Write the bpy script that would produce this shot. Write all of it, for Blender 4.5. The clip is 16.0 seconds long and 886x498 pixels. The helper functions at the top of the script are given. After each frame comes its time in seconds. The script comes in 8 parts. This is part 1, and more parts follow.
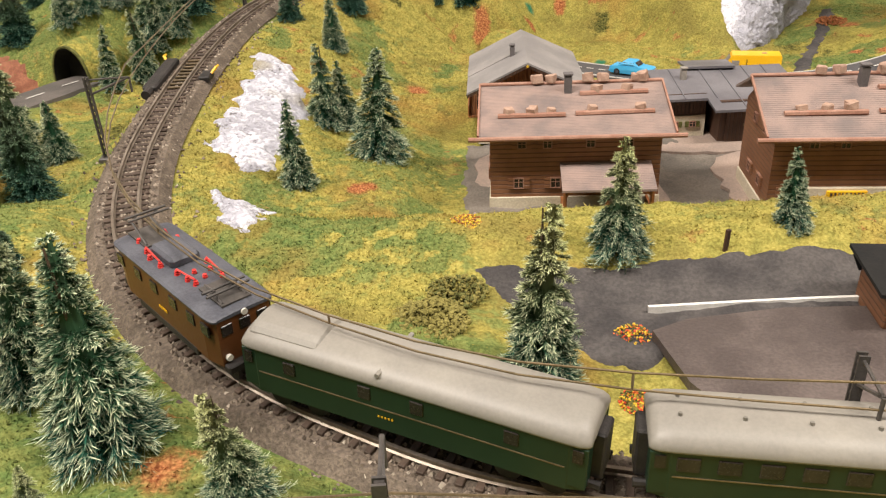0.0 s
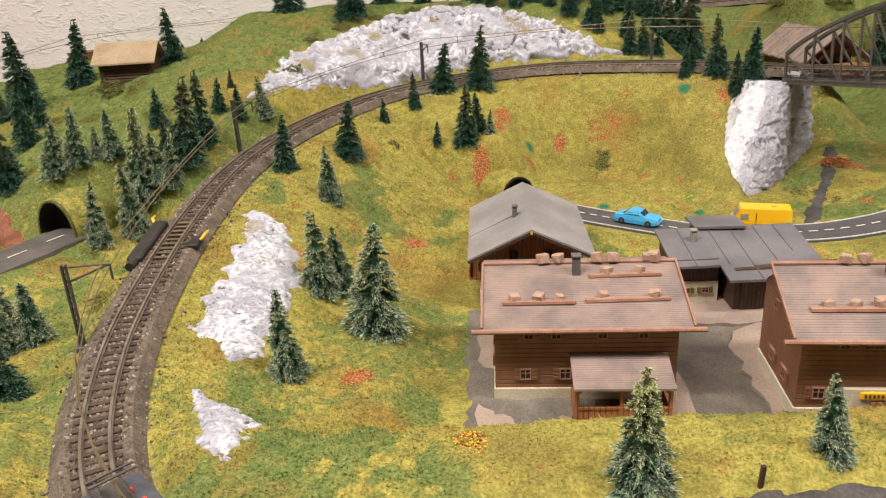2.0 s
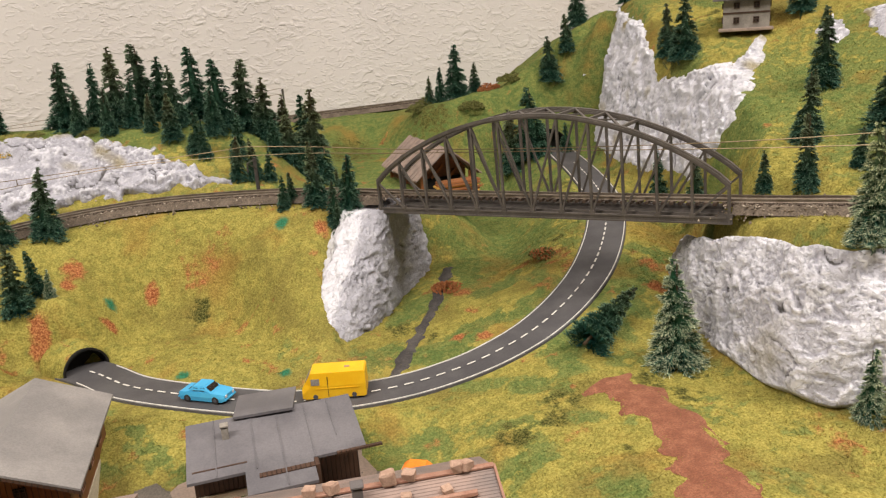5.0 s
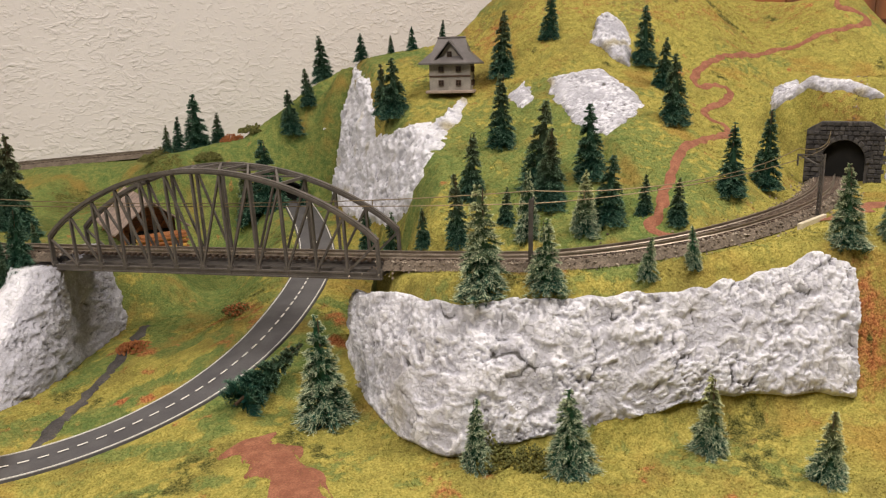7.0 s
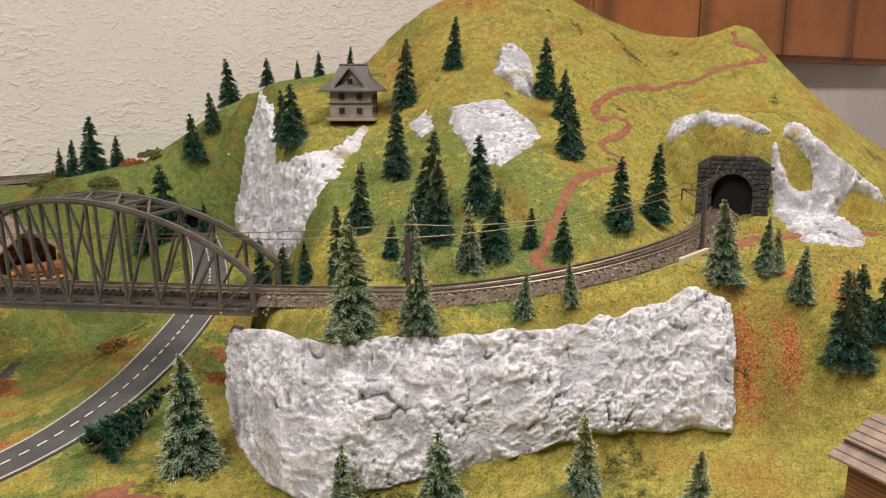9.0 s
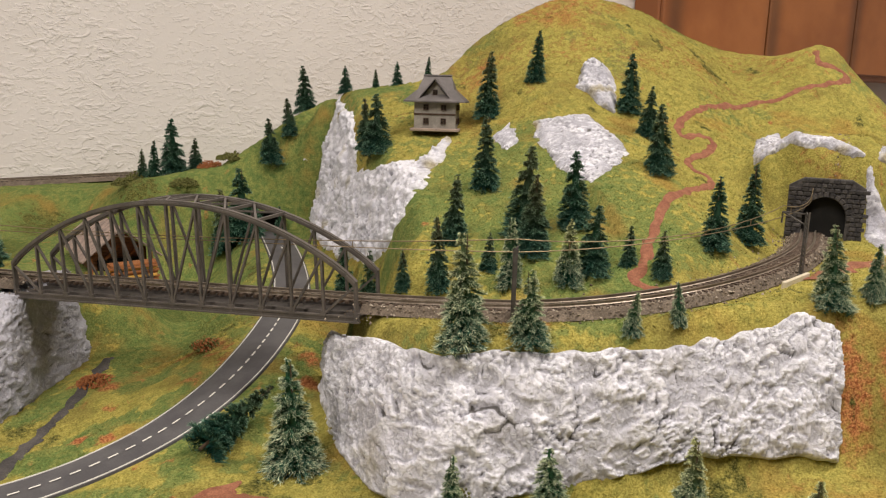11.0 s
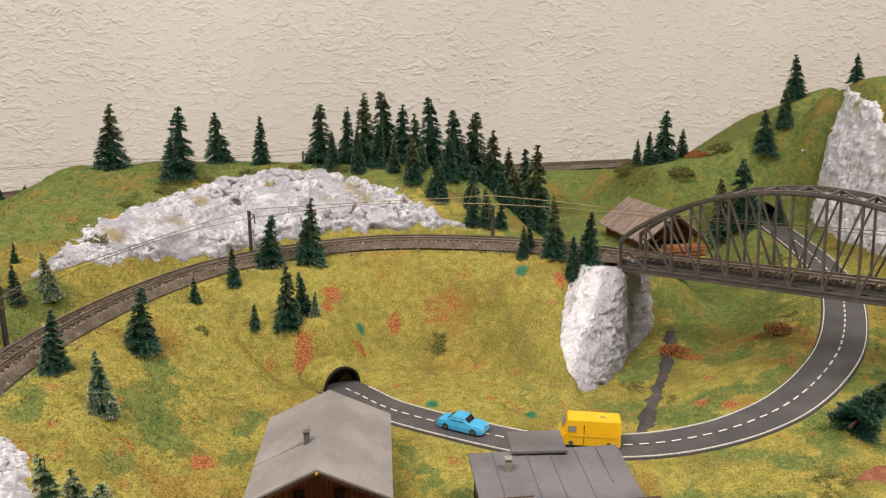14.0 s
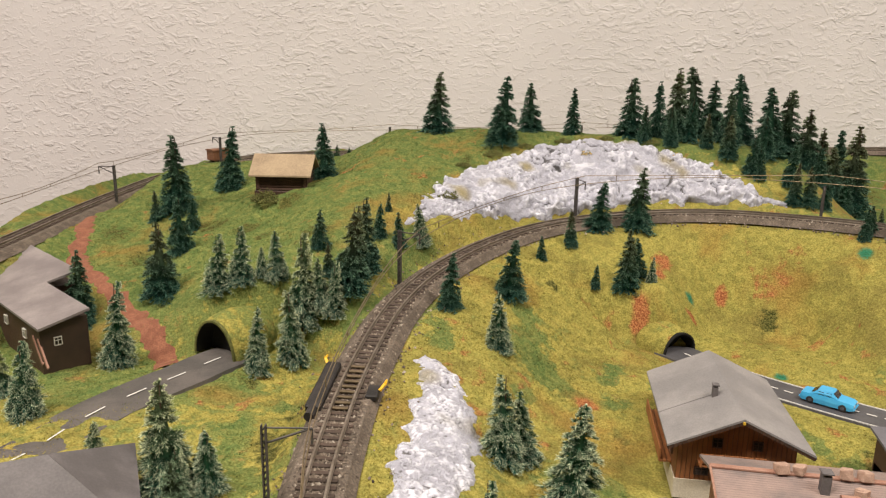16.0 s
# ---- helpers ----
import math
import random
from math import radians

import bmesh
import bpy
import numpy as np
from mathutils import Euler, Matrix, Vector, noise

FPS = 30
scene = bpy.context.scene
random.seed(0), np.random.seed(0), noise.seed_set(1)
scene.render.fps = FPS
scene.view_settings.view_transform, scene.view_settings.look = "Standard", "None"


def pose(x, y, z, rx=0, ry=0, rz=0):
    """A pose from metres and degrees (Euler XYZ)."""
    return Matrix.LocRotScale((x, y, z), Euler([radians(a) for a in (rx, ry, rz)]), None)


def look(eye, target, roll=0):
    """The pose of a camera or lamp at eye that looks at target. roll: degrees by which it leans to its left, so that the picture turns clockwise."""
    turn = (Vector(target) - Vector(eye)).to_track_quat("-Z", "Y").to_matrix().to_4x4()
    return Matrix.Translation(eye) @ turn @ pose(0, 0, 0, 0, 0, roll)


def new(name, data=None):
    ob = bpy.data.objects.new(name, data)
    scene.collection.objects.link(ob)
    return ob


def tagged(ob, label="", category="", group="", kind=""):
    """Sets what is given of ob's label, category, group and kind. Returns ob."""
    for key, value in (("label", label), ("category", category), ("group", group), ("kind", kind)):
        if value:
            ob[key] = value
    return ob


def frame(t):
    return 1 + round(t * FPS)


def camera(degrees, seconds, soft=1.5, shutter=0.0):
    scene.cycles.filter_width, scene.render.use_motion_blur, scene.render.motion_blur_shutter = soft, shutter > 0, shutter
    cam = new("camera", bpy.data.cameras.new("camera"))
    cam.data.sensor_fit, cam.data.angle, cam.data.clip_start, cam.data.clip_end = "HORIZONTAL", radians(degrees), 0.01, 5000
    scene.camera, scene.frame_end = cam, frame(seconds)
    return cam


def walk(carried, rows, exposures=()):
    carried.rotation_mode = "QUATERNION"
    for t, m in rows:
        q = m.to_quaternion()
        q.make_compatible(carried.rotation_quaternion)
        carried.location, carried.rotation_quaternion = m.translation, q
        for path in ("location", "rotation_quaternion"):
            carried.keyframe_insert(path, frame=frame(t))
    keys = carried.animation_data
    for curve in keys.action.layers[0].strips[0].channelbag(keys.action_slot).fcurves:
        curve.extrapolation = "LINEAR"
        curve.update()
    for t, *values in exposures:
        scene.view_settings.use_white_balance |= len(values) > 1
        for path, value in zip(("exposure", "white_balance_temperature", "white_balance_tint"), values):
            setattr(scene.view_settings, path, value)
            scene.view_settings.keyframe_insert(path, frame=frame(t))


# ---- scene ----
cam = camera(61.0, 16.0, soft=1.25)
# seconds, eye, and the way it looks: turn to the left, lift, lean
ROWS = [
    (0, 0.0035, -0.0015, 1.1202, 1.85, -27.48, -3.35),
    (0.5, -0.0039, 0.0028, 1.1284, 3.34, -24.95, -2.84),
    (1, -0.0050, 0.0142, 1.1387, 3.39, -23.08, -2.87),
    (1.5, -0.0010, 0.0250, 1.1484, 2.31, -21.71, -2.88),
    (2, 0.0033, 0.0379, 1.1521, 1.20, -21.20, -3.19),
    (2.5, 0.0119, 0.0529, 1.1550, -0.22, -21.04, -3.55),
    (3, 0.0238, 0.0641, 1.1602, -2.03, -20.43, -4.09),
    (3.5, 0.0458, 0.0729, 1.1670, -4.61, -19.17, -4.10),
    (4, 0.0730, 0.0877, 1.1697, -8.44, -17.42, -3.74),
    (4.5, 0.1032, 0.0984, 1.1752, -12.64, -17.08, -3.73),
    (4.7, 0.1203, 0.1005, 1.1742, -14.15, -16.91, -3.92),
    (6.8, 0.2209, 0.0662, 1.1705, -28.47, -13.75, -1.49),
    (7, 0.2312, 0.0634, 1.1730, -29.55, -13.54, -1.27),
    (7.5, 0.2552, 0.0603, 1.1717, -32.63, -12.88, -0.50),
    (8, 0.2648, 0.0585, 1.1732, -34.41, -12.38, -0.34),
    (8.2, 0.2671, 0.0570, 1.1734, -34.71, -12.20, -0.43),
    (10.5, 0.2420, 0.0686, 1.1811, -32.64, -11.25, 1.47),
    (11, 0.2337, 0.0753, 1.1789, -31.57, -11.30, 1.45),
    (11.5, 0.2273, 0.0784, 1.1776, -30.22, -11.52, 1.71),
    (12, 0.1804, 0.0833, 1.1807, -24.82, -11.72, 1.71),
    (12.5, 0.1532, 0.0895, 1.1816, -19.27, -11.96, 1.43),
    (13, 0.1196, 0.0885, 1.1812, -15.45, -11.82, 1.23),
    (13.5, 0.0889, 0.0916, 1.1845, -10.67, -12.21, 0.81),
    (14, 0.0587, 0.0949, 1.1845, -7.06, -12.62, -0.21),
    (14.5, 0.0362, 0.0997, 1.1758, -4.80, -13.45, 0.12),
    (15, 0.0014, 0.0940, 1.1781, -2.38, -13.81, 1.00),
    (15.5, -0.0282, 0.0847, 1.1804, 0.97, -13.89, 1.13),
    (16, -0.0647, 0.0701, 1.1773, 5.75, -14.10, 0.97),
]


def sight(x, y, z, turn, lift, lean):
    """The pose of a camera at a place, turned, lifted and leaning by degrees."""
    a, b = radians(turn), radians(lift)
    return look((x, y, z), (x - math.sin(a) * math.cos(b), y + math.cos(a) * math.cos(b), z + math.sin(b)), lean)


walk(cam, [(t, sight(*row)) for t, *row in ROWS],
     exposures=((0.0, 0.30), (2.0, 0.18), (3.5, 0.14), (8.0, -0.06), (12.5, -0.06), (16.0, 0.07)))

# ---- light ----
world = bpy.data.worlds.new("room_air")
world.use_nodes = True
world.node_tree.nodes["Background"].inputs[0].default_value = (1.0, 0.93, 0.84, 1)
world.node_tree.nodes["Background"].inputs[1].default_value = 0.05
scene.world = world


def tube_lamp(x, y, length, turn, power):
    """Light of one ceiling lamp, just under its diffuser."""
    data = bpy.data.lights.new("tube_light", "AREA")
    data.shape, data.size, data.size_y = "RECTANGLE", length, 0.22
    data.energy, data.color = power, (1.0, 0.915, 0.825)
    ob = new("tube_light", data)
    ob.matrix_world = pose(x, y, 2.448, 0, 0, turn)
    return ob


LAMPS = ((-0.75, -0.15, 1.25, 0, 40), (0.98, -0.15, 1.25, 0, 32))
for lx, ly, ll, lt, power in LAMPS:
    tube_lamp(lx, ly, ll, lt, power)

# ---- materials ----
def nodes_of(name):
    m = bpy.data.materials.new(name)
    m.use_nodes = True
    return m, m.node_tree.nodes, m.node_tree.links, m.node_tree.nodes["Principled BSDF"]


def rgb(c):
    return (c[0], c[1], c[2], 1.0)


def noise_at(n, l, scale, detail=4.0, rough=0.55, distort=0.0, space="Object"):
    tc = n.new("ShaderNodeTexCoord")
    t = n.new("ShaderNodeTexNoise")
    t.inputs["Scale"].default_value, t.inputs["Detail"].default_value = scale, detail
    t.inputs["Roughness"].default_value, t.inputs["Distortion"].default_value = rough, distort
    l.new(tc.outputs[space], t.inputs["Vector"])
    return t.outputs["Fac"]


def ramp(n, l, fac, lo, hi):
    r = n.new("ShaderNodeMapRange")
    r.interpolation_type = "SMOOTHSTEP"
    r.inputs["From Min"].default_value, r.inputs["From Max"].default_value = lo, hi
    l.new(fac, r.inputs["Value"])
    return r.outputs["Result"]


def mixed(n, l, fac, a, b, mode="MIX"):
    """Mix two colours or colour sockets."""
    m = n.new("ShaderNodeMix")
    m.data_type, m.blend_type = "RGBA", mode
    if isinstance(fac, float):
        m.inputs[0].default_value = fac
    else:
        l.new(fac, m.inputs[0])
    for sock, v in ((m.inputs[6], a), (m.inputs[7], b)):
        if isinstance(v, tuple):
            sock.default_value = rgb(v)
        else:
            l.new(v, sock)
    return m.outputs[2]


def bumped(n, l, p, height, strength, dist, below=None):
    b = n.new("ShaderNodeBump")
    b.inputs["Strength"].default_value, b.inputs["Distance"].default_value = strength, dist
    l.new(height, b.inputs["Height"])
    if below is not None:
        l.new(below, b.inputs["Normal"])
    l.new(b.outputs["Normal"], p.inputs["Normal"])
    return b.outputs["Normal"]


def surface(name, a, b, size=0.01, grain=0.0008, rough=0.6, bump=0.4, depth=0.0003, metal=0.0, speck=0.35, vary=0.0, coat=0.0, spec=0.4):
    """A worn surface: two colours in patches of one size, fine grain of another, and relief."""
    m, n, l, p = nodes_of(name)
    big = ramp(n, l, noise_at(n, l, 1 / size, 5, 0.6), 0.35, 0.68)
    fine = noise_at(n, l, 1 / grain, 3, 0.6)
    col = mixed(n, l, big, a, b)
    col = mixed(n, l, speck, col, mixed(n, l, ramp(n, l, fine, 0.3, 0.7), (0.32, 0.32, 0.32), (0.72, 0.72, 0.72)), "OVERLAY")
    if vary:
        oi = n.new("ShaderNodeObjectInfo")
        hs = n.new("ShaderNodeHueSaturation")
        mr = n.new("ShaderNodeMapRange")
        mr.inputs["To Min"].default_value, mr.inputs["To Max"].default_value = 1 - vary, 1 + vary
        l.new(oi.outputs["Random"], mr.inputs["Value"])
        l.new(mr.outputs["Result"], hs.inputs["Value"])
        l.new(col, hs.inputs["Color"])
        col = hs.outputs["Color"]
    l.new(col, p.inputs["Base Color"])
    rr = n.new("ShaderNodeMapRange")
    rr.inputs["To Min"].default_value, rr.inputs["To Max"].default_value = max(rough - 0.12, 0.05), min(rough + 0.12, 1)
    l.new(fine, rr.inputs["Value"])
    l.new(rr.outputs["Result"], p.inputs["Roughness"])
    p.inputs["Metallic"].default_value, p.inputs["Specular IOR Level"].default_value = metal, spec
    p.inputs["Coat Weight"].default_value = coat
    if bump:
        bumped(n, l, p, fine, bump, depth)
    return m


def planked(name, a, b, pitch, axis=0, rough=0.6, depth=0.0004, size=0.012, shade=0.55):
    """Moulded boards or ribs at a pitch along one axis, with grain across."""
    m, n, l, p = nodes_of(name)
    tc = n.new("ShaderNodeTexCoord")
    sep = n.new("ShaderNodeSeparateXYZ")
    l.new(tc.outputs["Object"], sep.inputs[0])
    mul = n.new("ShaderNodeMath"); mul.operation = "MULTIPLY"; mul.inputs[1].default_value = 1 / pitch
    l.new(sep.outputs[axis], mul.inputs[0])
    fr = n.new("ShaderNodeMath"); fr.operation = "PINGPONG"; fr.inputs[1].default_value = 0.5
    l.new(mul.outputs[0], fr.inputs[0])
    groove = ramp(n, l, fr.outputs[0], 0.0, 0.14)
    big = ramp(n, l, noise_at(n, l, 1 / size, 5, 0.6), 0.3, 0.7)
    fine = noise_at(n, l, 1400, 3, 0.6)
    col = mixed(n, l, big, a, b)
    col = mixed(n, l, 0.35, col, mixed(n, l, fine, (0.3, 0.3, 0.3), (0.7, 0.7, 0.7)), "OVERLAY")
    dark = mixed(n, l, shade, col, (0.02, 0.015, 0.01))
    l.new(mixed(n, l, groove, dark, col), p.inputs["Base Color"])
    p.inputs["Roughness"].default_value = rough
    first = bumped(n, l, p, groove, 0.9, depth)
    bumped(n, l, p, fine, 0.25, 0.0002, first)
    return m


def grass_mat(name="flock_grass", loose=False):
    """Scattered flock: yellow-green, green, rust and dark tufts, each where the maker strewed it. Loose fibres differ one by one."""
    m, n, l, p = nodes_of(name)
    at = n.new("ShaderNodeAttribute"); at.attribute_name = "strewn"
    sep = n.new("ShaderNodeSeparateColor")
    l.new(at.outputs["Color"], sep.inputs[0])
    fine = noise_at(n, l, 900, 3, 0.65)
    mid = noise_at(n, l, 170, 5, 0.65)
    tuft = noise_at(n, l, 330, 3, 0.6, 0.6)
    wide = noise_at(n, l, 24, 5, 0.6)
    yellow = mixed(n, l, ramp(n, l, mid, 0.34, 0.66), (0.340, 0.290, 0.072), (0.222, 0.205, 0.050))
    yellow = mixed(n, l, ramp(n, l, wide, 0.48, 0.70), yellow, (0.195, 0.165, 0.044))
    green = mixed(n, l, ramp(n, l, mid, 0.35, 0.65), (0.092, 0.138, 0.040), (0.180, 0.200, 0.058))

    def blend(weight, under, over, noise, spread):
        add = n.new("ShaderNodeMath"); add.operation = "ADD"
        sub = n.new("ShaderNodeMath"); sub.operation = "MULTIPLY_ADD"
        l.new(noise, sub.inputs[0]); sub.inputs[1].default_value = spread; sub.inputs[2].default_value = -spread / 2
        l.new(weight, add.inputs[0]); l.new(sub.outputs[0], add.inputs[1])
        return mixed(n, l, ramp(n, l, add.outputs[0], 0.35, 0.65), under, over)

    col = blend(sep.outputs[1], yellow, green, mid, 1.5)
    ochre = noise_at(n, l, 17, 4, 0.6, 0.4)
    half = n.new("ShaderNodeMath"); half.operation = "MULTIPLY"; half.inputs[1].default_value = 0.6
    l.new(ramp(n, l, ochre, 0.52, 0.70), half.inputs[0])
    col = mixed(n, l, half.outputs[0], col, (0.285, 0.160, 0.042))
    rust = mixed(n, l, ramp(n, l, fine, 0.35, 0.65), (0.26, 0.085, 0.034), (0.40, 0.165, 0.066))
    col = blend(sep.outputs[0], col, rust, mid, 0.75)
    moss = mixed(n, l, ramp(n, l, fine, 0.35, 0.65), (0.040, 0.048, 0.012), (0.12, 0.11, 0.032))
    col = blend(sep.outputs[2], col, moss, mid, 1.1)
    col = blend(at.outputs["Alpha"], col, (0.030, 0.15, 0.080), fine, 0.4)
    grain = mixed(n, l, ramp(n, l, fine, 0.30, 0.70), (0.24, 0.24, 0.24), (0.80, 0.80, 0.80))
    clump = noise_at(n, l, 64, 4, 0.65, 0.8)
    col = mixed(n, l, ramp(n, l, clump, 0.55, 0.86), col, (0.115, 0.105, 0.024))
    col = mixed(n, l, ramp(n, l, tuft, 0.66, 0.90), col, (0.42, 0.37, 0.12))
    col = mixed(n, l, ramp(n, l, tuft, 0.36, 0.10), col, (0.085, 0.085, 0.022))
    col = mixed(n, l, 0.70, col, grain, "SOFT_LIGHT")
    if loose:
        geo = n.new("ShaderNodeNewGeometry")
        each = mixed(n, l, geo.outputs["Random Per Island"], (0.42, 0.42, 0.42), (0.68, 0.68, 0.68))
        col = mixed(n, l, 0.85, col, each, "OVERLAY")
    l.new(col, p.inputs["Base Color"])
    p.inputs["Roughness"].default_value, p.inputs["Specular IOR Level"].default_value = 0.95, 0.10
    first = bumped(n, l, p, mid, 0.7, 0.0013)
    second = bumped(n, l, p, tuft, 0.8, 0.0010, first)
    bumped(n, l, p, fine, 0.9, 0.0006, second)
    return m


def plaster_wall_mat():
    """Rough white wall plaster with short trowel drags and pits."""
    m, n, l, p = nodes_of("rough_white_plaster")
    tc = n.new("ShaderNodeTexCoord")
    mp = n.new("ShaderNodeMapping")
    mp.inputs["Scale"].default_value = (1.0, 1.0, 1.7)
    mp.inputs["Rotation"].default_value = (0, 0.35, 0)
    l.new(tc.outputs["Object"], mp.inputs[0])
    a = n.new("ShaderNodeTexNoise")
    a.inputs["Scale"].default_value, a.inputs["Detail"].default_value, a.inputs["Distortion"].default_value = 48, 3.0, 1.4
    a.inputs["Roughness"].default_value = 0.5
    l.new(mp.outputs[0], a.inputs["Vector"])
    lumps = ramp(n, l, a.outputs["Fac"], 0.50, 0.66)
    b = n.new("ShaderNodeTexNoise")
    b.inputs["Scale"].default_value, b.inputs["Detail"].default_value, b.inputs["Distortion"].default_value = 110, 4.0, 0.8
    l.new(mp.outputs[0], b.inputs["Vector"])
    scratch = ramp(n, l, b.outputs["Fac"], 0.50, 0.70)
    wide = noise_at(n, l, 5, 3, 0.5)
    col = mixed(n, l, ramp(n, l, wide, 0.3, 0.7), (0.665, 0.625, 0.612), (0.715, 0.675, 0.662))
    l.new(col, p.inputs["Base Color"])
    p.inputs["Roughness"].default_value, p.inputs["Specular IOR Level"].default_value = 0.9, 0.2
    patchy = n.new("ShaderNodeMath"); patchy.operation = "MULTIPLY"
    l.new(lumps, patchy.inputs[0]); l.new(ramp(n, l, noise_at(n, l, 11, 3, 0.5), 0.34, 0.62), patchy.inputs[1])
    first = bumped(n, l, p, patchy.outputs[0], 0.34, 0.0034)
    second = bumped(n, l, p, scratch, 0.45, 0.0012, first)
    bumped(n, l, p, noise_at(n, l, 320, 3, 0.6), 0.25, 0.0008, second)
    return m


def rock_mat():
    """Cast plaster rock: white with grey washes; crest highlights and crevice shade are put into the colour."""
    m, n, l, p = nodes_of("plaster_rock")
    wide = noise_at(n, l, 45, 6, 0.65, 0.6)
    crisp = noise_at(n, l, 260, 6, 0.72, 1.0)
    fine = noise_at(n, l, 700, 4, 0.6)
    flake = ramp(n, l, noise_at(n, l, 330, 3, 0.55, 1.2), 0.50, 0.58)
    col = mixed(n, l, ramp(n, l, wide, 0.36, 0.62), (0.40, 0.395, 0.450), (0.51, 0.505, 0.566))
    at = n.new("ShaderNodeAttribute"); at.attribute_name = "dust_tone"
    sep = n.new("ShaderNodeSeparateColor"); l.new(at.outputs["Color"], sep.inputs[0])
    # raised plaster: knife-smeared white plus a painted highlight
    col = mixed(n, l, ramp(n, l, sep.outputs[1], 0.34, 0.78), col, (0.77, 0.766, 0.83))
    # pits and cracks: crevice shade painted into the colour
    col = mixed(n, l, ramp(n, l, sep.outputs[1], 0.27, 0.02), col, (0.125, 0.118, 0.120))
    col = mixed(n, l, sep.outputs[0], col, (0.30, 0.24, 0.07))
    col = mixed(n, l, 0.35, col, mixed(n, l, flake, (0.36, 0.36, 0.36), (0.66, 0.66, 0.66)), "OVERLAY")
    l.new(col, p.inputs["Base Color"])
    p.inputs["Roughness"].default_value, p.inputs["Specular IOR Level"].default_value = 0.75, 0.3
    first = bumped(n, l, p, crisp, 0.8, 0.0014)
    first = bumped(n, l, p, flake, 0.75, 0.0009, first)
    tc = n.new("ShaderNodeTexCoord")
    knife = n.new("ShaderNodeTexNoise")
    knife.noise_type = "RIDGED_MULTIFRACTAL"
    knife.inputs["Scale"].default_value, knife.inputs["Detail"].default_value, knife.inputs["Distortion"].default_value = 150, 5, 0.7
    l.new(tc.outputs["Object"], knife.inputs["Vector"])
    second = bumped(n, l, p, ramp(n, l, knife.outputs["Fac"], 0.2, 1.6), 0.55, 0.0018, first)
    bumped(n, l, p, fine, 0.4, 0.0005, second)
    return m


def needle_mat(name, deep, low, tip, brown, inner, outer):
    """Bristle needles: dark at the wire, bluish in the skirt, brownish at the top, pale where the tips are frosted."""
    m, n, l, p = nodes_of(name)
    at = n.new("ShaderNodeAttribute"); at.attribute_name = "reach"
    sep = n.new("ShaderNodeSeparateColor"); l.new(at.outputs["Color"], sep.inputs[0])
    geo = n.new("ShaderNodeNewGeometry")
    oi = n.new("ShaderNodeObjectInfo")
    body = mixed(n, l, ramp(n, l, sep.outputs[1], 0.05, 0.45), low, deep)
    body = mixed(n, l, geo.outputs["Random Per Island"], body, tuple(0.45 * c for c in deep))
    worn = n.new("ShaderNodeMath"); worn.operation = "MULTIPLY"
    l.new(ramp(n, l, oi.outputs["Random"], 0.30, 1.0), worn.inputs[0]); l.new(ramp(n, l, sep.outputs[1], 0.15, 0.95), worn.inputs[1])
    body = mixed(n, l, worn.outputs[0], body, brown)
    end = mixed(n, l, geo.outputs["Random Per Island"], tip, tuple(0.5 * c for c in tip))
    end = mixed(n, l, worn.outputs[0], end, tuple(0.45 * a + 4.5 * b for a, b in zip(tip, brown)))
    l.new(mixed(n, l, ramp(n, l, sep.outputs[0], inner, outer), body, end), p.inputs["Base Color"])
    p.inputs["Roughness"].default_value, p.inputs["Specular IOR Level"].default_value = 0.6, 0.25
    return m


def gravel_mat():
    m, n, l, p = nodes_of("ballast_gravel")
    geo = n.new("ShaderNodeNewGeometry")
    v = geo.outputs["Random Per Island"]
    col = mixed(n, l, ramp(n, l, v, 0.0, 0.6), (0.060, 0.044, 0.032), (0.21, 0.165, 0.125))
    col = mixed(n, l, ramp(n, l, v, 0.75, 1.0), col, (0.42, 0.36, 0.29))
    l.new(col, p.inputs["Base Color"])
    p.inputs["Roughness"].default_value = 0.85
    return m


FLOCK = grass_mat("loose_flock", True)
GRASS, PLASTER, ROCK, GRAVEL = grass_mat(), plaster_wall_mat(), rock_mat(), gravel_mat()
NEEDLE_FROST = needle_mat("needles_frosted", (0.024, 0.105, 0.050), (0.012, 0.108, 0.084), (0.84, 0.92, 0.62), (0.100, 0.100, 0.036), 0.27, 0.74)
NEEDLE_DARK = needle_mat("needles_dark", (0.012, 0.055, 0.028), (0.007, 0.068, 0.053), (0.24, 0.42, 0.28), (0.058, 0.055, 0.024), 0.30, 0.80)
BARK = surface("bark", (0.06, 0.04, 0.025), (0.10, 0.065, 0.04), 0.004, 0.0006, 0.8)
BALLAST = surface("ballast_bed", (0.095, 0.074, 0.056), (0.155, 0.122, 0.094), 0.008, 0.0011, 0.9, 0.9, 0.0008, speck=0.8)
SLEEPER = surface("sleeper_brown", (0.055, 0.036, 0.026), (0.085, 0.058, 0.042), 0.006, 0.0008, 0.6, vary=0.25)
RAIL = surface("nickel_rail", (0.22, 0.18, 0.14), (0.34, 0.29, 0.24), 0.01, 0.0008, 0.46, 0.1, 0.0001, 0.75)
ASPHALT = surface("asphalt_foil", (0.066, 0.063, 0.068), (0.092, 0.088, 0.092), 0.02, 0.0007, 0.62, 0.35, 0.0002)
OLDROAD = surface("old_asphalt", (0.075, 0.068, 0.062), (0.115, 0.10, 0.09), 0.02, 0.0009, 0.7, 0.5, 0.0003)
ROADPAINT = surface("road_paint", (0.62, 0.60, 0.56), (0.75, 0.73, 0.69), 0.005, 0.0008, 0.6)
BLACK = surface("black_inside", (0.006, 0.006, 0.006), (0.012, 0.011, 0.01), 0.01, 0.001, 0.9)
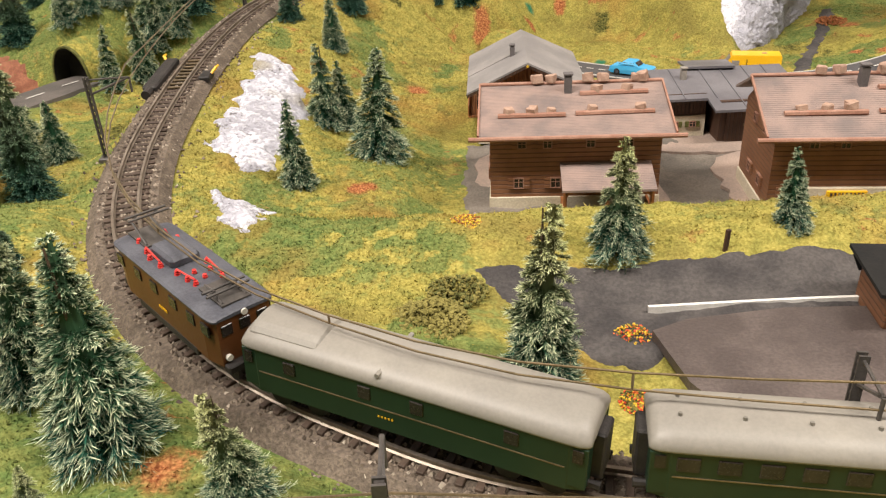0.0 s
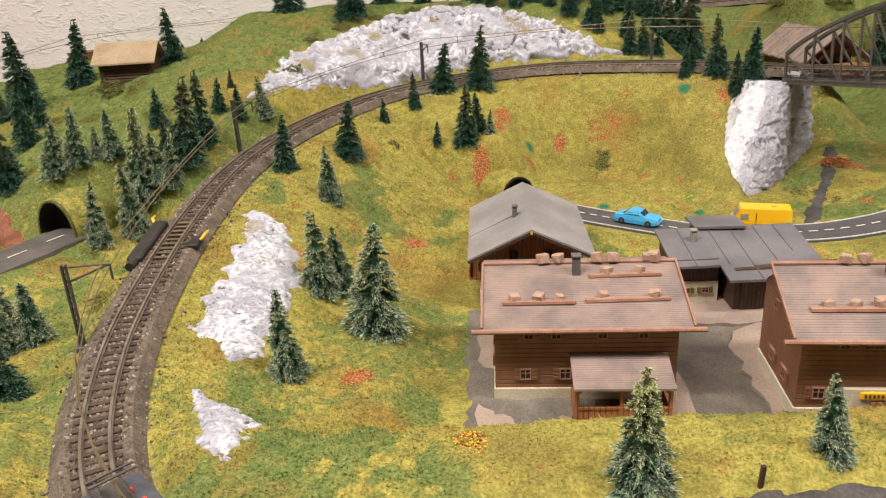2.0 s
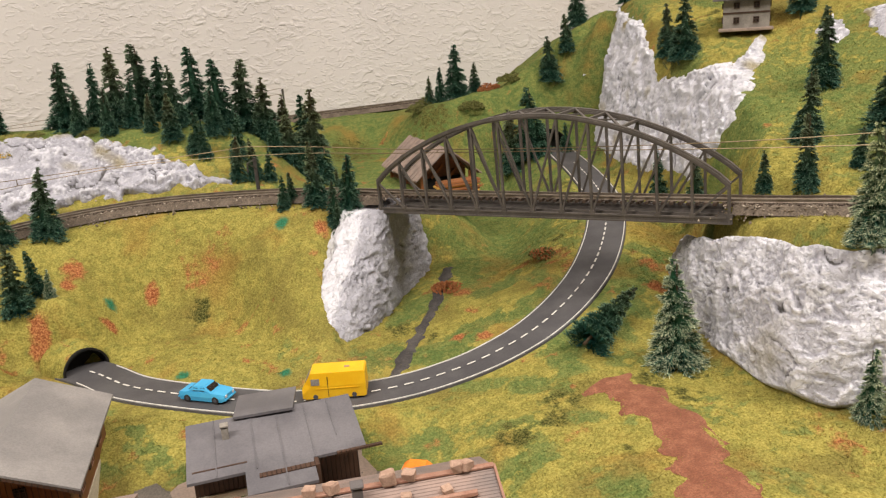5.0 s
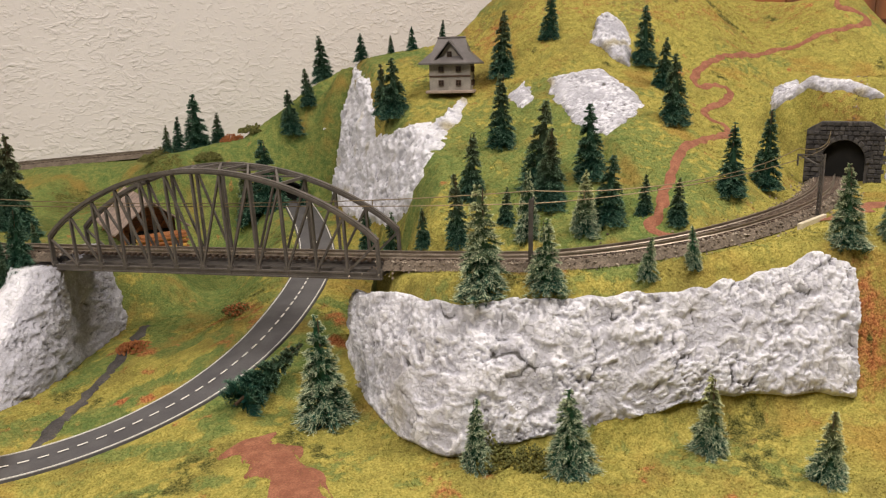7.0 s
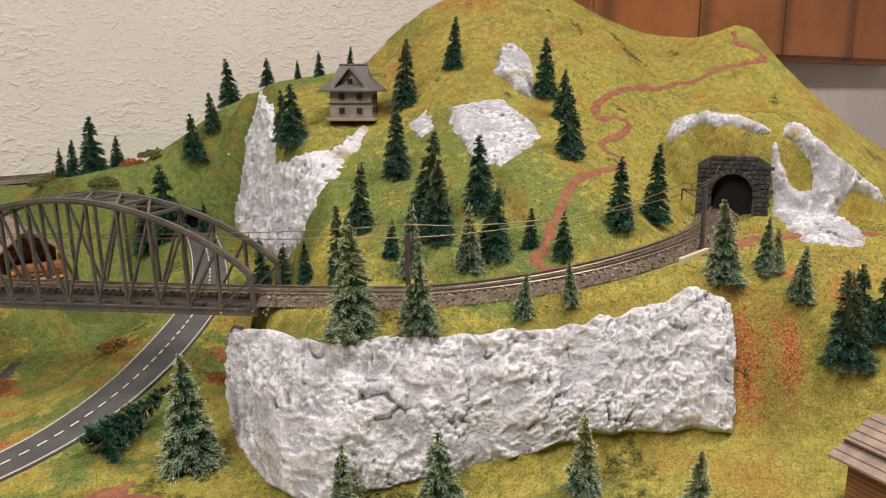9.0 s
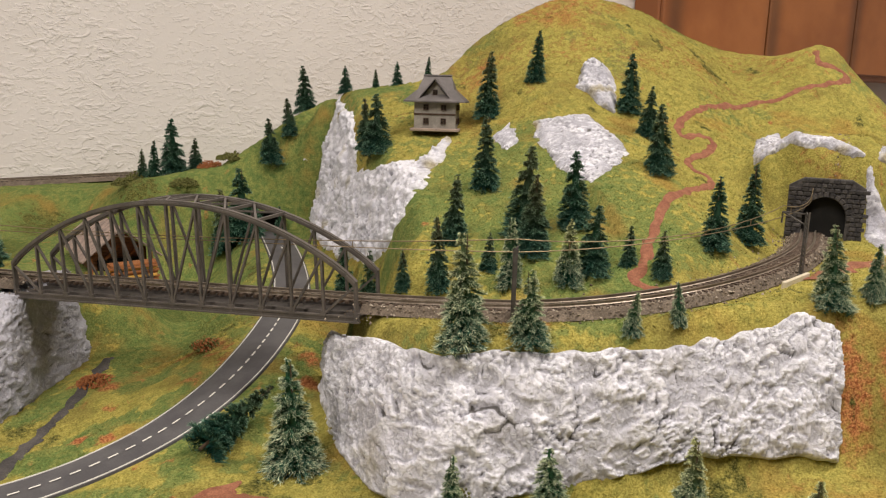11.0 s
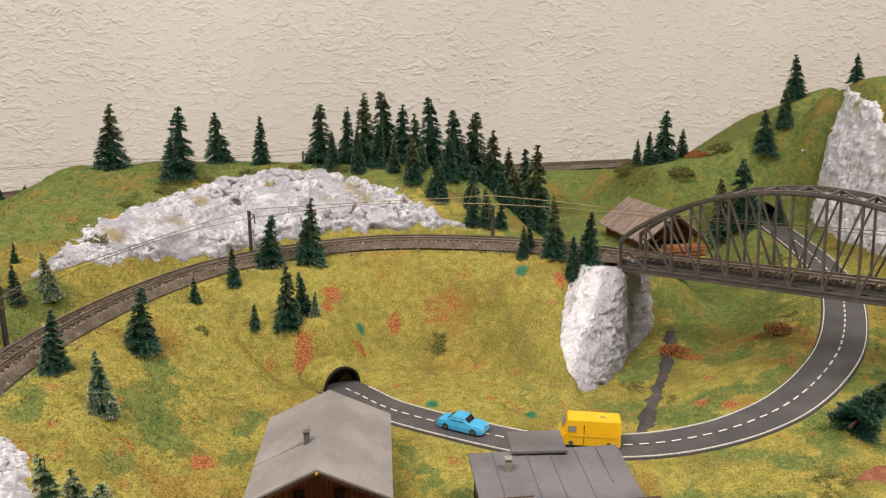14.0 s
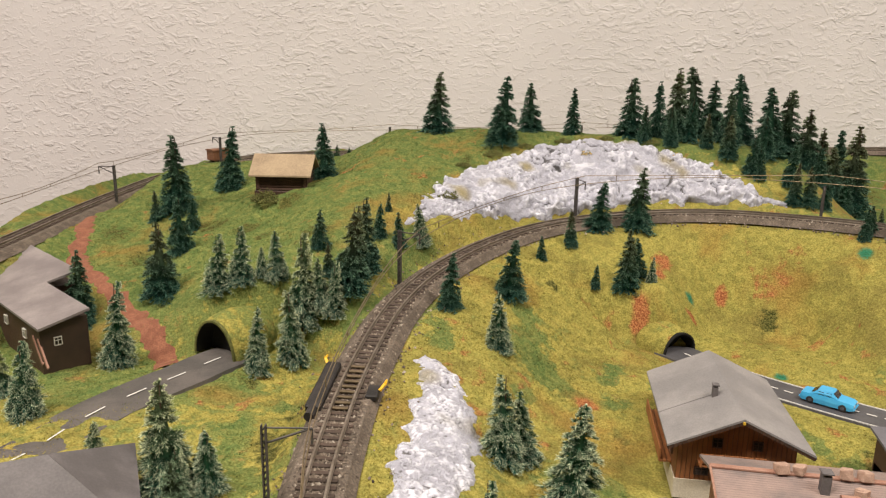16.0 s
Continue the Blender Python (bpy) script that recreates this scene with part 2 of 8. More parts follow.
ROOMPAINT = surface("room_paint", (0.38, 0.36, 0.335), (0.44, 0.42, 0.39), 0.3, 0.004, 0.9, 0.2, 0.0005, speck=0.1)
BOARD = surface("floor_board", (0.20, 0.13, 0.08), (0.28, 0.19, 0.12), 0.2, 0.006, 0.5, 0.2, 0.0005, speck=0.3)

STEEL = surface("bridge_grey", (0.075, 0.066, 0.060), (0.115, 0.10, 0.09), 0.01, 0.0007, 0.5, 0.2, 0.0001)
DARKMETAL = surface("mast_grey", (0.05, 0.045, 0.042), (0.085, 0.075, 0.068), 0.006, 0.0006, 0.5, 0.2, 0.0001)
WIRE = surface("brass_wire", (0.17, 0.13, 0.075), (0.24, 0.18, 0.11), 0.01, 0.0006, 0.4, 0.1, 0.0001, 0.6)
LOGS = planked("brown_logs", (0.185, 0.078, 0.036), (0.245, 0.110, 0.052), 0.0021, 2)
DARKWOOD = planked("dark_boards", (0.050, 0.024, 0.015), (0.085, 0.042, 0.025), 0.0020, 0)
ORANGEWOOD = planked("orange_boards", (0.26, 0.095, 0.030), (0.34, 0.135, 0.048), 0.0022, 0)
ROOFPINK = planked("weathered_pink_roof", (0.33, 0.235, 0.20), (0.175, 0.140, 0.132), 0.0011, 1, 0.6, 0.00020, 0.020, 0.22)
ROOFGREY = surface("grey_slate_roof", (0.21, 0.198, 0.195), (0.29, 0.27, 0.262), 0.03, 0.0009, 0.7, 0.35, 0.0002, speck=0.25)
ROOFDARK = surface("dark_slate_roof", (0.115, 0.110, 0.122), (0.170, 0.162, 0.175), 0.03, 0.0009, 0.48, 0.35, 0.0002, speck=0.25)
ROOFTILE = surface("dark_tile_roof", (0.10, 0.090, 0.090), (0.15, 0.135, 0.135), 0.02, 0.0009, 0.65, 0.35, 0.0002, speck=0.3)
ROOFTAN = surface("tan_board_roof", (0.36, 0.27, 0.17), (0.28, 0.205, 0.13), 0.02, 0.0012, 0.75, 0.4, 0.0002)
ROOFTAN_GREY = surface("weathered_plank", (0.30, 0.225, 0.19), (0.20, 0.155, 0.135), 0.008, 0.0010, 0.8, 0.4, 0.0003)
ROOFWORN = surface("worn_sheet_roof", (0.165, 0.140, 0.138), (0.27, 0.235, 0.225), 0.03, 0.0010, 0.42, 0.3, 0.0002, speck=0.3)
YELLOWWOOD = surface("fresh_sawn_boards", (0.52, 0.29, 0.06), (0.60, 0.36, 0.09), 0.006, 0.0007, 0.7)
POLEWOOD = surface("reddish_pole", (0.29, 0.145, 0.10), (0.36, 0.205, 0.15), 0.006, 0.0006, 0.6)
STONE = surface("tan_stone", (0.43, 0.29, 0.22), (0.33, 0.21, 0.155), 0.003, 0.0005, 0.7)
CREAM = surface("cream_render", (0.50, 0.44, 0.33), (0.58, 0.52, 0.41), 0.012, 0.0008, 0.8)
GREYRENDER = surface("grey_render", (0.215, 0.195, 0.175), (0.29, 0.265, 0.235), 0.010, 0.0008, 0.8)
PAVING = surface("pinkish_card_base", (0.33, 0.25, 0.205), (0.25, 0.195, 0.165), 0.02, 0.0010, 0.75)
PLATFORM = surface("stained_grey_platform", (0.070, 0.055, 0.051), (0.115, 0.092, 0.084), 0.020, 0.0010, 0.45, 0.5, 0.0003, speck=0.5)
TAR = surface("dark_cinder", (0.040, 0.036, 0.036), (0.085, 0.076, 0.072), 0.018, 0.0012, 0.85, 0.9, 0.0006, speck=0.6)
YARD = surface("grey_cinder_yard", (0.115, 0.10, 0.085), (0.175, 0.15, 0.125), 0.02, 0.0010, 0.85, 0.7, 0.0004, speck=0.5)
REDDUST = surface("red_path_grit", (0.195, 0.072, 0.040), (0.270, 0.110, 0.062), 0.006, 0.0009, 0.9, 0.8, 0.0005, speck=0.6)
GLASSDARK = surface("dark_pane", (0.018, 0.014, 0.012), (0.03, 0.024, 0.02), 0.004, 0.0006, 0.25, 0.0)
LOCOBROWN = surface("brown_loco_paint", (0.095, 0.034, 0.010), (0.130, 0.048, 0.015), 0.02, 0.0008, 0.42, 0.06, 0.0001, speck=0.15)
LOCOROOF = surface("grey_loco_roof", (0.062, 0.064, 0.078), (0.092, 0.095, 0.112), 0.01, 0.0008, 0.5)
RED = surface("red_insulator", (0.62, 0.035, 0.03), (0.70, 0.06, 0.05), 0.003, 0.0005, 0.4)
COACHGREEN = surface("coach_green", (0.008, 0.026, 0.012), (0.012, 0.034, 0.017), 0.02, 0.0008, 0.38, 0.06, 0.0001, speck=0.15)
COACHROOF = surface("coach_roof_grey", (0.22, 0.205, 0.18), (0.28, 0.26, 0.225), 0.03, 0.0008, 0.45, 0.1, 0.0001, speck=0.12)
COACHROOFDARK = surface("coach_roof_dark", (0.15, 0.14, 0.12), (0.19, 0.175, 0.15), 0.03, 0.0008, 0.5, 0.1, 0.0001, speck=0.12)
UNDER = surface("black_underframe", (0.018, 0.016, 0.015), (0.035, 0.030, 0.028), 0.006, 0.0006, 0.6)
BLUE = surface("light_blue_plastic", (0.055, 0.36, 0.66), (0.075, 0.41, 0.70), 0.01, 0.0008, 0.35, 0.05, 0.0001, speck=0.1)
YELLOW = surface("yellow_plastic", (0.80, 0.44, 0.012), (0.84, 0.50, 0.02), 0.01, 0.0008, 0.38, 0.05, 0.0001, speck=0.1)
ORANGE = surface("orange_plastic", (0.75, 0.20, 0.02), (0.80, 0.26, 0.03), 0.01, 0.0008, 0.45, 0.05, 0.0001)
WOODCAB = planked("reddish_cabinet_wood", (0.27, 0.088, 0.024), (0.37, 0.135, 0.040), 0.26, 0, 0.45, 0.001, 0.12)
MASON = surface("dark_masonry", (0.030, 0.028, 0.030), (0.070, 0.064, 0.062), 0.005, 0.0008, 0.8, 0.7, 0.0004, vary=0.35)
WHITE = surface("white_trim", (0.62, 0.59, 0.53), (0.70, 0.67, 0.61), 0.006, 0.0008, 0.6)
FOAMRED = surface("red_flower_foam", (0.62, 0.07, 0.03), (0.72, 0.16, 0.05), 0.003, 0.0006, 0.9, 0.9, 0.0005)
FOAMYELLOW = surface("yellow_flower_foam", (0.70, 0.42, 0.03), (0.75, 0.52, 0.06), 0.003, 0.0006, 0.9, 0.9, 0.0005)
FOAMGREEN = surface("olive_foam", (0.085, 0.090, 0.022), (0.15, 0.145, 0.04), 0.003, 0.0006, 0.9, 0.9, 0.0005)
FOAMOLIVE = surface("pale_olive_foam", (0.16, 0.14, 0.035), (0.25, 0.215, 0.06), 0.004, 0.0006, 0.9, 0.9, 0.0005, speck=0.7)
FOAMRUST = surface("rust_foam", (0.26, 0.085, 0.028), (0.36, 0.14, 0.05), 0.003, 0.0006, 0.9, 0.9, 0.0005)

# ---- building kit ----
def part(name, bm, material, parent=None, label="", smooth=False):
    """Link a bmesh as one mesh object, under a thing or a part."""
    me = bpy.data.meshes.new(name)
    bm.to_mesh(me)
    bm.free()
    if smooth:
        me.polygons.foreach_set("use_smooth", [True] * len(me.polygons))
    me.materials.append(material)
    ob = new(name, me)
    if parent is not None:
        ob.parent = parent
    if label:
        ob["label"] = label
    return ob


def thing(name, label, category, m=None, group=""):
    """An empty at a thing's base."""
    ob = tagged(new(name), label, category, group)
    ob.empty_display_size = 0.01
    if m is not None:
        ob.matrix_world = m
    return ob


def raw(name, verts, faces, material, parent=None, label="", smooth=False):
    """Link plain vertices and faces as one mesh object."""
    me = bpy.data.meshes.new(name)
    me.from_pydata([tuple(map(float, v)) for v in verts], [], faces)
    if smooth:
        me.polygons.foreach_set("use_smooth", [True] * len(me.polygons))
    me.materials.append(material)
    me.update()
    ob = new(name, me)
    if parent is not None:
        ob.parent = parent
    if label:
        ob["label"] = label
    return ob


def box(bm, cx, cy, cz, sx, sy, sz, rx=0, ry=0, rz=0, bevel=0.0):
    """Add a box by centre and size."""
    made = bmesh.ops.create_cube(bm, size=1.0, matrix=pose(cx, cy, cz, rx, ry, rz) @ Matrix.Diagonal((sx, sy, sz, 1)))
    if bevel:
        edges = {e for v in made["verts"] for e in v.link_edges}
        bmesh.ops.bevel(bm, geom=list(edges), offset=bevel, segments=1, affect="EDGES")
    return bm


def rod(bm, a, b, r0, r1=None, seg=8):
    """Add a round bar from a to b."""
    a, b = Vector(a), Vector(b)
    d = b - a
    m = Matrix.Translation((a + b) / 2) @ d.to_track_quat("Z", "Y").to_matrix().to_4x4()
    bmesh.ops.create_cone(bm, cap_ends=True, segments=seg, radius1=r0, radius2=r0 if r1 is None else r1, depth=d.length, matrix=m)
    return bm


def bar(bm, a, b, w, h):
    """Add a square bar from a to b, w wide and h high."""
    a, b = Vector(a), Vector(b)
    d = b - a
    m = Matrix.Translation((a + b) / 2) @ d.to_track_quat("X", "Z").to_matrix().to_4x4()
    bmesh.ops.create_cube(bm, size=1.0, matrix=m @ Matrix.Diagonal((d.length, w, h, 1)))
    return bm


def prism(bm, outline, thick, m):
    """Add a plate: an outline in the x-z plane, thick along y, moved by m."""
    lo = [bm.verts.new(m @ Vector((x, -thick / 2, z))) for x, z in outline]
    hi = [bm.verts.new(m @ Vector((x, thick / 2, z))) for x, z in outline]
    bm.faces.new(lo)
    bm.faces.new(hi[::-1])
    for i in range(len(lo)):
        j = (i + 1) % len(lo)
        bm.faces.new((lo[j], lo[i], hi[i], hi[j]))
    bmesh.ops.recalc_face_normals(bm, faces=bm.faces)
    return bm


LATTICE = np.random.RandomState(7).rand(256, 256)


def fuzz(x, y, scale, seed=0):
    """Smooth random heights from 0 to 1."""
    x, y = np.asarray(x, float) * scale + 17.3 * seed, np.asarray(y, float) * scale + 31.7 * seed
    i, j = np.floor(x).astype(int), np.floor(y).astype(int)
    u, v = x - i, y - j
    u, v = u * u * (3 - 2 * u), v * v * (3 - 2 * v)
    g = lambda a, b: LATTICE[a % 256, b % 256]
    return (g(i, j) * (1 - u) + g(i + 1, j) * u) * (1 - v) + (g(i, j + 1) * (1 - u) + g(i + 1, j + 1) * u) * v


def fbm(x, y, scale, seed=0, octaves=4):
    out, amp, total = 0.0, 1.0, 0.0
    for k in range(octaves):
        out, total = out + amp * fuzz(x, y, scale * 2 ** k, seed + k), total + amp
        amp *= 0.55
    return out / total


# the lie of the land
def ss(a, b, v):
    t = np.clip((v - a) / (b - a), 0, 1)
    return t * t * (3 - 2 * t)


def spline(points, steps=14):
    """A smooth line through points."""
    p = np.array(points, float)
    p = np.vstack([2 * p[0] - p[1], p, 2 * p[-1] - p[-2]])
    out = []
    for i in range(1, len(p) - 2):
        for k in range(steps):
            t = k / steps
            a, b, c, d = p[i - 1], p[i], p[i + 1], p[i + 2]
            out.append(0.5 * (2 * b + (c - a) * t + (2 * a - 5 * b + 4 * c - d) * t * t + (3 * b - a - 3 * c + d) * t ** 3))
    out.append(p[-2])
    return np.array(out)


def near(line, x, y):
    """Distance from (x, y) to a line of points, the line's height there, and the side (plus: to its left)."""
    x, y = np.asarray(x, float), np.asarray(y, float)
    shape, x, y = x.shape, x.ravel(), y.ravel()
    best, hz, side = np.full(x.size, 9.0), np.zeros(x.size), np.zeros(x.size)
    for a, b in zip(line[:-1], line[1:]):
        d = b[:2] - a[:2]
        u = np.clip(((x - a[0]) * d[0] + (y - a[1]) * d[1]) / (d @ d), 0, 1)
        ex, ey = x - a[0] - u * d[0], y - a[1] - u * d[1]
        e = np.hypot(ex, ey)
        m = e < best
        best[m], hz[m] = e[m], (a[2] + u * (b[2] - a[2]))[m]
        side[m] = np.sign(d[0] * ey - d[1] * ex)[m]
    return best.reshape(shape), hz.reshape(shape), side.reshape(shape)


# main line, from the front straight round the left curve, over the bridge and into the portal
TRACK = spline([(0.42, 0.092, 0.990), (0.20, 0.100, 0.990), (0.04, 0.122, 0.991), (-0.026, 0.146, 0.994), (-0.075, 0.182, 0.998), (-0.115, 0.236, 1.003),
                (-0.135, 0.30, 1.010), (-0.141, 0.37, 1.019), (-0.140, 0.43, 1.027), (-0.134, 0.49, 1.034), (-0.118, 0.545, 1.040), (-0.088, 0.60, 1.046),
                (-0.045, 0.645, 1.052), (0.015, 0.672, 1.057), (0.085, 0.677, 1.061), (0.155, 0.660, 1.062), (0.210, 0.634, 1.062), (0.256, 0.5985, 1.0615),
                (0.330, 0.5137, 1.066), (0.405, 0.4285, 1.0705), (0.434, 0.397, 1.0725), (0.464, 0.366, 1.075), (0.505, 0.343, 1.079), (0.556, 0.333, 1.083),
                (0.62, 0.340, 1.086), (0.68, 0.360, 1.088), (0.735, 0.392, 1.089), (0.79, 0.426, 1.089)])
UPPER = spline([(-0.415, 0.42, 1.042), (-0.425, 0.50, 1.043), (-0.433, 0.58, 1.044), (-0.442, 0.66, 1.045), (-0.449, 0.75, 1.046), (-0.446, 0.84, 1.049), (-0.415, 0.92, 1.055), (-0.35, 0.97, 1.060), (-0.20, 0.99, 1.065), (0.0, 0.99, 1.072), (0.2, 0.985, 1.080), (0.40, 0.98, 1.086)])
ROAD = spline([(-0.02, 0.64, 0.985), (0.05, 0.565, 0.985), (0.083, 0.524, 0.985), (0.148, 0.477, 0.985), (0.182, 0.4645, 0.986), (0.2165, 0.4595, 0.987), (0.246, 0.4585, 0.990), (0.275, 0.461, 0.995),
               (0.306, 0.471, 1.001), (0.338, 0.490, 1.009), (0.368, 0.517, 1.018), (0.403, 0.566, 1.025), (0.430, 0.617, 1.031), (0.452, 0.688, 1.037), (0.472, 0.775, 1.042), (0.482, 0.83, 1.046)])
LANE = spline([(-0.305, 0.310, 1.002), (-0.285, 0.335, 1.003), (-0.277, 0.356, 1.003), (-0.2735, 0.378, 1.003), (-0.267, 0.397, 1.004), (-0.257, 0.417, 1.005), (-0.2435, 0.440, 1.006), (-0.231, 0.462, 1.007), (-0.195, 0.518, 1.007)])
VALLEY = spline([(0.365, 0.36, 0), (0.382, 0.43, 0), (0.44, 0.51, 0), (0.462, 0.585, 0), (0.474, 0.68, 0), (0.484, 0.76, 0), (0.51, 0.86, 0), (0.54, 1.1, 0)])
RIDGE = spline([(0.477, 0.875, 1.128), (0.515, 0.845, 1.154), (0.555, 0.80, 1.182), (0.60, 0.755, 1.193), (0.637, 0.738, 1.206), (0.67, 0.73, 1.238), (0.715, 0.71, 1.270),
                (0.76, 0.70, 1.292), (0.83, 0.69, 1.288), (0.89, 0.68, 1.267), (0.94, 0.655, 1.247), (0.965, 0.60, 1.238), (0.985, 0.555, 1.246), (1.05, 0.54, 1.19), (1.14, 0.54, 1.13), (1.30, 0.56, 1.06)])
FOOT = spline([(0.36, 0.455, 1.066), (0.405, 0.44, 1.070), (0.434, 0.41, 1.0725), (0.464, 0.38, 1.075), (0.505, 0.356, 1.079), (0.556, 0.347, 1.083), (0.62, 0.353, 1.086), (0.68, 0.376, 1.088), (0.735, 0.405, 1.089),
               (0.80, 0.40, 1.088), (0.90, 0.37, 1.075), (1.0, 0.34, 1.06), (1.3, 0.30, 1.03)])
BRINK = spline([(0.30, 0.58, 0), (0.385, 0.45, 0), (0.400, 0.39, 0), (0.412, 0.352, 0), (0.455, 0.326, 0), (0.52, 0.310, 0), (0.58, 0.292, 0), (0.66, 0.275, 0), (0.80, 0.20, 0), (1.0, 0.16, 0)])


def land(x, y):
    """Height of the ground at (x, y)."""
    x, y = np.asarray(x, float), np.asarray(y, float)
    z = 0.989 - 0.013 * ss(-0.04, 0.0, x) * ss(0.26, 0.20, x) * ss(0.262, 0.28, y) * ss(0.46, 0.42, y)
    z = z + 0.012 * ss(-0.04, -0.12, x) * ss(0.12, 0.3, y) + 0.010 * ss(0.235, 0.31, x)
    z = z + 0.014 * ss(0.27, 0.14, y) * ss(0.05, -0.02, x) + 0.012 * ss(0.20, 0.24, y) * ss(0.29, 0.25, y)
    # the ridge at the back, its front foot running back towards the right
    foot = 0.485 + 0.19 * ss(-0.17, -0.02, x)
    crest = 1.113 - 0.040 * ss(0.10, 0.26, x) - 0.032 * ss(-0.170, -0.260, x) - 0.015 * ss(-0.26, -0.45, x)
    low = 1.004 + 0.034 * ss(-0.32, -0.22, x) + 0.020 * ss(-0.16, -0.06, x)
    rise = np.clip((y - foot) / (0.765 - foot), 0, 1)
    back = low + (crest - low) * (0.45 * rise + 0.55 * ss(0, 1, rise) + 0.18 * ss(0.0, 0.25, rise) * (1 - rise) * ss(-0.1, -0.2, x))
    back = back + (1.062 - 0.022 * ss(-0.25, -0.5, x) - back) * ss(0.79, 0.93, y)
    keep = ss(0.33, 0.22, x) * ss(foot - 0.012, foot + 0.012, y)
    z = z + (np.maximum(back, z) - z) * keep
    # low bank at the back, behind the shed, and the knoll beside the road's far tunnel
    z = z + (1.078 - z) * ss(0.20, 0.27, x) * ss(0.80, 0.93, y)
    z = z + (1.046 - z) * ss(0.18, 0.24, x) * ss(0.36, 0.30, x) * ss(0.565, 0.61, y - 0.060 * ss(0.222, 0.250, x)) * ss(0.95, 0.85, y)
    back_x = x - 0.31 * (y - 0.85)
    knoll = np.interp(back_x, (0.34, 0.44, 0.477, 0.52, 0.572, 0.62), (1.093, 1.106, 1.128, 1.157, 1.182, 1.19)) - 0.1 * (y - 0.85)
    z = z + (knoll - z) * ss(0.310, 0.36, x) * ss(0.785, 0.86, y) * (1 - ss(0.56, 0.70, x))
    # great hill on the right
    d, _, side = near(VALLEY, x, y)
    inner = np.where(side < 0, d, -d)
    foot_d, foot_z, foot_side = near(FOOT, x, y)
    foot_d = np.where(foot_side > 0, foot_d, 0.0)
    top_d, top_z, top_side = near(RIDGE, x, y)
    slope = foot_z + (top_z - foot_z) * foot_d / (foot_d + top_d + 1e-6)
    slope = np.where(top_side > 0, np.maximum(top_z - 0.9 * top_d, np.where(x < 0.66, np.maximum(z, 1.07), 1.07)), slope)
    hill = z + (slope - z) * ss(-0.012, 0.040, inner)
    front, _, fside = near(BRINK, x, y)
    out = np.where(fside < 0, front, -front)
    drop = 0.030 + 0.16 * ss(0.57, 0.72, x)
    hill = hill + (0.998 + 0.012 * ss(0.4, 0.7, x) - hill) * ss(-0.004, 1.0, out / drop)
    z = np.where((x > 0.33), np.maximum(hill, 0.984), z)
    # hood of turf over the railway portal
    ahead, across = (x - 0.745) * 0.83 + (y - 0.388) * 0.55, np.abs((y - 0.388) * 0.83 - (x - 0.745) * 0.55)
    dome = 1.160 - 0.75 * np.maximum(across - 0.024, 0) - 0.8 * np.maximum(0.03 - ahead, 0)
    z = z + np.maximum(dome - z, 0) * ss(0.0, 0.012, ahead - 0.001 - 0.7 * np.maximum(across - 0.026, 0)) * ss(0.14, 0.06, ahead)
    # railway bed
    d, h, side = near(TRACK, x, y)
    gap = ss(0.234, 0.246, x) * ss(0.407, 0.395, x) * ss(0.40, 0.42, y)
    inside = side < 0
    wide = np.where(inside, 0.026 + (0.105 - 0.055 * ss(0.03, 0.09, x) + 0.048 * ss(0.13, 0.18, x) - 0.085 * ss(0.188, 0.222, x) - 0.022 * ss(0.222, 0.240, x)) * ss(0.2, 0.5, y), 0.035)
    wide = np.where(inside & (x > 0.33), 0.03, wide)
    w = (1 - ss(0.011, wide, d)) * (1 - gap) * ss(0.755, 0.740, x)
    z = z + (h - 0.0035 - z) * w
    z = z + 0.017 * np.exp(-((x - 0.040) / 0.020) ** 2 - ((y - 0.586) / 0.017) ** 2) + 0.010 * np.exp(-((x + 0.218) / 0.025) ** 2 - ((y - 0.492) / 0.018) ** 2)
    z = z + 0.009 * np.exp(-((x + 0.2525) / 0.036) ** 2 - ((y - 0.648) / 0.024) ** 2)
    d, h, side = near(UPPER, x, y)
    z = z + (h - 0.003 - z) * (1 - ss(0.014, 0.05, d))
    d, h, side = near(ROAD, x, y)
    z = z + (h - z) * (1 - ss(0.018, 0.045 + 0.035 * ss(0.27, 0.33, x), d)) * ss(0.592, 0.576, y - 4 * np.maximum(x - 0.12, 0)) * ss(0.815, 0.80, y)
    d, h, side = near(LANE, x, y)
    z = z + (h - z) * (1 - ss(0.018, 0.04, d)) * ss(0.496, 0.482, y)
    return z

# ---- room and ground ----
def slab(name, cx, cy, cz, sx, sy, sz, material, label=""):
    bm = bmesh.new()
    box(bm, cx, cy, cz, sx, sy, sz)
    return tagged(part(name, bm, material), label, kind="structure")


slab("wall_north", 0.2, 1.11, 1.25, 4.6, 0.10, 2.5, PLASTER, "white wall of rough trowelled plaster behind the model landscape")
slab("wall_south", 0.2, -2.45, 1.25, 4.6, 0.10, 2.5, ROOMPAINT, "plain painted wall")
slab("wall_west", -2.15, -0.67, 1.25, 0.10, 3.46, 2.5, ROOMPAINT, "plain painted wall")
slab("wall_east", 2.55, -0.67, 1.25, 0.10, 3.46, 2.5, PLASTER, "plain white plastered wall")
slab("floor", 0.2, -0.67, -0.05, 4.8, 3.66, 0.10, BOARD, "plain brown floor")
slab("ceiling", 0.2, -0.67, 2.55, 4.8, 3.66, 0.10, ROOMPAINT, "plain pale ceiling")


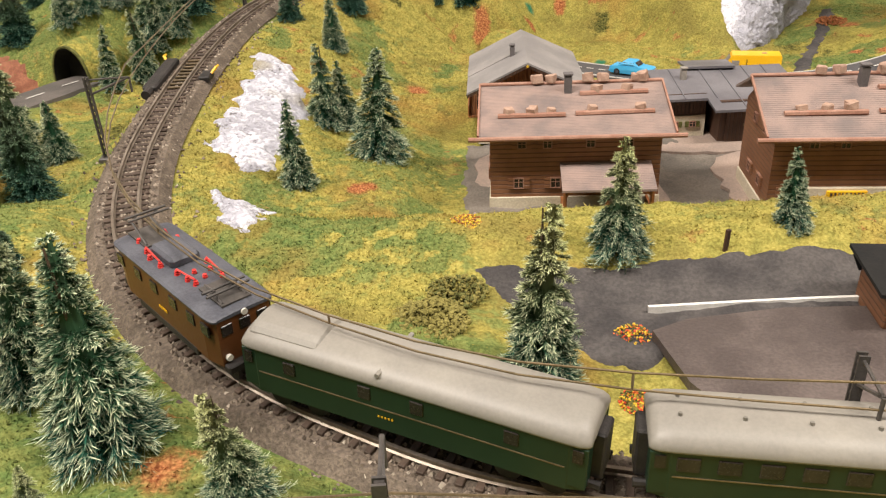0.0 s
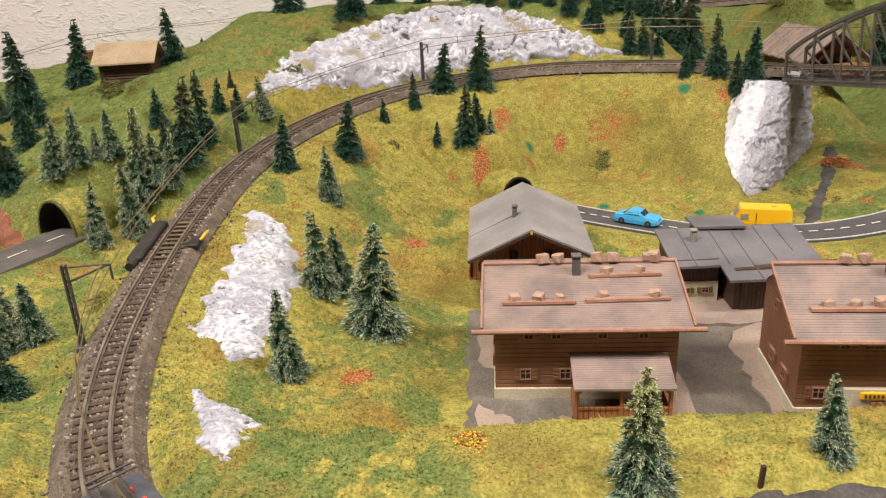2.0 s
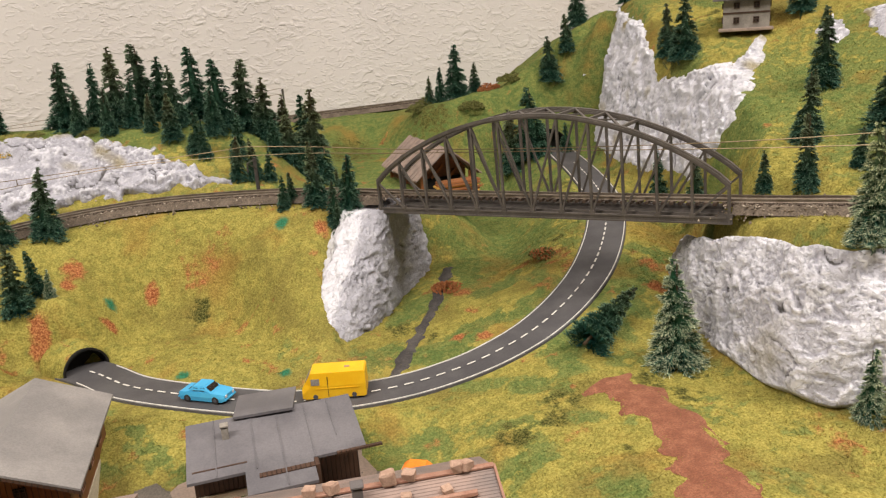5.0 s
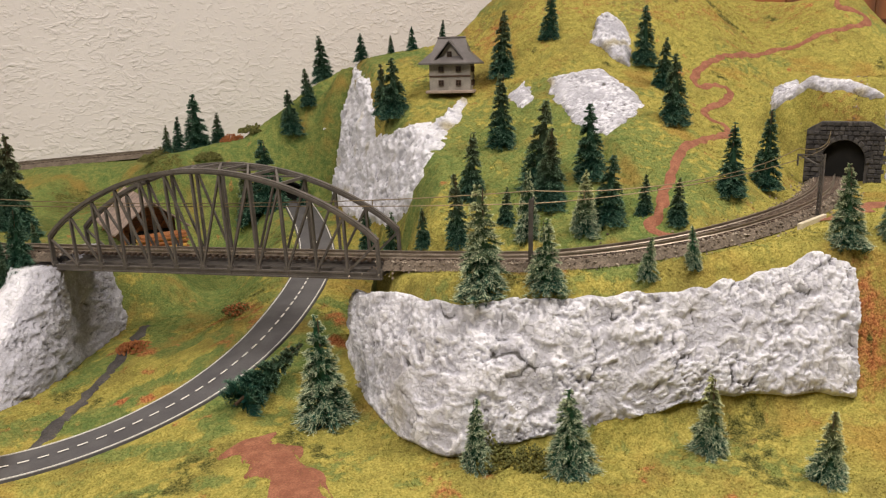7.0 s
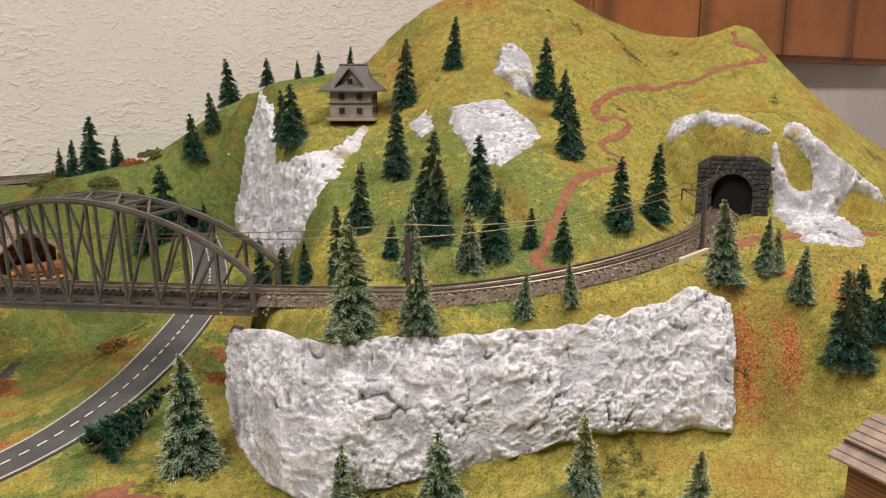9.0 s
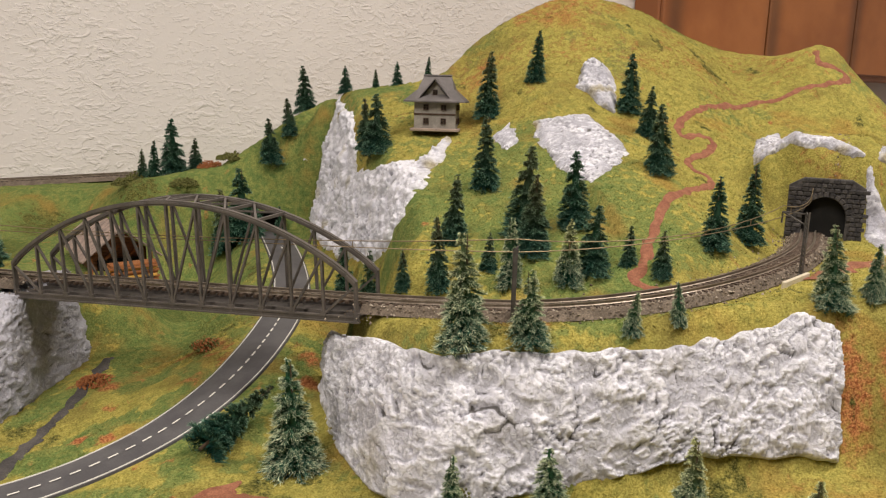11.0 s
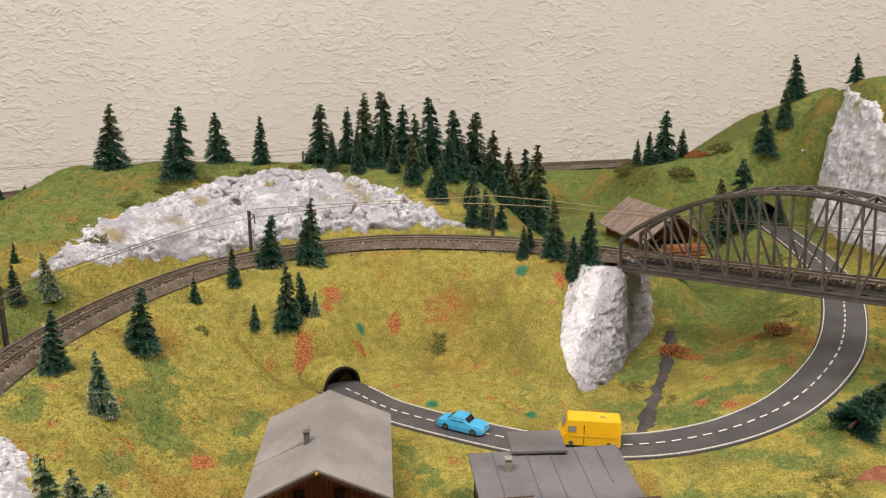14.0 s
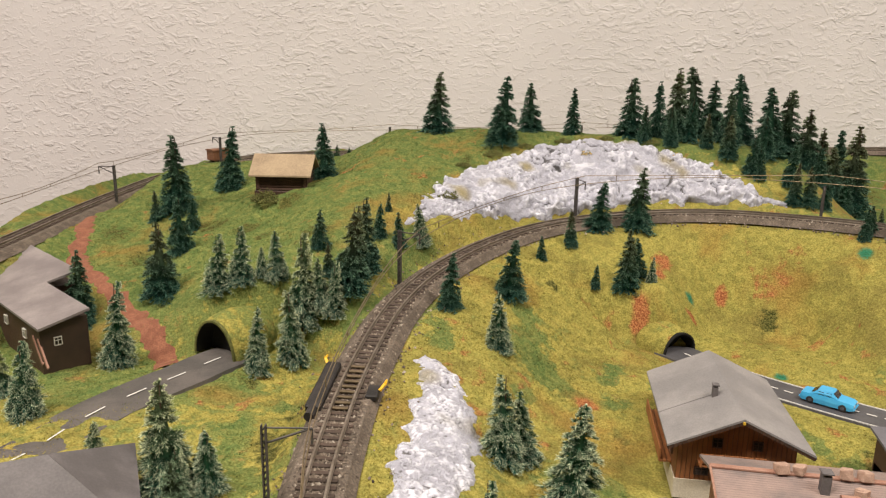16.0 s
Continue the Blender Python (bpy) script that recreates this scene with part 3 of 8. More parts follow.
def strewn(x, y):
    """How much rust, green and dark flock lies at (x, y)."""
    green = ss(-0.10, -0.20, x) * (0.40 + 0.42 * ss(0.44, 0.54, y)) + 0.45 * ss(0.64, 0.78, y) + 0.30 * ss(0.70, 0.755, y) * ss(0.25, 0.12, x) + 0.75 * ss(0.20, 0.13, y) * ss(0.05, -0.03, x)
    green = green + 0.62 * ss(0.42, 0.5, x) * ss(0.34, 0.37, y) * ss(0.70, 0.58, x) * ss(0.64, 0.52, y) + 0.5 * ss(0.42, 0.5, x) * ss(0.70, 0.8, y) * ss(0.62, 0.55, x) + 0.5 * ss(0.20, 0.3, x) * ss(0.50, 0.6, y) * ss(0.55, 0.42, x)
    green = green + 0.35 * ss(0.52, 0.66, fbm(x, y, 9, 51)) * ss(0.62, 0.5, x)
    green = green + 0.50 * ss(0.48, 0.66, fbm(x, y, 36, 53)) * (0.4 + 0.6 * ss(0.40, 0.60, fbm(x, y, 7, 55)))
    green = np.clip(green, 0, 0.95)
    rust = 0.36 * ss(0.60, 0.74, fbm(x, y, 22, 3))
    rust = np.maximum(rust, 0.46 * ss(0.66, 0.82, fbm(x, y, 38, 9)))
    rust = np.maximum(rust, 0.40 * ss(0.58, 0.70, x) * ss(0.42, 0.66, fbm(x, y, 12, 31)))
    rust = np.maximum(rust, 0.47 * ss(0.55, 0.64, x) * ss(0.60, 0.68, y) * ss(0.40, 0.60, fbm(x, y, 18, 33)))
    rust = np.maximum(rust, 0.50 * ss(0.60, 0.72, fbm(x, y, 90, 41)) * ss(0.44, 0.60, fbm(x, y, 14, 3)))
    rust = np.maximum(rust, 0.44 * ss(0.52, 0.66, x) * ss(0.44, 0.58, y) * (0.6 + 0.8 * (fbm(x, y, 26, 35) - 0.3)))
    dark = 0.55 * ss(0.66, 0.8, fbm(x, y, 30, 21))
    teal = np.zeros_like(dark)
    for px, py, pr, kind in PATCHES:
        far = ((x - px) ** 2 + (y - py) ** 2) / pr ** 2 * (0.55 + 1.1 * fbm(x, y, 150, 13))
        w = np.exp(-far ** 1.2) * (0.72 if pr < 0.012 else 0.58)
        if kind == 0:
            rust = np.maximum(rust, w)
        elif kind == 1:
            teal = np.maximum(teal, w)
        else:
            dark = np.maximum(dark, w)
    return rust, green, dark, teal


# the six dark spots on the left hill put its shadowy mounds into the colour
PATCHES = ((-0.067, 0.124, 0.012, 0), (-0.129, 0.186, 0.009, 0), (-0.042, 0.314, 0.010, 0), (0.012, 0.300, 0.009, 0), (-0.30, 0.62, 0.022, 2), (-0.265, 0.60, 0.02, 2), (-0.335, 0.575, 0.02, 2), (-0.24, 0.63, 0.018, 2), (-0.38, 0.62, 0.02, 2), (-0.20, 0.56, 0.02, 2), (0.28, 0.88, 0.05, 2), (0.36, 0.85, 0.035, 2), (0.180, 0.611, 0.008, 1), (0.106, 0.534, 0.007, 1), (0.063, 0.612, 0.005, 1), (0.062, 0.556, 0.008, 0), (0.205, 0.598, 0.008, 0), (0.115, 0.506, 0.006, 1),
           (0.043, 0.624, 0.009, 0), (0.088, 0.624, 0.007, 0), (0.024, 0.585, 0.009, 0), (0.062, 0.598, 0.007, 0), (0.041, 0.612, 0.007, 0), (-0.022, 0.466, 0.010, 0),
           (0.285, 0.397, 0.016, 2), (0.118, 0.606, 0.010, 2), (0.075, 0.545, 0.009, 2), (0.255, 0.385, 0.016, 2), (0.275, 0.386, 0.013, 2), (0.163, 0.507, 0.006, 1),
           (0.291, 0.559, 0.012, 0), (0.278, 0.486, 0.008, 0), (0.266, 0.497, 0.007, 0), (0.33, 0.395, 0.016, 2),
           (0.352, 0.556, 0.020, 0), (0.336, 0.566, 0.014, 0), (0.401, 0.503, 0.016, 0), (0.390, 0.478, 0.010, 0), (0.592, 0.268, 0.020, 0), (0.612, 0.258, 0.016, 0), (0.634, 0.271, 0.012, 0), (0.649, 0.252, 0.012, 0), (-0.10, 0.43, 0.012, 0), (0.24, 0.535, 0.016, 2))


def ground():
    step = 0.003
    xs, ys = np.arange(-0.480, 1.36, step), np.arange(-0.20, 1.0595, step)
    X, Y = np.meshgrid(xs, ys)
    Z = land(X, Y)
    soft_hill = ss(0.52, 0.57, X) * ss(0.44, 0.48, Y) * ss(1.0, 0.9, X) * ss(0.72, 0.66, Y)
    for _ in range(70):
        S = Z.copy()
        S[1:-1, 1:-1] = (Z[:-2, 1:-1] + Z[2:, 1:-1] + Z[1:-1, :-2] + Z[1:-1, 2:]) / 4
        Z = Z + (S - Z) * soft_hill
    rough = np.minimum(near(TRACK[::4], X, Y)[0], near(ROAD[::4], X, Y)[0])
    Z = Z + (0.0016 * (fbm(X, Y, 60, 5) - 0.5) + 0.0018 * (fuzz(X, Y, 330, 2) - 0.5)) * ss(0.012, 0.024, rough)
    Z = Z + 0.006 * (fbm(X, Y, 16, 11) - 0.5) * ss(0.03, 0.08, rough)
    Z = Z + 0.012 * (fbm(X, Y, 28, 17) - 0.5) * ss(0.03, 0.07, rough) * ss(-0.15, -0.22, X) * ss(0.47, 0.53, Y) * ss(0.03, 0.06, near(UPPER, X, Y)[0]) * ss(0.03, 0.05, near(LANE, X, Y)[0])
    nx, ny = len(xs), len(ys)
    verts = np.stack([X.ravel(), Y.ravel(), Z.ravel()], -1)
    i = (np.arange(ny - 1)[:, None] * nx + np.arange(nx - 1)[None, :]).ravel()
    quads = np.stack([i, i + 1, i + nx + 1, i + nx], -1)
    me = bpy.data.meshes.new("ground")
    me.vertices.add(len(verts))
    me.vertices.foreach_set("co", verts.ravel())
    me.loops.add(quads.size)
    me.loops.foreach_set("vertex_index", quads.ravel())
    me.polygons.add(len(quads))
    me.polygons.foreach_set("loop_start", np.arange(0, quads.size, 4))
    me.polygons.foreach_set("loop_total", np.full(len(quads), 4))
    me.polygons.foreach_set("use_smooth", np.ones(len(quads), bool))
    me.update()
    col = np.stack(strewn(X.ravel(), Y.ravel()), -1)
    at = me.attributes.new("strewn", "FLOAT_COLOR", "POINT")
    at.data.foreach_set("color", col.ravel())
    me.materials.append(GRASS)
    ob = new("ground", me)
    tagged(ob, "model landscape of yellow-green flock grass with rust patches", kind="structure")
    return xs, ys, Z


LEVEL = ground()
slab("table", 0.44, 0.427, 0.930, 1.84, 1.245, 0.06, BOARD, "plain wooden table top under the model landscape")
for tx in (-0.42, 0.44, 1.30):
    for ty in (-0.14, 0.98):
        slab("table_leg", tx, ty, 0.450, 0.07, 0.07, 0.90, BOARD, "plain square wooden table leg")



def level(x, y):
    """Height of the finished ground."""
    xs, ys, Z = LEVEL
    x, y = np.asarray(x, float), np.asarray(y, float)
    u, v = np.clip((x - xs[0]) / 0.003, 0, len(xs) - 1.001), np.clip((y - ys[0]) / 0.003, 0, len(ys) - 1.001)
    i, j = u.astype(int), v.astype(int)
    u, v = u - i, v - j
    return (Z[j, i] * (1 - u) + Z[j, i + 1] * u) * (1 - v) + (Z[j + 1, i] * (1 - u) + Z[j + 1, i + 1] * u) * v


def ribbon(name, line, half, lift, material, label, kind="structure", parent=None, side=0.0, flat=True, drop=0.0):
    """A strip along a line: half its width, lift above the line's height, with skirts that reach below."""
    p = np.array(line)
    d = np.gradient(p[:, :2], axis=0)
    d /= np.linalg.norm(d, axis=1)[:, None]
    nrm = np.stack([-d[:, 1], d[:, 0]], -1)
    verts, faces = [], []
    for q, n2 in zip(p, nrm):
        for o, dz in ((-half - drop, -0.004), (-half, 0), (half, 0), (half + drop, -0.004)):
            verts.append((q[0] + n2[0] * (o + side), q[1] + n2[1] * (o + side), q[2] + lift + dz))
    for k in range(len(p) - 1):
        for j in range(3):
            a = 4 * k + j
            faces.append((a, a + 4, a + 5, a + 1))
    ob = raw(name, verts, faces, material, parent)
    if parent is None:
        tagged(ob, label, kind=kind)
    return ob


road = ribbon("road", [q for q in ROAD if q[1] < 0.80 and not (q[0] < 0.038)], 0.0142, 0.0012, ASPHALT, "dark grey printed road foil with white edge lines", drop=0.0006)
lane = ribbon("road", [q for q in LANE if q[1] < 0.474], 0.0160, 0.0012, OLDROAD, "worn grey lane with faded dashed line", drop=0.0006)
first = [q for q in TRACK if q[0] < 0.257 and (q[1] > 0.55 or q[0] < 0.0)] 
front = [q for q in TRACK[:60] if q[0] >= 0.0]
left_bed = front + first
right_bed = [q for q in TRACK if q[0] > 0.404 and q[1] > 0.3 and q[0] < 0.775]
for some, half_bed in ((left_bed, 0.0115), (right_bed, 0.0098)):
    ribbon("track_bed", some, half_bed, 0.0013, BALLAST, "brown gravel track bed", drop=0.004)
ribbon("track_bed", UPPER, 0.0115, 0.0013, BALLAST, "brown gravel track bed of the upper line", drop=0.006)

# ---- trees ----
def brush(seed, fullness, boughs, ragged, thin, tiers):
    """Needles of a bristle fir, one metre high: boughs in loose tiers, each a drooping fan of bristles. Returns vertices, faces and tones (reach, height)."""
    rnd = np.random.RandomState(seed)
    h = 0.03 + 0.95 * (1 - np.sqrt(rnd.rand(boughs)))
    top = rnd.rand(boughs) < 0.16
    h[top] = rnd.uniform(0.66, 0.97, top.sum())
    h += 0.35 / tiers * np.sin(h * tiers * math.tau + seed) * rnd.rand(boughs)
    h = np.clip(h, 0.02, 0.97)
    span = fullness * ((1 - h) ** 0.86 + 0.050) * rnd.uniform(0.86, 1.02 + ragged * 0.7, boughs)
    span *= 1 + 0.11 * np.sin(h * tiers * math.tau + seed + 1.0)
    turn = rnd.uniform(0, math.tau, boughs)
    span *= 1 + 0.14 * np.sin(turn * 2 + seed) * (1 - h)
    droop = -0.55 + 0.50 * h + rnd.normal(0, 0.10, boughs)
    bend = rnd.uniform(-0.03, 0.03, 2)
    per = 48 if thin < 0.004 else 34
    k = np.repeat(np.arange(boughs), per)
    n = len(k)
    along_ = rnd.beta(1.5, 1.2, n)
    hh, r, a, dr = h[k], span[k], turn[k], droop[k]
    reach = (0.18 + 0.62 * along_) * r
    bx, by, bz = np.cos(a) * reach, np.sin(a) * reach, hh + dr * reach * along_ + 0.05 * r
    size = (0.14 + 0.20 * rnd.rand(n)) * r + 0.024
    fan = a + rnd.normal(0, 0.50, n)
    lift = dr * 0.50 + rnd.normal(0.08, 0.45, n)
    d = np.stack([np.cos(fan), np.sin(fan), lift], -1)
    d /= np.linalg.norm(d, axis=1)[:, None]
    root = np.stack([bx, by, bz], -1) - d * size[:, None] * 0.35
    tip = np.stack([bx, by, bz], -1) + d * size[:, None] * 0.65
    tip[:, 2] = np.maximum(tip[:, 2], 0.003)
    mid = root + (tip - root) * 0.6 + np.array([0, 0, 0.02]) * size[:, None]
    side = np.cross(d, rnd.normal(0, 1, (n, 3)))
    side /= np.linalg.norm(side, axis=1)[:, None] + 1e-9
    w = (0.82 * thin * rnd.uniform(0.6, 1.25, n))[:, None]
    v = np.stack([root - side * w * 0.6, root + side * w * 0.6, mid + side * w, mid - side * w, tip], 1)
    v[..., :2] += bend * (v[..., 2:] ** 2) * 2
    base = 5 * np.arange(n)[:, None]
    faces = [tuple(f) for f in np.concatenate([base + np.array([0, 1, 2, 3])], 0).tolist()] + [tuple(f) for f in (base + np.array([3, 2, 4])).tolist()]
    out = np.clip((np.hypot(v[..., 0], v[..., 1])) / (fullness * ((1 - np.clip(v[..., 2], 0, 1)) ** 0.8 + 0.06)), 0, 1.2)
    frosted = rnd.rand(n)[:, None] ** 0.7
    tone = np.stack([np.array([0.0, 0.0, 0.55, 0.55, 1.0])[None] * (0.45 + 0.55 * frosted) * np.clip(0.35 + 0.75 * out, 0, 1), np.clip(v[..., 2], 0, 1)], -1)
    # an added opaque core, dark in place of the shade inside the crown
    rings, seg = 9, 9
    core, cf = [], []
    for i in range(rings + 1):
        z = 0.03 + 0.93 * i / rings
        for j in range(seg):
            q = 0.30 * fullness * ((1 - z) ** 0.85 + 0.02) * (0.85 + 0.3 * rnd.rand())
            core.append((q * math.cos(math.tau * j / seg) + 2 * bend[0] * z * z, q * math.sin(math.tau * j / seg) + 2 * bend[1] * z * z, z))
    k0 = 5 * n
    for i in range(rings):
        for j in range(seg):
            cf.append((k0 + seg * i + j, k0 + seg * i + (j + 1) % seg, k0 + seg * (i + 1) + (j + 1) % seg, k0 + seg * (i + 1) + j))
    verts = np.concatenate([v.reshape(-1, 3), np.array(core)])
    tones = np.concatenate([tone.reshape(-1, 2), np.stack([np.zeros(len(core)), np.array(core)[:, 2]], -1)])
    return verts, faces + cf, tones


def fir_kind(seed, fullness, boughs, ragged, material, thin, tiers):
    """Trunk and crown meshes of one kind of fir."""
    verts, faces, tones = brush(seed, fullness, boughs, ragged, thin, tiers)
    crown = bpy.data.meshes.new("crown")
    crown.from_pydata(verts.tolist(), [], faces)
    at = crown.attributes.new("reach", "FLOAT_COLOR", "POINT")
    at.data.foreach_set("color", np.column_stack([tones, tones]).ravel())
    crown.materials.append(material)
    bm = bmesh.new()
    rod(bm, (0, 0, -0.06), (0, 0, 0.955), 0.020, 0.004, 7)
    trunk = bpy.data.meshes.new("trunk")
    bm.to_mesh(trunk)
    bm.free()
    trunk.materials.append(BARK)
    return trunk, crown


FROST = [fir_kind(s, f, 360, 0.14, NEEDLE_FROST, 0.0034, t) for s, f, t in ((1, 0.29, 7), (2, 0.25, 9), (3, 0.33, 6), (8, 0.27, 8), (9, 0.30, 7))]
DARK = [fir_kind(s, f, 340, 0.14, NEEDLE_DARK, 0.0044, t) for s, f, t in ((4, 0.25, 9), (5, 0.29, 8), (6, 0.33, 7), (7, 0.24, 10), (10, 0.28, 8), (11, 0.31, 7))]
tree_rnd = random.Random(5)


def fir(x, y, height, kinds, label, group, z=None, m=None):
    trunk, crown = kinds[tree_rnd.randrange(len(kinds))]
    base = float(level(x, y)) - 0.001 if z is None else z
    place = m if m is not None else pose(x, y, base, tree_rnd.uniform(-3, 3), tree_rnd.uniform(-3, 3), tree_rnd.uniform(0, 360))
    wide = tree_rnd.uniform(0.9, 1.12)
    ob = thing("fir_tree", label, "tree", place @ Matrix.Diagonal((height * wide, height * wide, height, 1)), group)
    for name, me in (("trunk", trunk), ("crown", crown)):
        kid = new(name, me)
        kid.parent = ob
    return ob


# firs by stand: place and height
STANDS = (
    ("firs on the back ridge", "dark green model fir on the grassy back ridge", DARK, ((-0.1421, 0.7652, 0.05), (-0.0816, 0.7381, 0.0542), (-0.0561, 0.7862, 0.0415), (-0.0185, 0.7752, 0.0401))),
    ("firs of the back wood", "dark green model fir in a dense wood above the rocks", DARK, ((0.0341, 0.7722, 0.0485), (0.057, 0.7726, 0.0464), (0.0736, 0.7708, 0.0579), (0.0926, 0.792, 0.0582), (0.1066, 0.785, 0.0486), (0.135, 0.795, 0.058), (0.1526, 0.764, 0.0536), (0.1735, 0.7835, 0.0573), (0.188, 0.7707, 0.0496), (0.2033, 0.7779, 0.0497), (0.2204, 0.7832, 0.0639), (0.225, 0.7587, 0.0722), (0.044, 0.757, 0.03), (0.066, 0.752, 0.034), (0.083, 0.762, 0.036), (0.118, 0.762, 0.045), (0.146, 0.752, 0.034), (0.205, 0.752, 0.04), (0.192, 0.742, 0.03), (0.214, 0.74, 0.026), (0.13, 0.727, 0.031), (0.136, 0.723, 0.027), (0.158, 0.7, 0.032), (0.171, 0.7, 0.03), (0.182, 0.699, 0.022), (0.161, 0.723, 0.035), (0.097, 0.753, 0.028), (0.113, 0.74, 0.034))),
    ("firs along the upper line", "small dark green fir behind the hut", DARK, ((-0.292, 0.900, 0.017), (-0.272, 0.905, 0.020), (-0.255, 0.895, 0.016), (-0.232, 0.902, 0.019))),
    ("firs on the left hill", "green model fir on the grassy hill above the lane tunnel", DARK, ((-0.342, 0.651, 0.058), (-0.355, 0.639, 0.023), (-0.308, 0.581, 0.039), (-0.316, 0.619, 0.025), (-0.316, 0.699, 0.051), (-0.226, 0.68, 0.043), (-0.298, 0.526, 0.047), (-0.193, 0.539, 0.024), (-0.165, 0.50, 0.049), (-0.159, 0.523, 0.044), (-0.158, 0.598, 0.014), (-0.158, 0.562, 0.022), (-0.144, 0.561, 0.022), (-0.344, 0.506, 0.046), (-0.18, 0.511, 0.02))),
    ("firs over the lane tunnel", "frosted green model fir beside the railway curve", FROST, ((-0.246, 0.497, 0.034), (-0.23, 0.495, 0.033), (-0.218, 0.497, 0.017), (-0.209, 0.498, 0.027), (-0.191, 0.489, 0.053), (-0.192, 0.469, 0.041), (-0.131, 0.579, 0.027), (-0.172, 0.489, 0.031), (-0.181, 0.492, 0.028))),
    ("firs inside the curve", "dark green model fir on the slope below the railway", DARK, ((-0.104, 0.503, 0.035), (-0.068, 0.54, 0.039), (-0.047, 0.597, 0.018), (-0.025, 0.622, 0.028), (-0.003, 0.65, 0.038), (0.027, 0.653, 0.048), (-0.008, 0.591, 0.018), (0.014, 0.594, 0.045), (0.191, 0.633, 0.023), (0.024, 0.606, 0.030))),
    ("firs inside the curve", "frosted green model fir on the meadow slope", FROST, ((-0.073, 0.478, 0.035), (0.032, 0.599, 0.019), (-0.067, 0.389, 0.044), (-0.058, 0.398, 0.036), (-0.069, 0.311, 0.04), (-0.037, 0.356, 0.054))),
    ("firs along the lane", "frosted grey-green model fir beside the worn lane", FROST, ((-0.207, 0.452, 0.039), (-0.295, 0.460, 0.052), (-0.303, 0.388, 0.041), (-0.241, 0.342, 0.027), (-0.206, 0.336, 0.05), (-0.187, 0.336, 0.030), (-0.334, 0.414, 0.030), (-0.196, 0.328, 0.026))),
    ("firs by the bridge", "dark green model fir beside the bridge head", DARK, ((0.184, 0.625, 0.024), (0.206, 0.618, 0.045), (0.215, 0.602, 0.031), (0.226, 0.602, 0.041), (0.217, 0.597, 0.024), (0.238, 0.721, 0.019), (0.43, 0.80, 0.060), (0.446, 0.79, 0.070), (0.478, 0.78, 0.03), (0.464, 0.593, 0.043), (0.46, 0.541, 0.041))),
    ("firs on the knoll", "dark green model fir on the knoll below the white wall", DARK, ((0.3823, 0.8834, 0.0377), (0.372, 0.889, 0.0321), (0.4031, 0.889, 0.0565), (0.4277, 0.898, 0.0331), (0.489, 0.836, 0.045), (0.512, 0.841, 0.038), (0.545, 0.880, 0.050), (0.556, 0.797, 0.027), (0.513, 0.658, 0.042), (0.509, 0.628, 0.047), (0.578, 0.773, 0.018), (0.595, 0.758, 0.023), (0.621, 0.743, 0.022))),
    ("firs on the great hill", "dark green model fir on the steep hill above the railway", DARK, ((0.601, 0.608, 0.054), (0.534, 0.511, 0.051), (0.65, 0.606, 0.043), (0.692, 0.535, 0.047), (0.682, 0.502, 0.039), (0.64, 0.449, 0.048), (0.478, 0.461, 0.042), (0.445, 0.423, 0.041), (0.431, 0.439, 0.023), (0.474, 0.417, 0.022), (0.512, 0.435, 0.054), (0.503, 0.415, 0.046), (0.54, 0.421, 0.046), (0.517, 0.379, 0.038), (0.539, 0.373, 0.024), (0.551, 0.359, 0.026), (0.607, 0.37, 0.043), (0.65, 0.379, 0.05))),
    ("firs on the cliff top", "frosted green model fir beside the track above the cliff", FROST, ((0.413, 0.347, 0.05), (0.437, 0.33, 0.034), (0.476, 0.398, 0.037), (0.50, 0.379, 0.036), (0.484, 0.314, 0.02), (0.509, 0.309, 0.021), (0.593, 0.285, 0.041), (0.62, 0.28, 0.029), (0.627, 0.278, 0.022))),
    ("firs below the cliff", "green model fir on the grass below the white cliff", FROST, ((0.353, 0.404, 0.057), (0.393, 0.322, 0.034), (0.427, 0.298, 0.04), (0.486, 0.274, 0.037), (0.508, 0.231, 0.032), (0.626, 0.263, 0.028))),
    ("firs below the cliff", "dark green model fir on the slope beside the cliff", DARK, ((0.631, 0.237, 0.048), (0.64, 0.238, 0.036), (0.645, 0.231, 0.037))),
    ("firs in the foreground", "tall frosted model fir with pale bristle tips beside the track", FROST, ((-0.108, 0.155, 0.05), (-0.081, 0.133, 0.053), (-0.045, 0.113, 0.029), (0.022, 0.162, 0.053), (0.056, 0.228, 0.04), (0.117, 0.234, 0.028), (-0.084, 0.106, 0.018))),
    ("firs in the foreground", "dark green model fir at the edge of the curve", DARK, ((-0.116, 0.153, 0.018), (-0.151, 0.219, 0.027), (-0.178, 0.291, 0.043), (-0.194, 0.347, 0.024))),
)
for stand, label, kinds, places in STANDS:
    for fx, fy, fh in places:
        fir(fx, fy, fh * (1.12 if "back" in stand or "left hill" in stand or "lane tunnel" in stand else 1.04), kinds, label, stand)


# ---- rocks, patches and paths ----
def inside_of(outline, x, y):
    """Signed distance to a closed outline, plus inside."""
    p = np.array(outline, float)
    q = np.roll(p, -1, 0)
    best, hit = np.full(x.shape, 9.0), np.zeros(x.shape, int)
    for a, b in zip(p, q):
        d = b - a
        u = np.clip(((x - a[0]) * d[0] + (y - a[1]) * d[1]) / (d @ d), 0, 1)
        best = np.minimum(best, np.hypot(x - a[0] - u * d[0], y - a[1] - u * d[1]))
        if d[1]:
            hit += ((a[1] > y) != (b[1] > y)) & (x < a[0] + (y - a[1]) * d[0] / d[1])
    return np.where(hit % 2 == 1, best, -best)


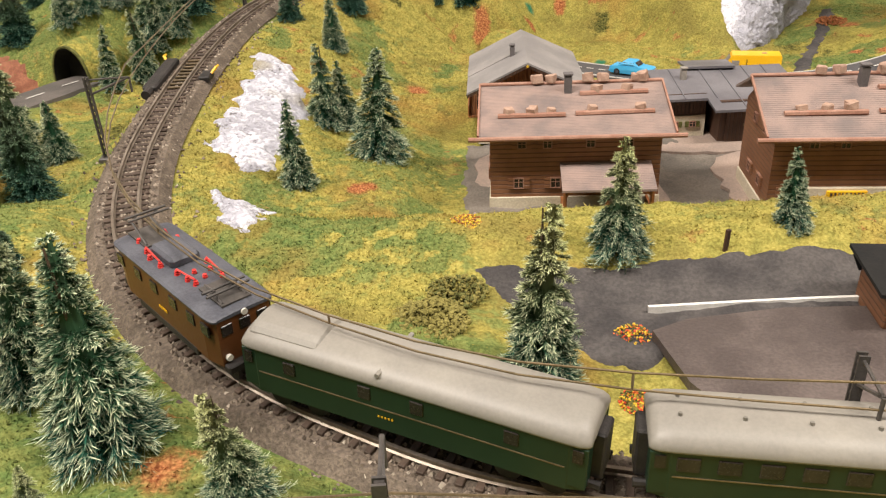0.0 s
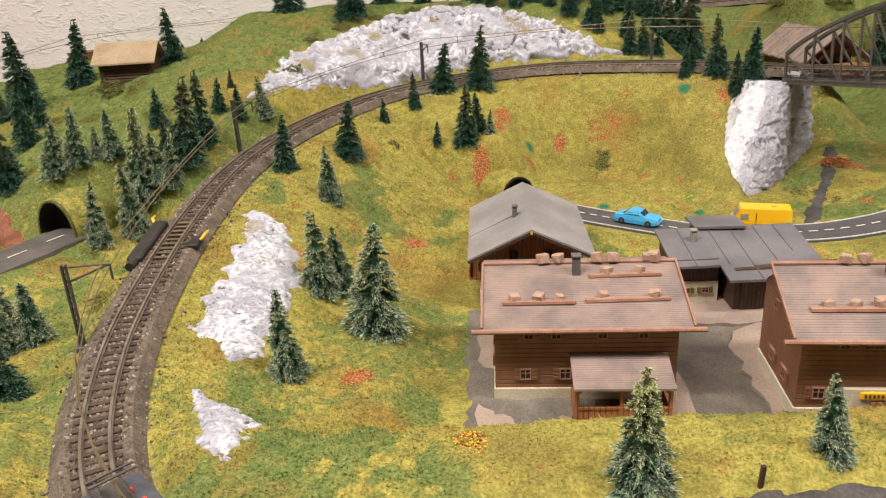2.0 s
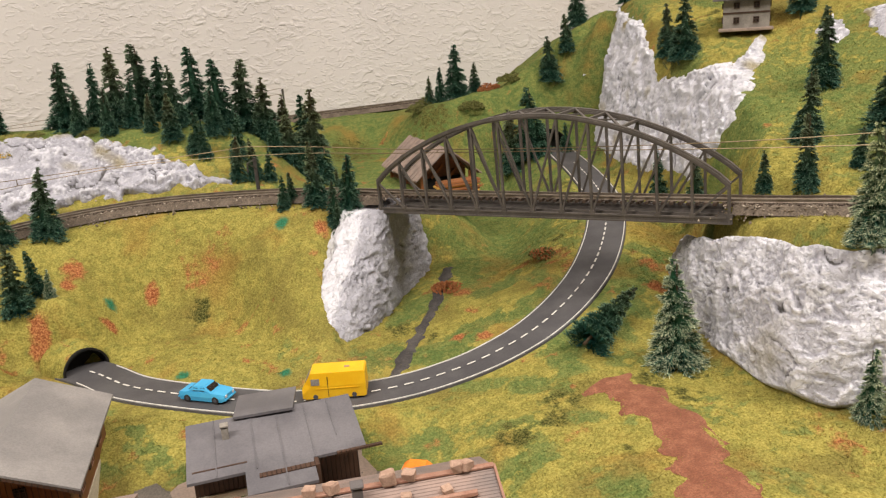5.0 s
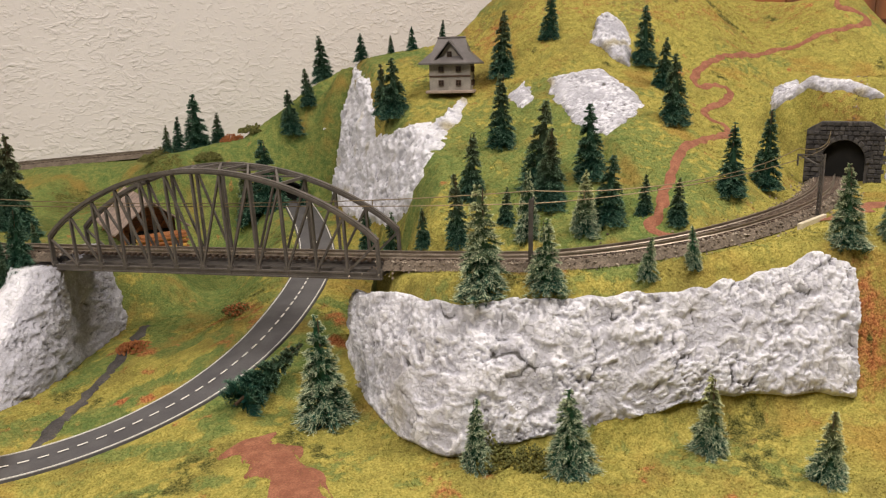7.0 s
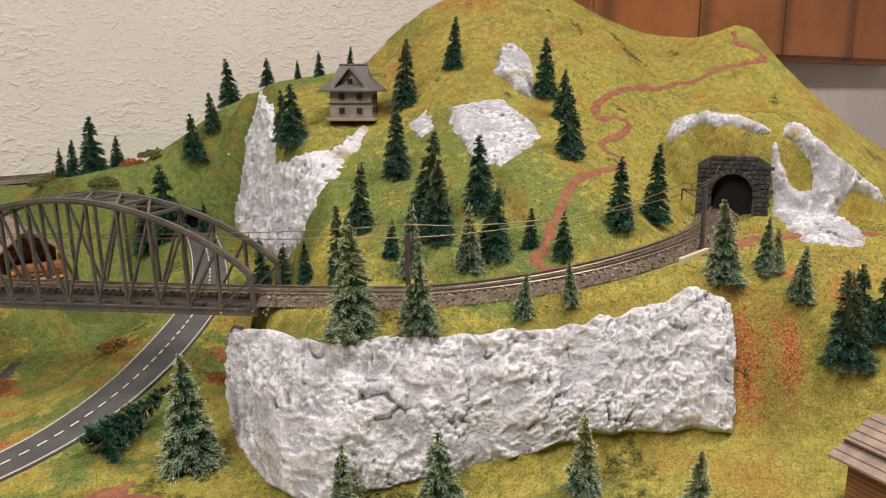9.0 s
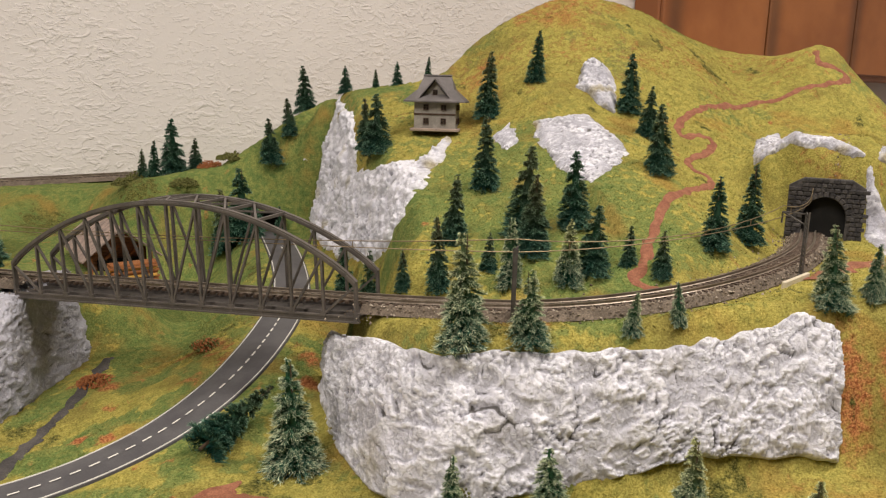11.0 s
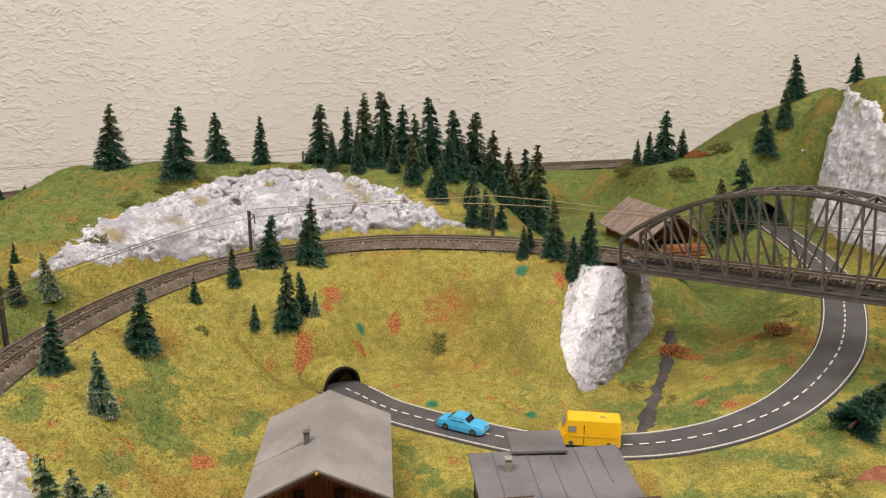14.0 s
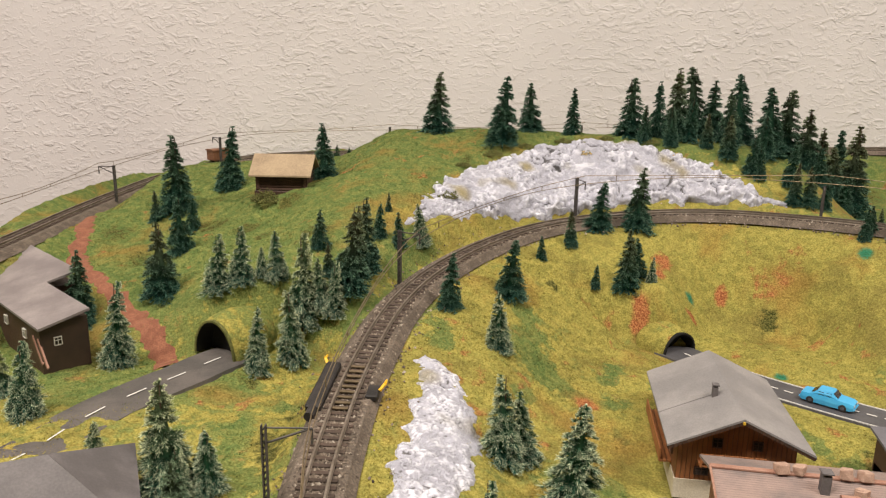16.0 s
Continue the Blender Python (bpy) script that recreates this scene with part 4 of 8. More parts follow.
def crinkle(p, size):
    """Relief of trowelled plaster at a point, and its tone: knife-whitened crests with highlights, pits and cracks with
    shade painted in. Smeared flats, torn ledges, crumbs, rare cracks.
    """
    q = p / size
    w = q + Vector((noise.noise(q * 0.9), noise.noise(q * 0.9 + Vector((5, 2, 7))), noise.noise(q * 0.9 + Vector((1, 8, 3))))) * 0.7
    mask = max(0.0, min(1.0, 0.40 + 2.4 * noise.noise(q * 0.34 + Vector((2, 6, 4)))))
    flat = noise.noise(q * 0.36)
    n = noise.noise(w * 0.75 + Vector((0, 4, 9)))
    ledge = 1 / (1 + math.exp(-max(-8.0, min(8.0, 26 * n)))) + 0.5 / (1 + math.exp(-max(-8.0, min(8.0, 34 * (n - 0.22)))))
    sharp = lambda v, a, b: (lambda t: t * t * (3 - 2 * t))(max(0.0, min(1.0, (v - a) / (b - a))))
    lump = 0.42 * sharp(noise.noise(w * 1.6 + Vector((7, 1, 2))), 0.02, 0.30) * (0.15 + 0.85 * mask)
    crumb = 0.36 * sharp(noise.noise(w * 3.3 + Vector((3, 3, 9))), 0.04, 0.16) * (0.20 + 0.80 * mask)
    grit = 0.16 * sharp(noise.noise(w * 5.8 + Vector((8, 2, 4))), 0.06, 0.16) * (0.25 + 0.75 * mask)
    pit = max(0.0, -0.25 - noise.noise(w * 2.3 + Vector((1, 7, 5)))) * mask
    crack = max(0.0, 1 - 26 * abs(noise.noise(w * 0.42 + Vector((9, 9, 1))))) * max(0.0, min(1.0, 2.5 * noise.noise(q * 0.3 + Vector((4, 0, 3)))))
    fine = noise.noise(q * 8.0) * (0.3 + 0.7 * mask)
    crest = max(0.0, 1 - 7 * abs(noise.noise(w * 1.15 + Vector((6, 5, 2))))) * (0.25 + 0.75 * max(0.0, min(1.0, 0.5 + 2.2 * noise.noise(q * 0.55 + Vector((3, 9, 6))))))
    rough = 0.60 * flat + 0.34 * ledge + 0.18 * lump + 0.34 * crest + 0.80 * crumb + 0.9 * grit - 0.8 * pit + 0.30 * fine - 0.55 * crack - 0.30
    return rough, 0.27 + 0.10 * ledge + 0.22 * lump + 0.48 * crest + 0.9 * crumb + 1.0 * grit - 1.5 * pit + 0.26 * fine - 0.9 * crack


def rock_mesh(name, index, verts, dust_tone, high, material, label, kind, category):
    """A sheet from a grid of vertex numbers, with its dust and its relief tone, highlight and shade included."""
    q = np.stack([index[:-1, :-1], index[:-1, 1:], index[1:, 1:], index[1:, :-1]], -1).reshape(-1, 4)
    ob = raw(name, verts, [tuple(map(int, f)) for f in q[q.min(1) >= 0]], material, smooth=True)
    at = ob.data.attributes.new("dust_tone", "FLOAT_COLOR", "POINT")
    at.data.foreach_set("color", np.stack([dust_tone, high, dust_tone, dust_tone], -1).astype(float).ravel())
    return tagged(ob, label, category, kind=kind)


def dusty(p):
    return max(0.0, min(1.0, 2.6 * noise.noise(p * 42 + Vector((9, 3, 1))) - 0.95))


def cover(name, outline, lift, crag, material, label, kind="", category="", step=0.0016, wobble=0.004, size=0.0105, soft=0.005, facing=(0, 0, 1), white=-0.03):
    """A sheet that lies on the ground within an outline: plaster rock where it is craggy, a thin spread where it is flat."""
    N = np.array(facing, float) / np.linalg.norm(facing)
    U = np.cross((0, 1, 0), N) if N[2] > 0.99 else np.cross((0, 0, 1), N)
    U = U / np.linalg.norm(U)
    V = np.cross(N, U)
    o = np.array(outline, float)
    o = np.column_stack([o, level(o[:, 0], o[:, 1])])
    mean = o.mean(0)
    flat = np.column_stack([(o - mean) @ U, (o - mean) @ V])
    lo, hi = flat.min(0) - 0.01, flat.max(0) + 0.01
    A, B = np.meshgrid(np.arange(lo[0], hi[0], step), np.arange(lo[1], hi[1], step))
    S = inside_of(flat, A, B) + wobble * (fbm(A + mean[0], B + mean[1], 140, 4) - 0.5) * 2
    P = mean + A[..., None] * U + B[..., None] * V
    if N[2] > 0.99:
        P[..., 2] = level(P[..., 0], P[..., 1])
    else:
        reach = np.linspace(0.09, -0.09, 91)
        last = np.full(A.shape, 1.0)
        hit = np.zeros(A.shape)
        found = np.zeros(A.shape, bool)
        for k, w in enumerate(reach):
            f = P[..., 2] + w * N[2] - level(P[..., 0] + w * N[0], P[..., 1] + w * N[1])
            m = (f < 0) & ~found
            hit[m] = w + 0.002 * (-f[m] / (last[m] - f[m] + 1e-9))
            found |= m
            last = f
        P = P + hit[..., None] * N
        S = np.where(found, S, -1.0)
    edge = ss(-0.001, soft, S)
    push = lift * edge - 0.003 * (1 - ss(-0.003, 0.0005, S))
    index = -np.ones(A.shape, int)
    verts, dust_tone, high = [], [], []
    n = Vector(N)
    for j, i in zip(*np.nonzero(S > -0.003)):
        p = Vector(P[j, i])
        d, tone = push[j, i], 0.5
        if crag:
            rough, tone = crinkle(p, size)
            d += crag * rough * edge[j, i]
            d = max(d, 0.0010 * edge[j, i] + push[j, i] * (edge[j, i] < 0.3))
        index[j, i] = len(verts)
        verts.append(p + n * float(d))
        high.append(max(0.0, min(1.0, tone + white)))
        dust_tone.append(dusty(p) if crag else 0.0)
    return rock_mesh(name, index, verts, dust_tone, high, material, label, kind, category)


def cliff(name, brow, foot, crag, size, material, label, step=0.0009):
    """A steep plaster face between a brow line and a foot line, its rim folded back into the ground."""
    a, b = spline(brow, 12), spline(foot, 12)
    run = np.concatenate([[0], np.cumsum(np.linalg.norm(np.diff((a + b) / 2, axis=0), axis=1))])
    nu, nv = int(run[-1] / step), 92
    at = np.linspace(0, run[-1], nu)
    a = np.stack([np.interp(at, run, a[:, k]) for k in range(3)], -1)
    b = np.stack([np.interp(at, run, b[:, k]) for k in range(3)], -1)
    along = np.gradient((a + b) / 2, axis=0)
    out = np.cross(along, (a - b))
    out = out / np.linalg.norm(out, axis=1)[:, None]
    for _ in range(25):
        out[1:-1] = (out[:-2] + out[1:-1] * 2 + out[2:]) / 4
    out /= np.linalg.norm(out, axis=1)[:, None]
    index = np.arange(nu * nv).reshape(nu, nv)
    verts, dust_tone, high = [], [], []
    for i in range(nu):
        ragged = 0.05 * noise.noise(Vector(a[i]) * 90)
        for j in range(nv):
            v = -0.10 + 1.16 * j / (nv - 1)
            p = Vector(a[i] + (b[i] - a[i]) * v)
            rough, tone = crinkle(p, size)
            rim = ss(-0.06 + ragged, 0.05 + ragged, v) * ss(1.06, 0.97 + ragged, v) * ss(0, 7, i) * ss(nu - 1, nu - 8, i)
            d = 0.0055 + 0.004 * math.sin(math.pi * min(max(v, 0), 1)) + crag * rough
            d = d * rim - 0.010 * (1 - rim)
            verts.append(p + Vector(out[i]) * float(d) + Vector((0, 0, 0.4 * crag * rough * rim - (0.012 * (1 - rim) if v < 0.1 else 0))))
            # tone lifted by 0.10, since the upright face catches less light
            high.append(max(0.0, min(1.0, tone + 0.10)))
            dust_tone.append(0.25 * dusty(p))
    return rock_mesh(name, index, verts, dust_tone, high, material, label, "", "rock")


ROCK_SAYS = "rough white plaster rock with grey crevices "
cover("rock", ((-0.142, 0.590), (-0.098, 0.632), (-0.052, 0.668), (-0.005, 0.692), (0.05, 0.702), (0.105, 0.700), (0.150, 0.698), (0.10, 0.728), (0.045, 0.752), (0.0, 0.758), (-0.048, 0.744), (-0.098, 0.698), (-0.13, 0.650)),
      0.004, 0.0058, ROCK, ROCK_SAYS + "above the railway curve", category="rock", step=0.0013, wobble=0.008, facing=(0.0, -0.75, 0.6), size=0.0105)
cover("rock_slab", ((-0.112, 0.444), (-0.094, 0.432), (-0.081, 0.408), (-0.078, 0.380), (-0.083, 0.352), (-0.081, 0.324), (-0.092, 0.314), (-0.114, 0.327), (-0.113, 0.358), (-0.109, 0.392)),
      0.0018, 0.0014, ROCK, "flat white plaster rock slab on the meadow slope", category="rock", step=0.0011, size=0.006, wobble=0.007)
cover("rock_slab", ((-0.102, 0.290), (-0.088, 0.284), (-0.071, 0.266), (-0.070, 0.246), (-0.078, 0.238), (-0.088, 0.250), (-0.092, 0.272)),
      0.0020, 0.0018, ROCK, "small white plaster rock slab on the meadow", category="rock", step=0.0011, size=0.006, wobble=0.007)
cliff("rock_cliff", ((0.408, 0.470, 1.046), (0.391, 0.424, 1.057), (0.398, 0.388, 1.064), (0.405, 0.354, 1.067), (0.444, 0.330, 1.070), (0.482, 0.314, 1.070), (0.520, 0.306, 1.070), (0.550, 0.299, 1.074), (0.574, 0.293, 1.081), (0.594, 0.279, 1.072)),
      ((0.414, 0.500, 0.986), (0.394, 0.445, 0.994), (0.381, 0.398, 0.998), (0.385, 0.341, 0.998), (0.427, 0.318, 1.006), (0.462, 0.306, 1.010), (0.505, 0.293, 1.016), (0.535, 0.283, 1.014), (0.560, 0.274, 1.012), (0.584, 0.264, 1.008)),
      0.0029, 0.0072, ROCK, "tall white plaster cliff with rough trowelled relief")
# white=0.26 paints in the brightness that this steep, dimly lit face lacks
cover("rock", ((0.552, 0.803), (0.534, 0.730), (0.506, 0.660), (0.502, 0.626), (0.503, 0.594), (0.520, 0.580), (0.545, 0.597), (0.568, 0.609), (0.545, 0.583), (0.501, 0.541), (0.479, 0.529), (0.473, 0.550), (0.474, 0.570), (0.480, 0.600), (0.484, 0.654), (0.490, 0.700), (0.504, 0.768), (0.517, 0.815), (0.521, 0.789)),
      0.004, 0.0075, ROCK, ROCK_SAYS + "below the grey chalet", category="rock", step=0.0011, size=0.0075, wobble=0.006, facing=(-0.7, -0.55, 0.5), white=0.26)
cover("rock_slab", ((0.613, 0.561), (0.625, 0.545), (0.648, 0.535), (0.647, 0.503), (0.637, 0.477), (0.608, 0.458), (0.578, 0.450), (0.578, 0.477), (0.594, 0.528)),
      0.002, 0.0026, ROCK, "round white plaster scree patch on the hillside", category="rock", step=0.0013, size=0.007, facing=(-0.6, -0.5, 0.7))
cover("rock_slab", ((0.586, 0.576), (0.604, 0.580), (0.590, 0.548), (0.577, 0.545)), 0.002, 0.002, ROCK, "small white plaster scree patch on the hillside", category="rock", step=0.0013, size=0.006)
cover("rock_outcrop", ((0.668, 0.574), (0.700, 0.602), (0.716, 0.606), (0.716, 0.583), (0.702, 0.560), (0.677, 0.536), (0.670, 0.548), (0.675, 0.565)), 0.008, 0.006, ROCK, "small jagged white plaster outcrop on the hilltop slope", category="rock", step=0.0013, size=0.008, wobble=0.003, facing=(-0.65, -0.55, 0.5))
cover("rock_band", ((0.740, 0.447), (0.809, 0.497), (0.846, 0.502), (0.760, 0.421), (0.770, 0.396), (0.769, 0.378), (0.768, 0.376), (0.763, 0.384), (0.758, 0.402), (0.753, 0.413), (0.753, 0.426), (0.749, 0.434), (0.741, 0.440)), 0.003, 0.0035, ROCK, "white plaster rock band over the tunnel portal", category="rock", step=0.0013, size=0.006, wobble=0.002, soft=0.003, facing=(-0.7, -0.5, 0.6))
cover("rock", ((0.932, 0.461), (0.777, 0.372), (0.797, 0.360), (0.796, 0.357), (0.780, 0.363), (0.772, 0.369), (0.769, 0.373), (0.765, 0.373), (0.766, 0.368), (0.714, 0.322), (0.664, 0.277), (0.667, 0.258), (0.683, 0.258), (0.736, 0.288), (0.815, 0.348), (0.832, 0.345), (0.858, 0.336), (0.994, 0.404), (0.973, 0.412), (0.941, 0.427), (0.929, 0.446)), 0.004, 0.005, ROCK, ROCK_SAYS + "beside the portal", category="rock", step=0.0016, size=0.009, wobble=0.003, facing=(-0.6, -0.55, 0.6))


def pier():
    """The plaster rock that carries the bridge's far end: a white face leaning out over the meadow, a grey wall along
    the valley, lit and shaded side painted into the tone.
    """
    low = ((0.171, 0.534), (0.186, 0.523), (0.207, 0.531), (0.232, 0.552), (0.256, 0.590), (0.288, 0.628), (0.272, 0.662), (0.225, 0.655), (0.186, 0.584))
    top = ((0.222, 0.594), (0.231, 0.587), (0.242, 0.585), (0.250, 0.590), (0.262, 0.604), (0.280, 0.620), (0.270, 0.645), (0.240, 0.638), (0.221, 0.610))
    close = lambda ring: spline([(x, y, 0) for x, y in ring + ring[:1]], 18)[:-1, :2]
    a, b = close(low), close(top)
    n, rows = len(a), 60
    mid = b.mean(0)
    bm, rings, tones = bmesh.new(), [], []
    for r in range(rows + 1):
        t = r / rows
        ring = []
        for k in range(n):
            q = a[k] + (b[k] - a[k]) * t
            d = a[(k + 1) % n] - a[k - 1]
            out = Vector((d[1], -d[0], 0.0)).normalized()
            p = Vector((q[0], q[1], 0.985 + 0.0705 * t))
            rough, tone = crinkle(p, 0.0075)
            # paler to the left, greyer to the right: side light put into the tone
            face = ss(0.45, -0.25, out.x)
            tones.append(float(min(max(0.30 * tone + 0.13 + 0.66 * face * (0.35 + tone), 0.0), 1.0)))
            ring.append(bm.verts.new(p + out * 0.0036 * rough * (1 - 0.5 * (t > 0.97)) + Vector((0, 0, 0.002 * rough * ss(0.9, 1.0, t)))))
        rings.append(ring)
    for lo, hi in zip(rings[:-1], rings[1:]):
        for k in range(n):
            bm.faces.new((lo[k], lo[(k + 1) % n], hi[(k + 1) % n], hi[k]))
    crown = bm.verts.new((mid[0], mid[1], 1.0555))
    tones.append(0.5)
    for k in range(n):
        bm.faces.new((rings[-1][k], rings[-1][(k + 1) % n], crown))
    bmesh.ops.recalc_face_normals(bm, faces=bm.faces)
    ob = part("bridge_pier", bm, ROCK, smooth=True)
    at = ob.data.attributes.new("dust_tone", "FLOAT_COLOR", "POINT")
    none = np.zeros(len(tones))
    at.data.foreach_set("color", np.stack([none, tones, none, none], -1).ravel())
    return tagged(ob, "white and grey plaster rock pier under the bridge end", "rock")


pier()
cover("yard", ((0.004, 0.292), (0.014, 0.287), (0.022, 0.283), (0.10, 0.281), (0.128, 0.274), (0.215, 0.268), (0.222, 0.292), (0.206, 0.33), (0.200, 0.392), (0.192, 0.405), (0.106, 0.412), (0.098, 0.432), (0.084, 0.432), (0.076, 0.41), (0.008, 0.40), (0.005, 0.36)),
      0.0010, 0, YARD, "grey cinder yard between the chalets", kind="structure", wobble=0.004, soft=0.002)
cover("forecourt", ((0.006, 0.220), (0.016, 0.205), (0.040, 0.176), (0.053, 0.170), (0.060, 0.180), (0.12, 0.186), (0.30, 0.180), (0.40, 0.20), (0.40, 0.228), (0.30, 0.220), (0.12, 0.222)),
      0.0010, 0, TAR, "dark cinder forecourt beside the platform", kind="structure", wobble=0.003, soft=0.002)


def trail(name, points, half, material, label, lift=0.0009):
    """A narrow spread along a line over the ground."""
    line = spline([(x, y, 0) for x, y in points], 10)
    d = np.gradient(line[:, :2], axis=0)
    d /= np.linalg.norm(d, axis=1)[:, None] + 1e-9
    verts, faces = [], []
    for k, (q, t) in enumerate(zip(line, d)):
        for j in range(5):
            o = half * (j / 2 - 1) * (1 + 1.1 * (fuzz(q[0], q[1], 190, j // 3) - 0.5))
            x, y = q[0] - t[1] * o, q[1] + t[0] * o
            verts.append((x, y, float(level(x, y)) + lift * (1 - 0.9 * (j in (0, 4)))))
    for k in range(len(line) - 1):
        for j in range(4):
            a = 5 * k + j
            faces.append((a, a + 5, a + 6, a + 1))
    return tagged(raw(name, verts, faces, material, smooth=True), label, kind="structure")


trail("footpath", ((0.543, 0.350), (0.535, 0.363), (0.546, 0.368), (0.569, 0.385), (0.619, 0.418), (0.675, 0.436), (0.698, 0.452), (0.689, 0.461), (0.696, 0.472), (0.728, 0.482), (0.746, 0.492), (0.742, 0.500), (0.721, 0.503), (0.734, 0.516), (0.769, 0.528), (0.809, 0.536), (0.864, 0.547), (0.886, 0.537), (0.914, 0.532), (0.936, 0.523), (0.961, 0.516), (0.970, 0.521), (0.966, 0.532), (0.958, 0.543), (0.968, 0.554)),
      0.0029, REDDUST, "winding red grit footpath up the hill")
trail("footpath", ((-0.425, 0.66), (-0.400, 0.606), (-0.386, 0.574), (-0.354, 0.542), (-0.312, 0.512), (-0.281, 0.483), (-0.262, 0.458)), 0.0058, REDDUST, "red grit footpath beside the lane")
trail("footpath", ((0.62, 0.315), (0.68, 0.32), (0.72, 0.30), (0.76, 0.25)), 0.007, REDDUST, "red grit path beside the portal")
trail("side_track", ((0.218, 0.472), (0.232, 0.495), (0.252, 0.528), (0.276, 0.570), (0.297, 0.613)), 0.0042, TAR, "narrow dark track leading up from the road")
trail("dirt_patch", ((0.308, 0.402), (0.317, 0.378), (0.318, 0.350), (0.309, 0.318), (0.300, 0.292)), 0.0125, REDDUST, "ploughed rust-red field strip on the meadow")

# ---- railway ----
def arc(line):
    return np.r_[0, np.cumsum(np.hypot(*np.diff(line[:, :2], axis=0).T))]


def along(line, s):
    """Place and heading at a length along a line."""
    a = arc(line)
    p = np.array([np.interp(s, a, line[:, k]) for k in range(3)])
    q = np.array([np.interp(s + 0.002, a, line[:, k]) for k in range(3)])
    o = np.array([np.interp(s - 0.002, a, line[:, k]) for k in range(3)])
    d = q - o
    return p, math.degrees(math.atan2(d[1], d[0])), math.degrees(math.atan2(d[2], math.hypot(d[0], d[1])))


def rail_mesh(line, side, lift):
    """One rail: a small I-shaped bar swept along the line."""
    d = np.gradient(line[:, :2], axis=0)
    d /= np.linalg.norm(d, axis=1)[:, None]
    shape = ((-0.0008, 0), (0.0008, 0), (0.0003, 0.0004), (0.0003, 0.0011), (0.0005, 0.0013), (0.0005, 0.0018), (-0.0005, 0.0018), (-0.0005, 0.0013), (-0.0003, 0.0011), (-0.0003, 0.0004))
    verts, faces = [], []
    for q, t in zip(line, d):
        for o, h in shape:
            verts.append((q[0] - t[1] * (side + o), q[1] + t[0] * (side + o), q[2] + lift + h))
    n = len(shape)
    for k in range(len(line) - 1):
        for j in range(n):
            a, b = n * k + j, n * k + (j + 1) % n
            faces.append((a, b, b + n, a + n))
    return verts, faces


def lay_track(line, name, label, near_from, near_to):
    track = tagged(thing(name, "", ""), label, kind="structure")
    for side in (-0.0046, 0.0046):
        raw("rail", *rail_mesh(line, side, 0.0022), RAIL, track)
    bm = bmesh.new()
    box(bm, 0, 0, 0.0013, 0.0020, 0.0160, 0.0018, bevel=0.0002)
    me = bpy.data.meshes.new("sleeper")
    bm.to_mesh(me)
    bm.free()
    me.materials.append(SLEEPER)
    far_v, far_f, count, s, total = [], [], 0, 0.002, arc(line)[-1]
    while s < total - 0.002:
        p, yaw, climb = along(line, s)
        m = pose(p[0], p[1], p[2], 0, -climb, yaw)
        if near_from < s < near_to and count < 300:
            ob = new("sleeper", me)
            ob.parent = track
            ob.matrix_basis = m
            count += 1
        else:
            k = len(far_v)
            far_v += [tuple(m @ v.co) for v in me.vertices]
            far_f += [tuple(v + k for v in f.vertices) for f in me.polygons]
        s += 0.0046
    if far_v:
        tagged(raw("sleepers", far_v, far_f, SLEEPER, track), kind="stuff")
    return track


SHOWN = TRACK[:-5]
lay_track(SHOWN, "railway_track", "brown sleepered model railway track with nickel rails", 0.42, 1.82)
lay_track(UPPER, "railway_track", "brown model railway track of the upper line", 9, 9)


def stones(line, count, half, name, label, skip=None):
    """Loose ballast stones heaped along a line."""
    rnd = np.random.RandomState(3)
    a = arc(line)
    s = rnd.uniform(0, a[-1], count)
    o = rnd.normal(0, half * 0.62, count)
    p = np.stack([np.interp(s, a, line[:, k]) for k in range(3)], -1)
    q = np.stack([np.interp(s + 0.003, a, line[:, k]) for k in range(3)], -1)
    d = q - p
    d /= np.linalg.norm(d[:, :2], axis=1)[:, None] + 1e-9
    x, y = p[:, 0] - d[:, 1] * o, p[:, 1] + d[:, 0] * o
    bed = p[:, 2] + 0.0012 - np.clip((np.abs(o) - 0.0105) / 0.006, 0, 1) * 0.005
    z = np.maximum(bed, np.where(np.abs(o) > 0.012, level(x, y), 0))
    keep = np.ones(count, bool) if skip is None else ~skip(x, y)
    keep &= ~((np.abs(np.abs(o) - 0.0046) < 0.0008))
    r = rnd.uniform(0.0004, 0.00095, count)
    base = np.array([(1, 0, 0), (-1, 0, 0), (0, 1, 0), (0, -1, 0), (0, 0, 1), (0, 0, -1)], float)
    tri = np.array([(0, 2, 4), (2, 1, 4), (1, 3, 4), (3, 0, 4), (2, 0, 5), (1, 2, 5), (3, 1, 5), (0, 3, 5)])
    x, y, z, r = x[keep], y[keep], z[keep], r[keep]
    v = base[None] * rnd.uniform(0.6, 1.3, (len(x), 6, 1)) + rnd.normal(0, 0.15, (len(x), 6, 3))
    v = v * r[:, None, None] + np.stack([x, y, z + 0.0002], -1)[:, None]
    f = (tri[None] + 6 * np.arange(len(x))[:, None, None]).reshape(-1, 3)
    return tagged(raw(name, v.reshape(-1, 3), f.tolist(), GRAVEL), label, "gravel", kind="stuff")


over_bridge = lambda x, y: (x > 0.258) & (x < 0.403) & (y > 0.425)
stones(SHOWN, 30000, 0.0125, "ballast_stones", "loose brown and tan ballast stones beside the rails", over_bridge)


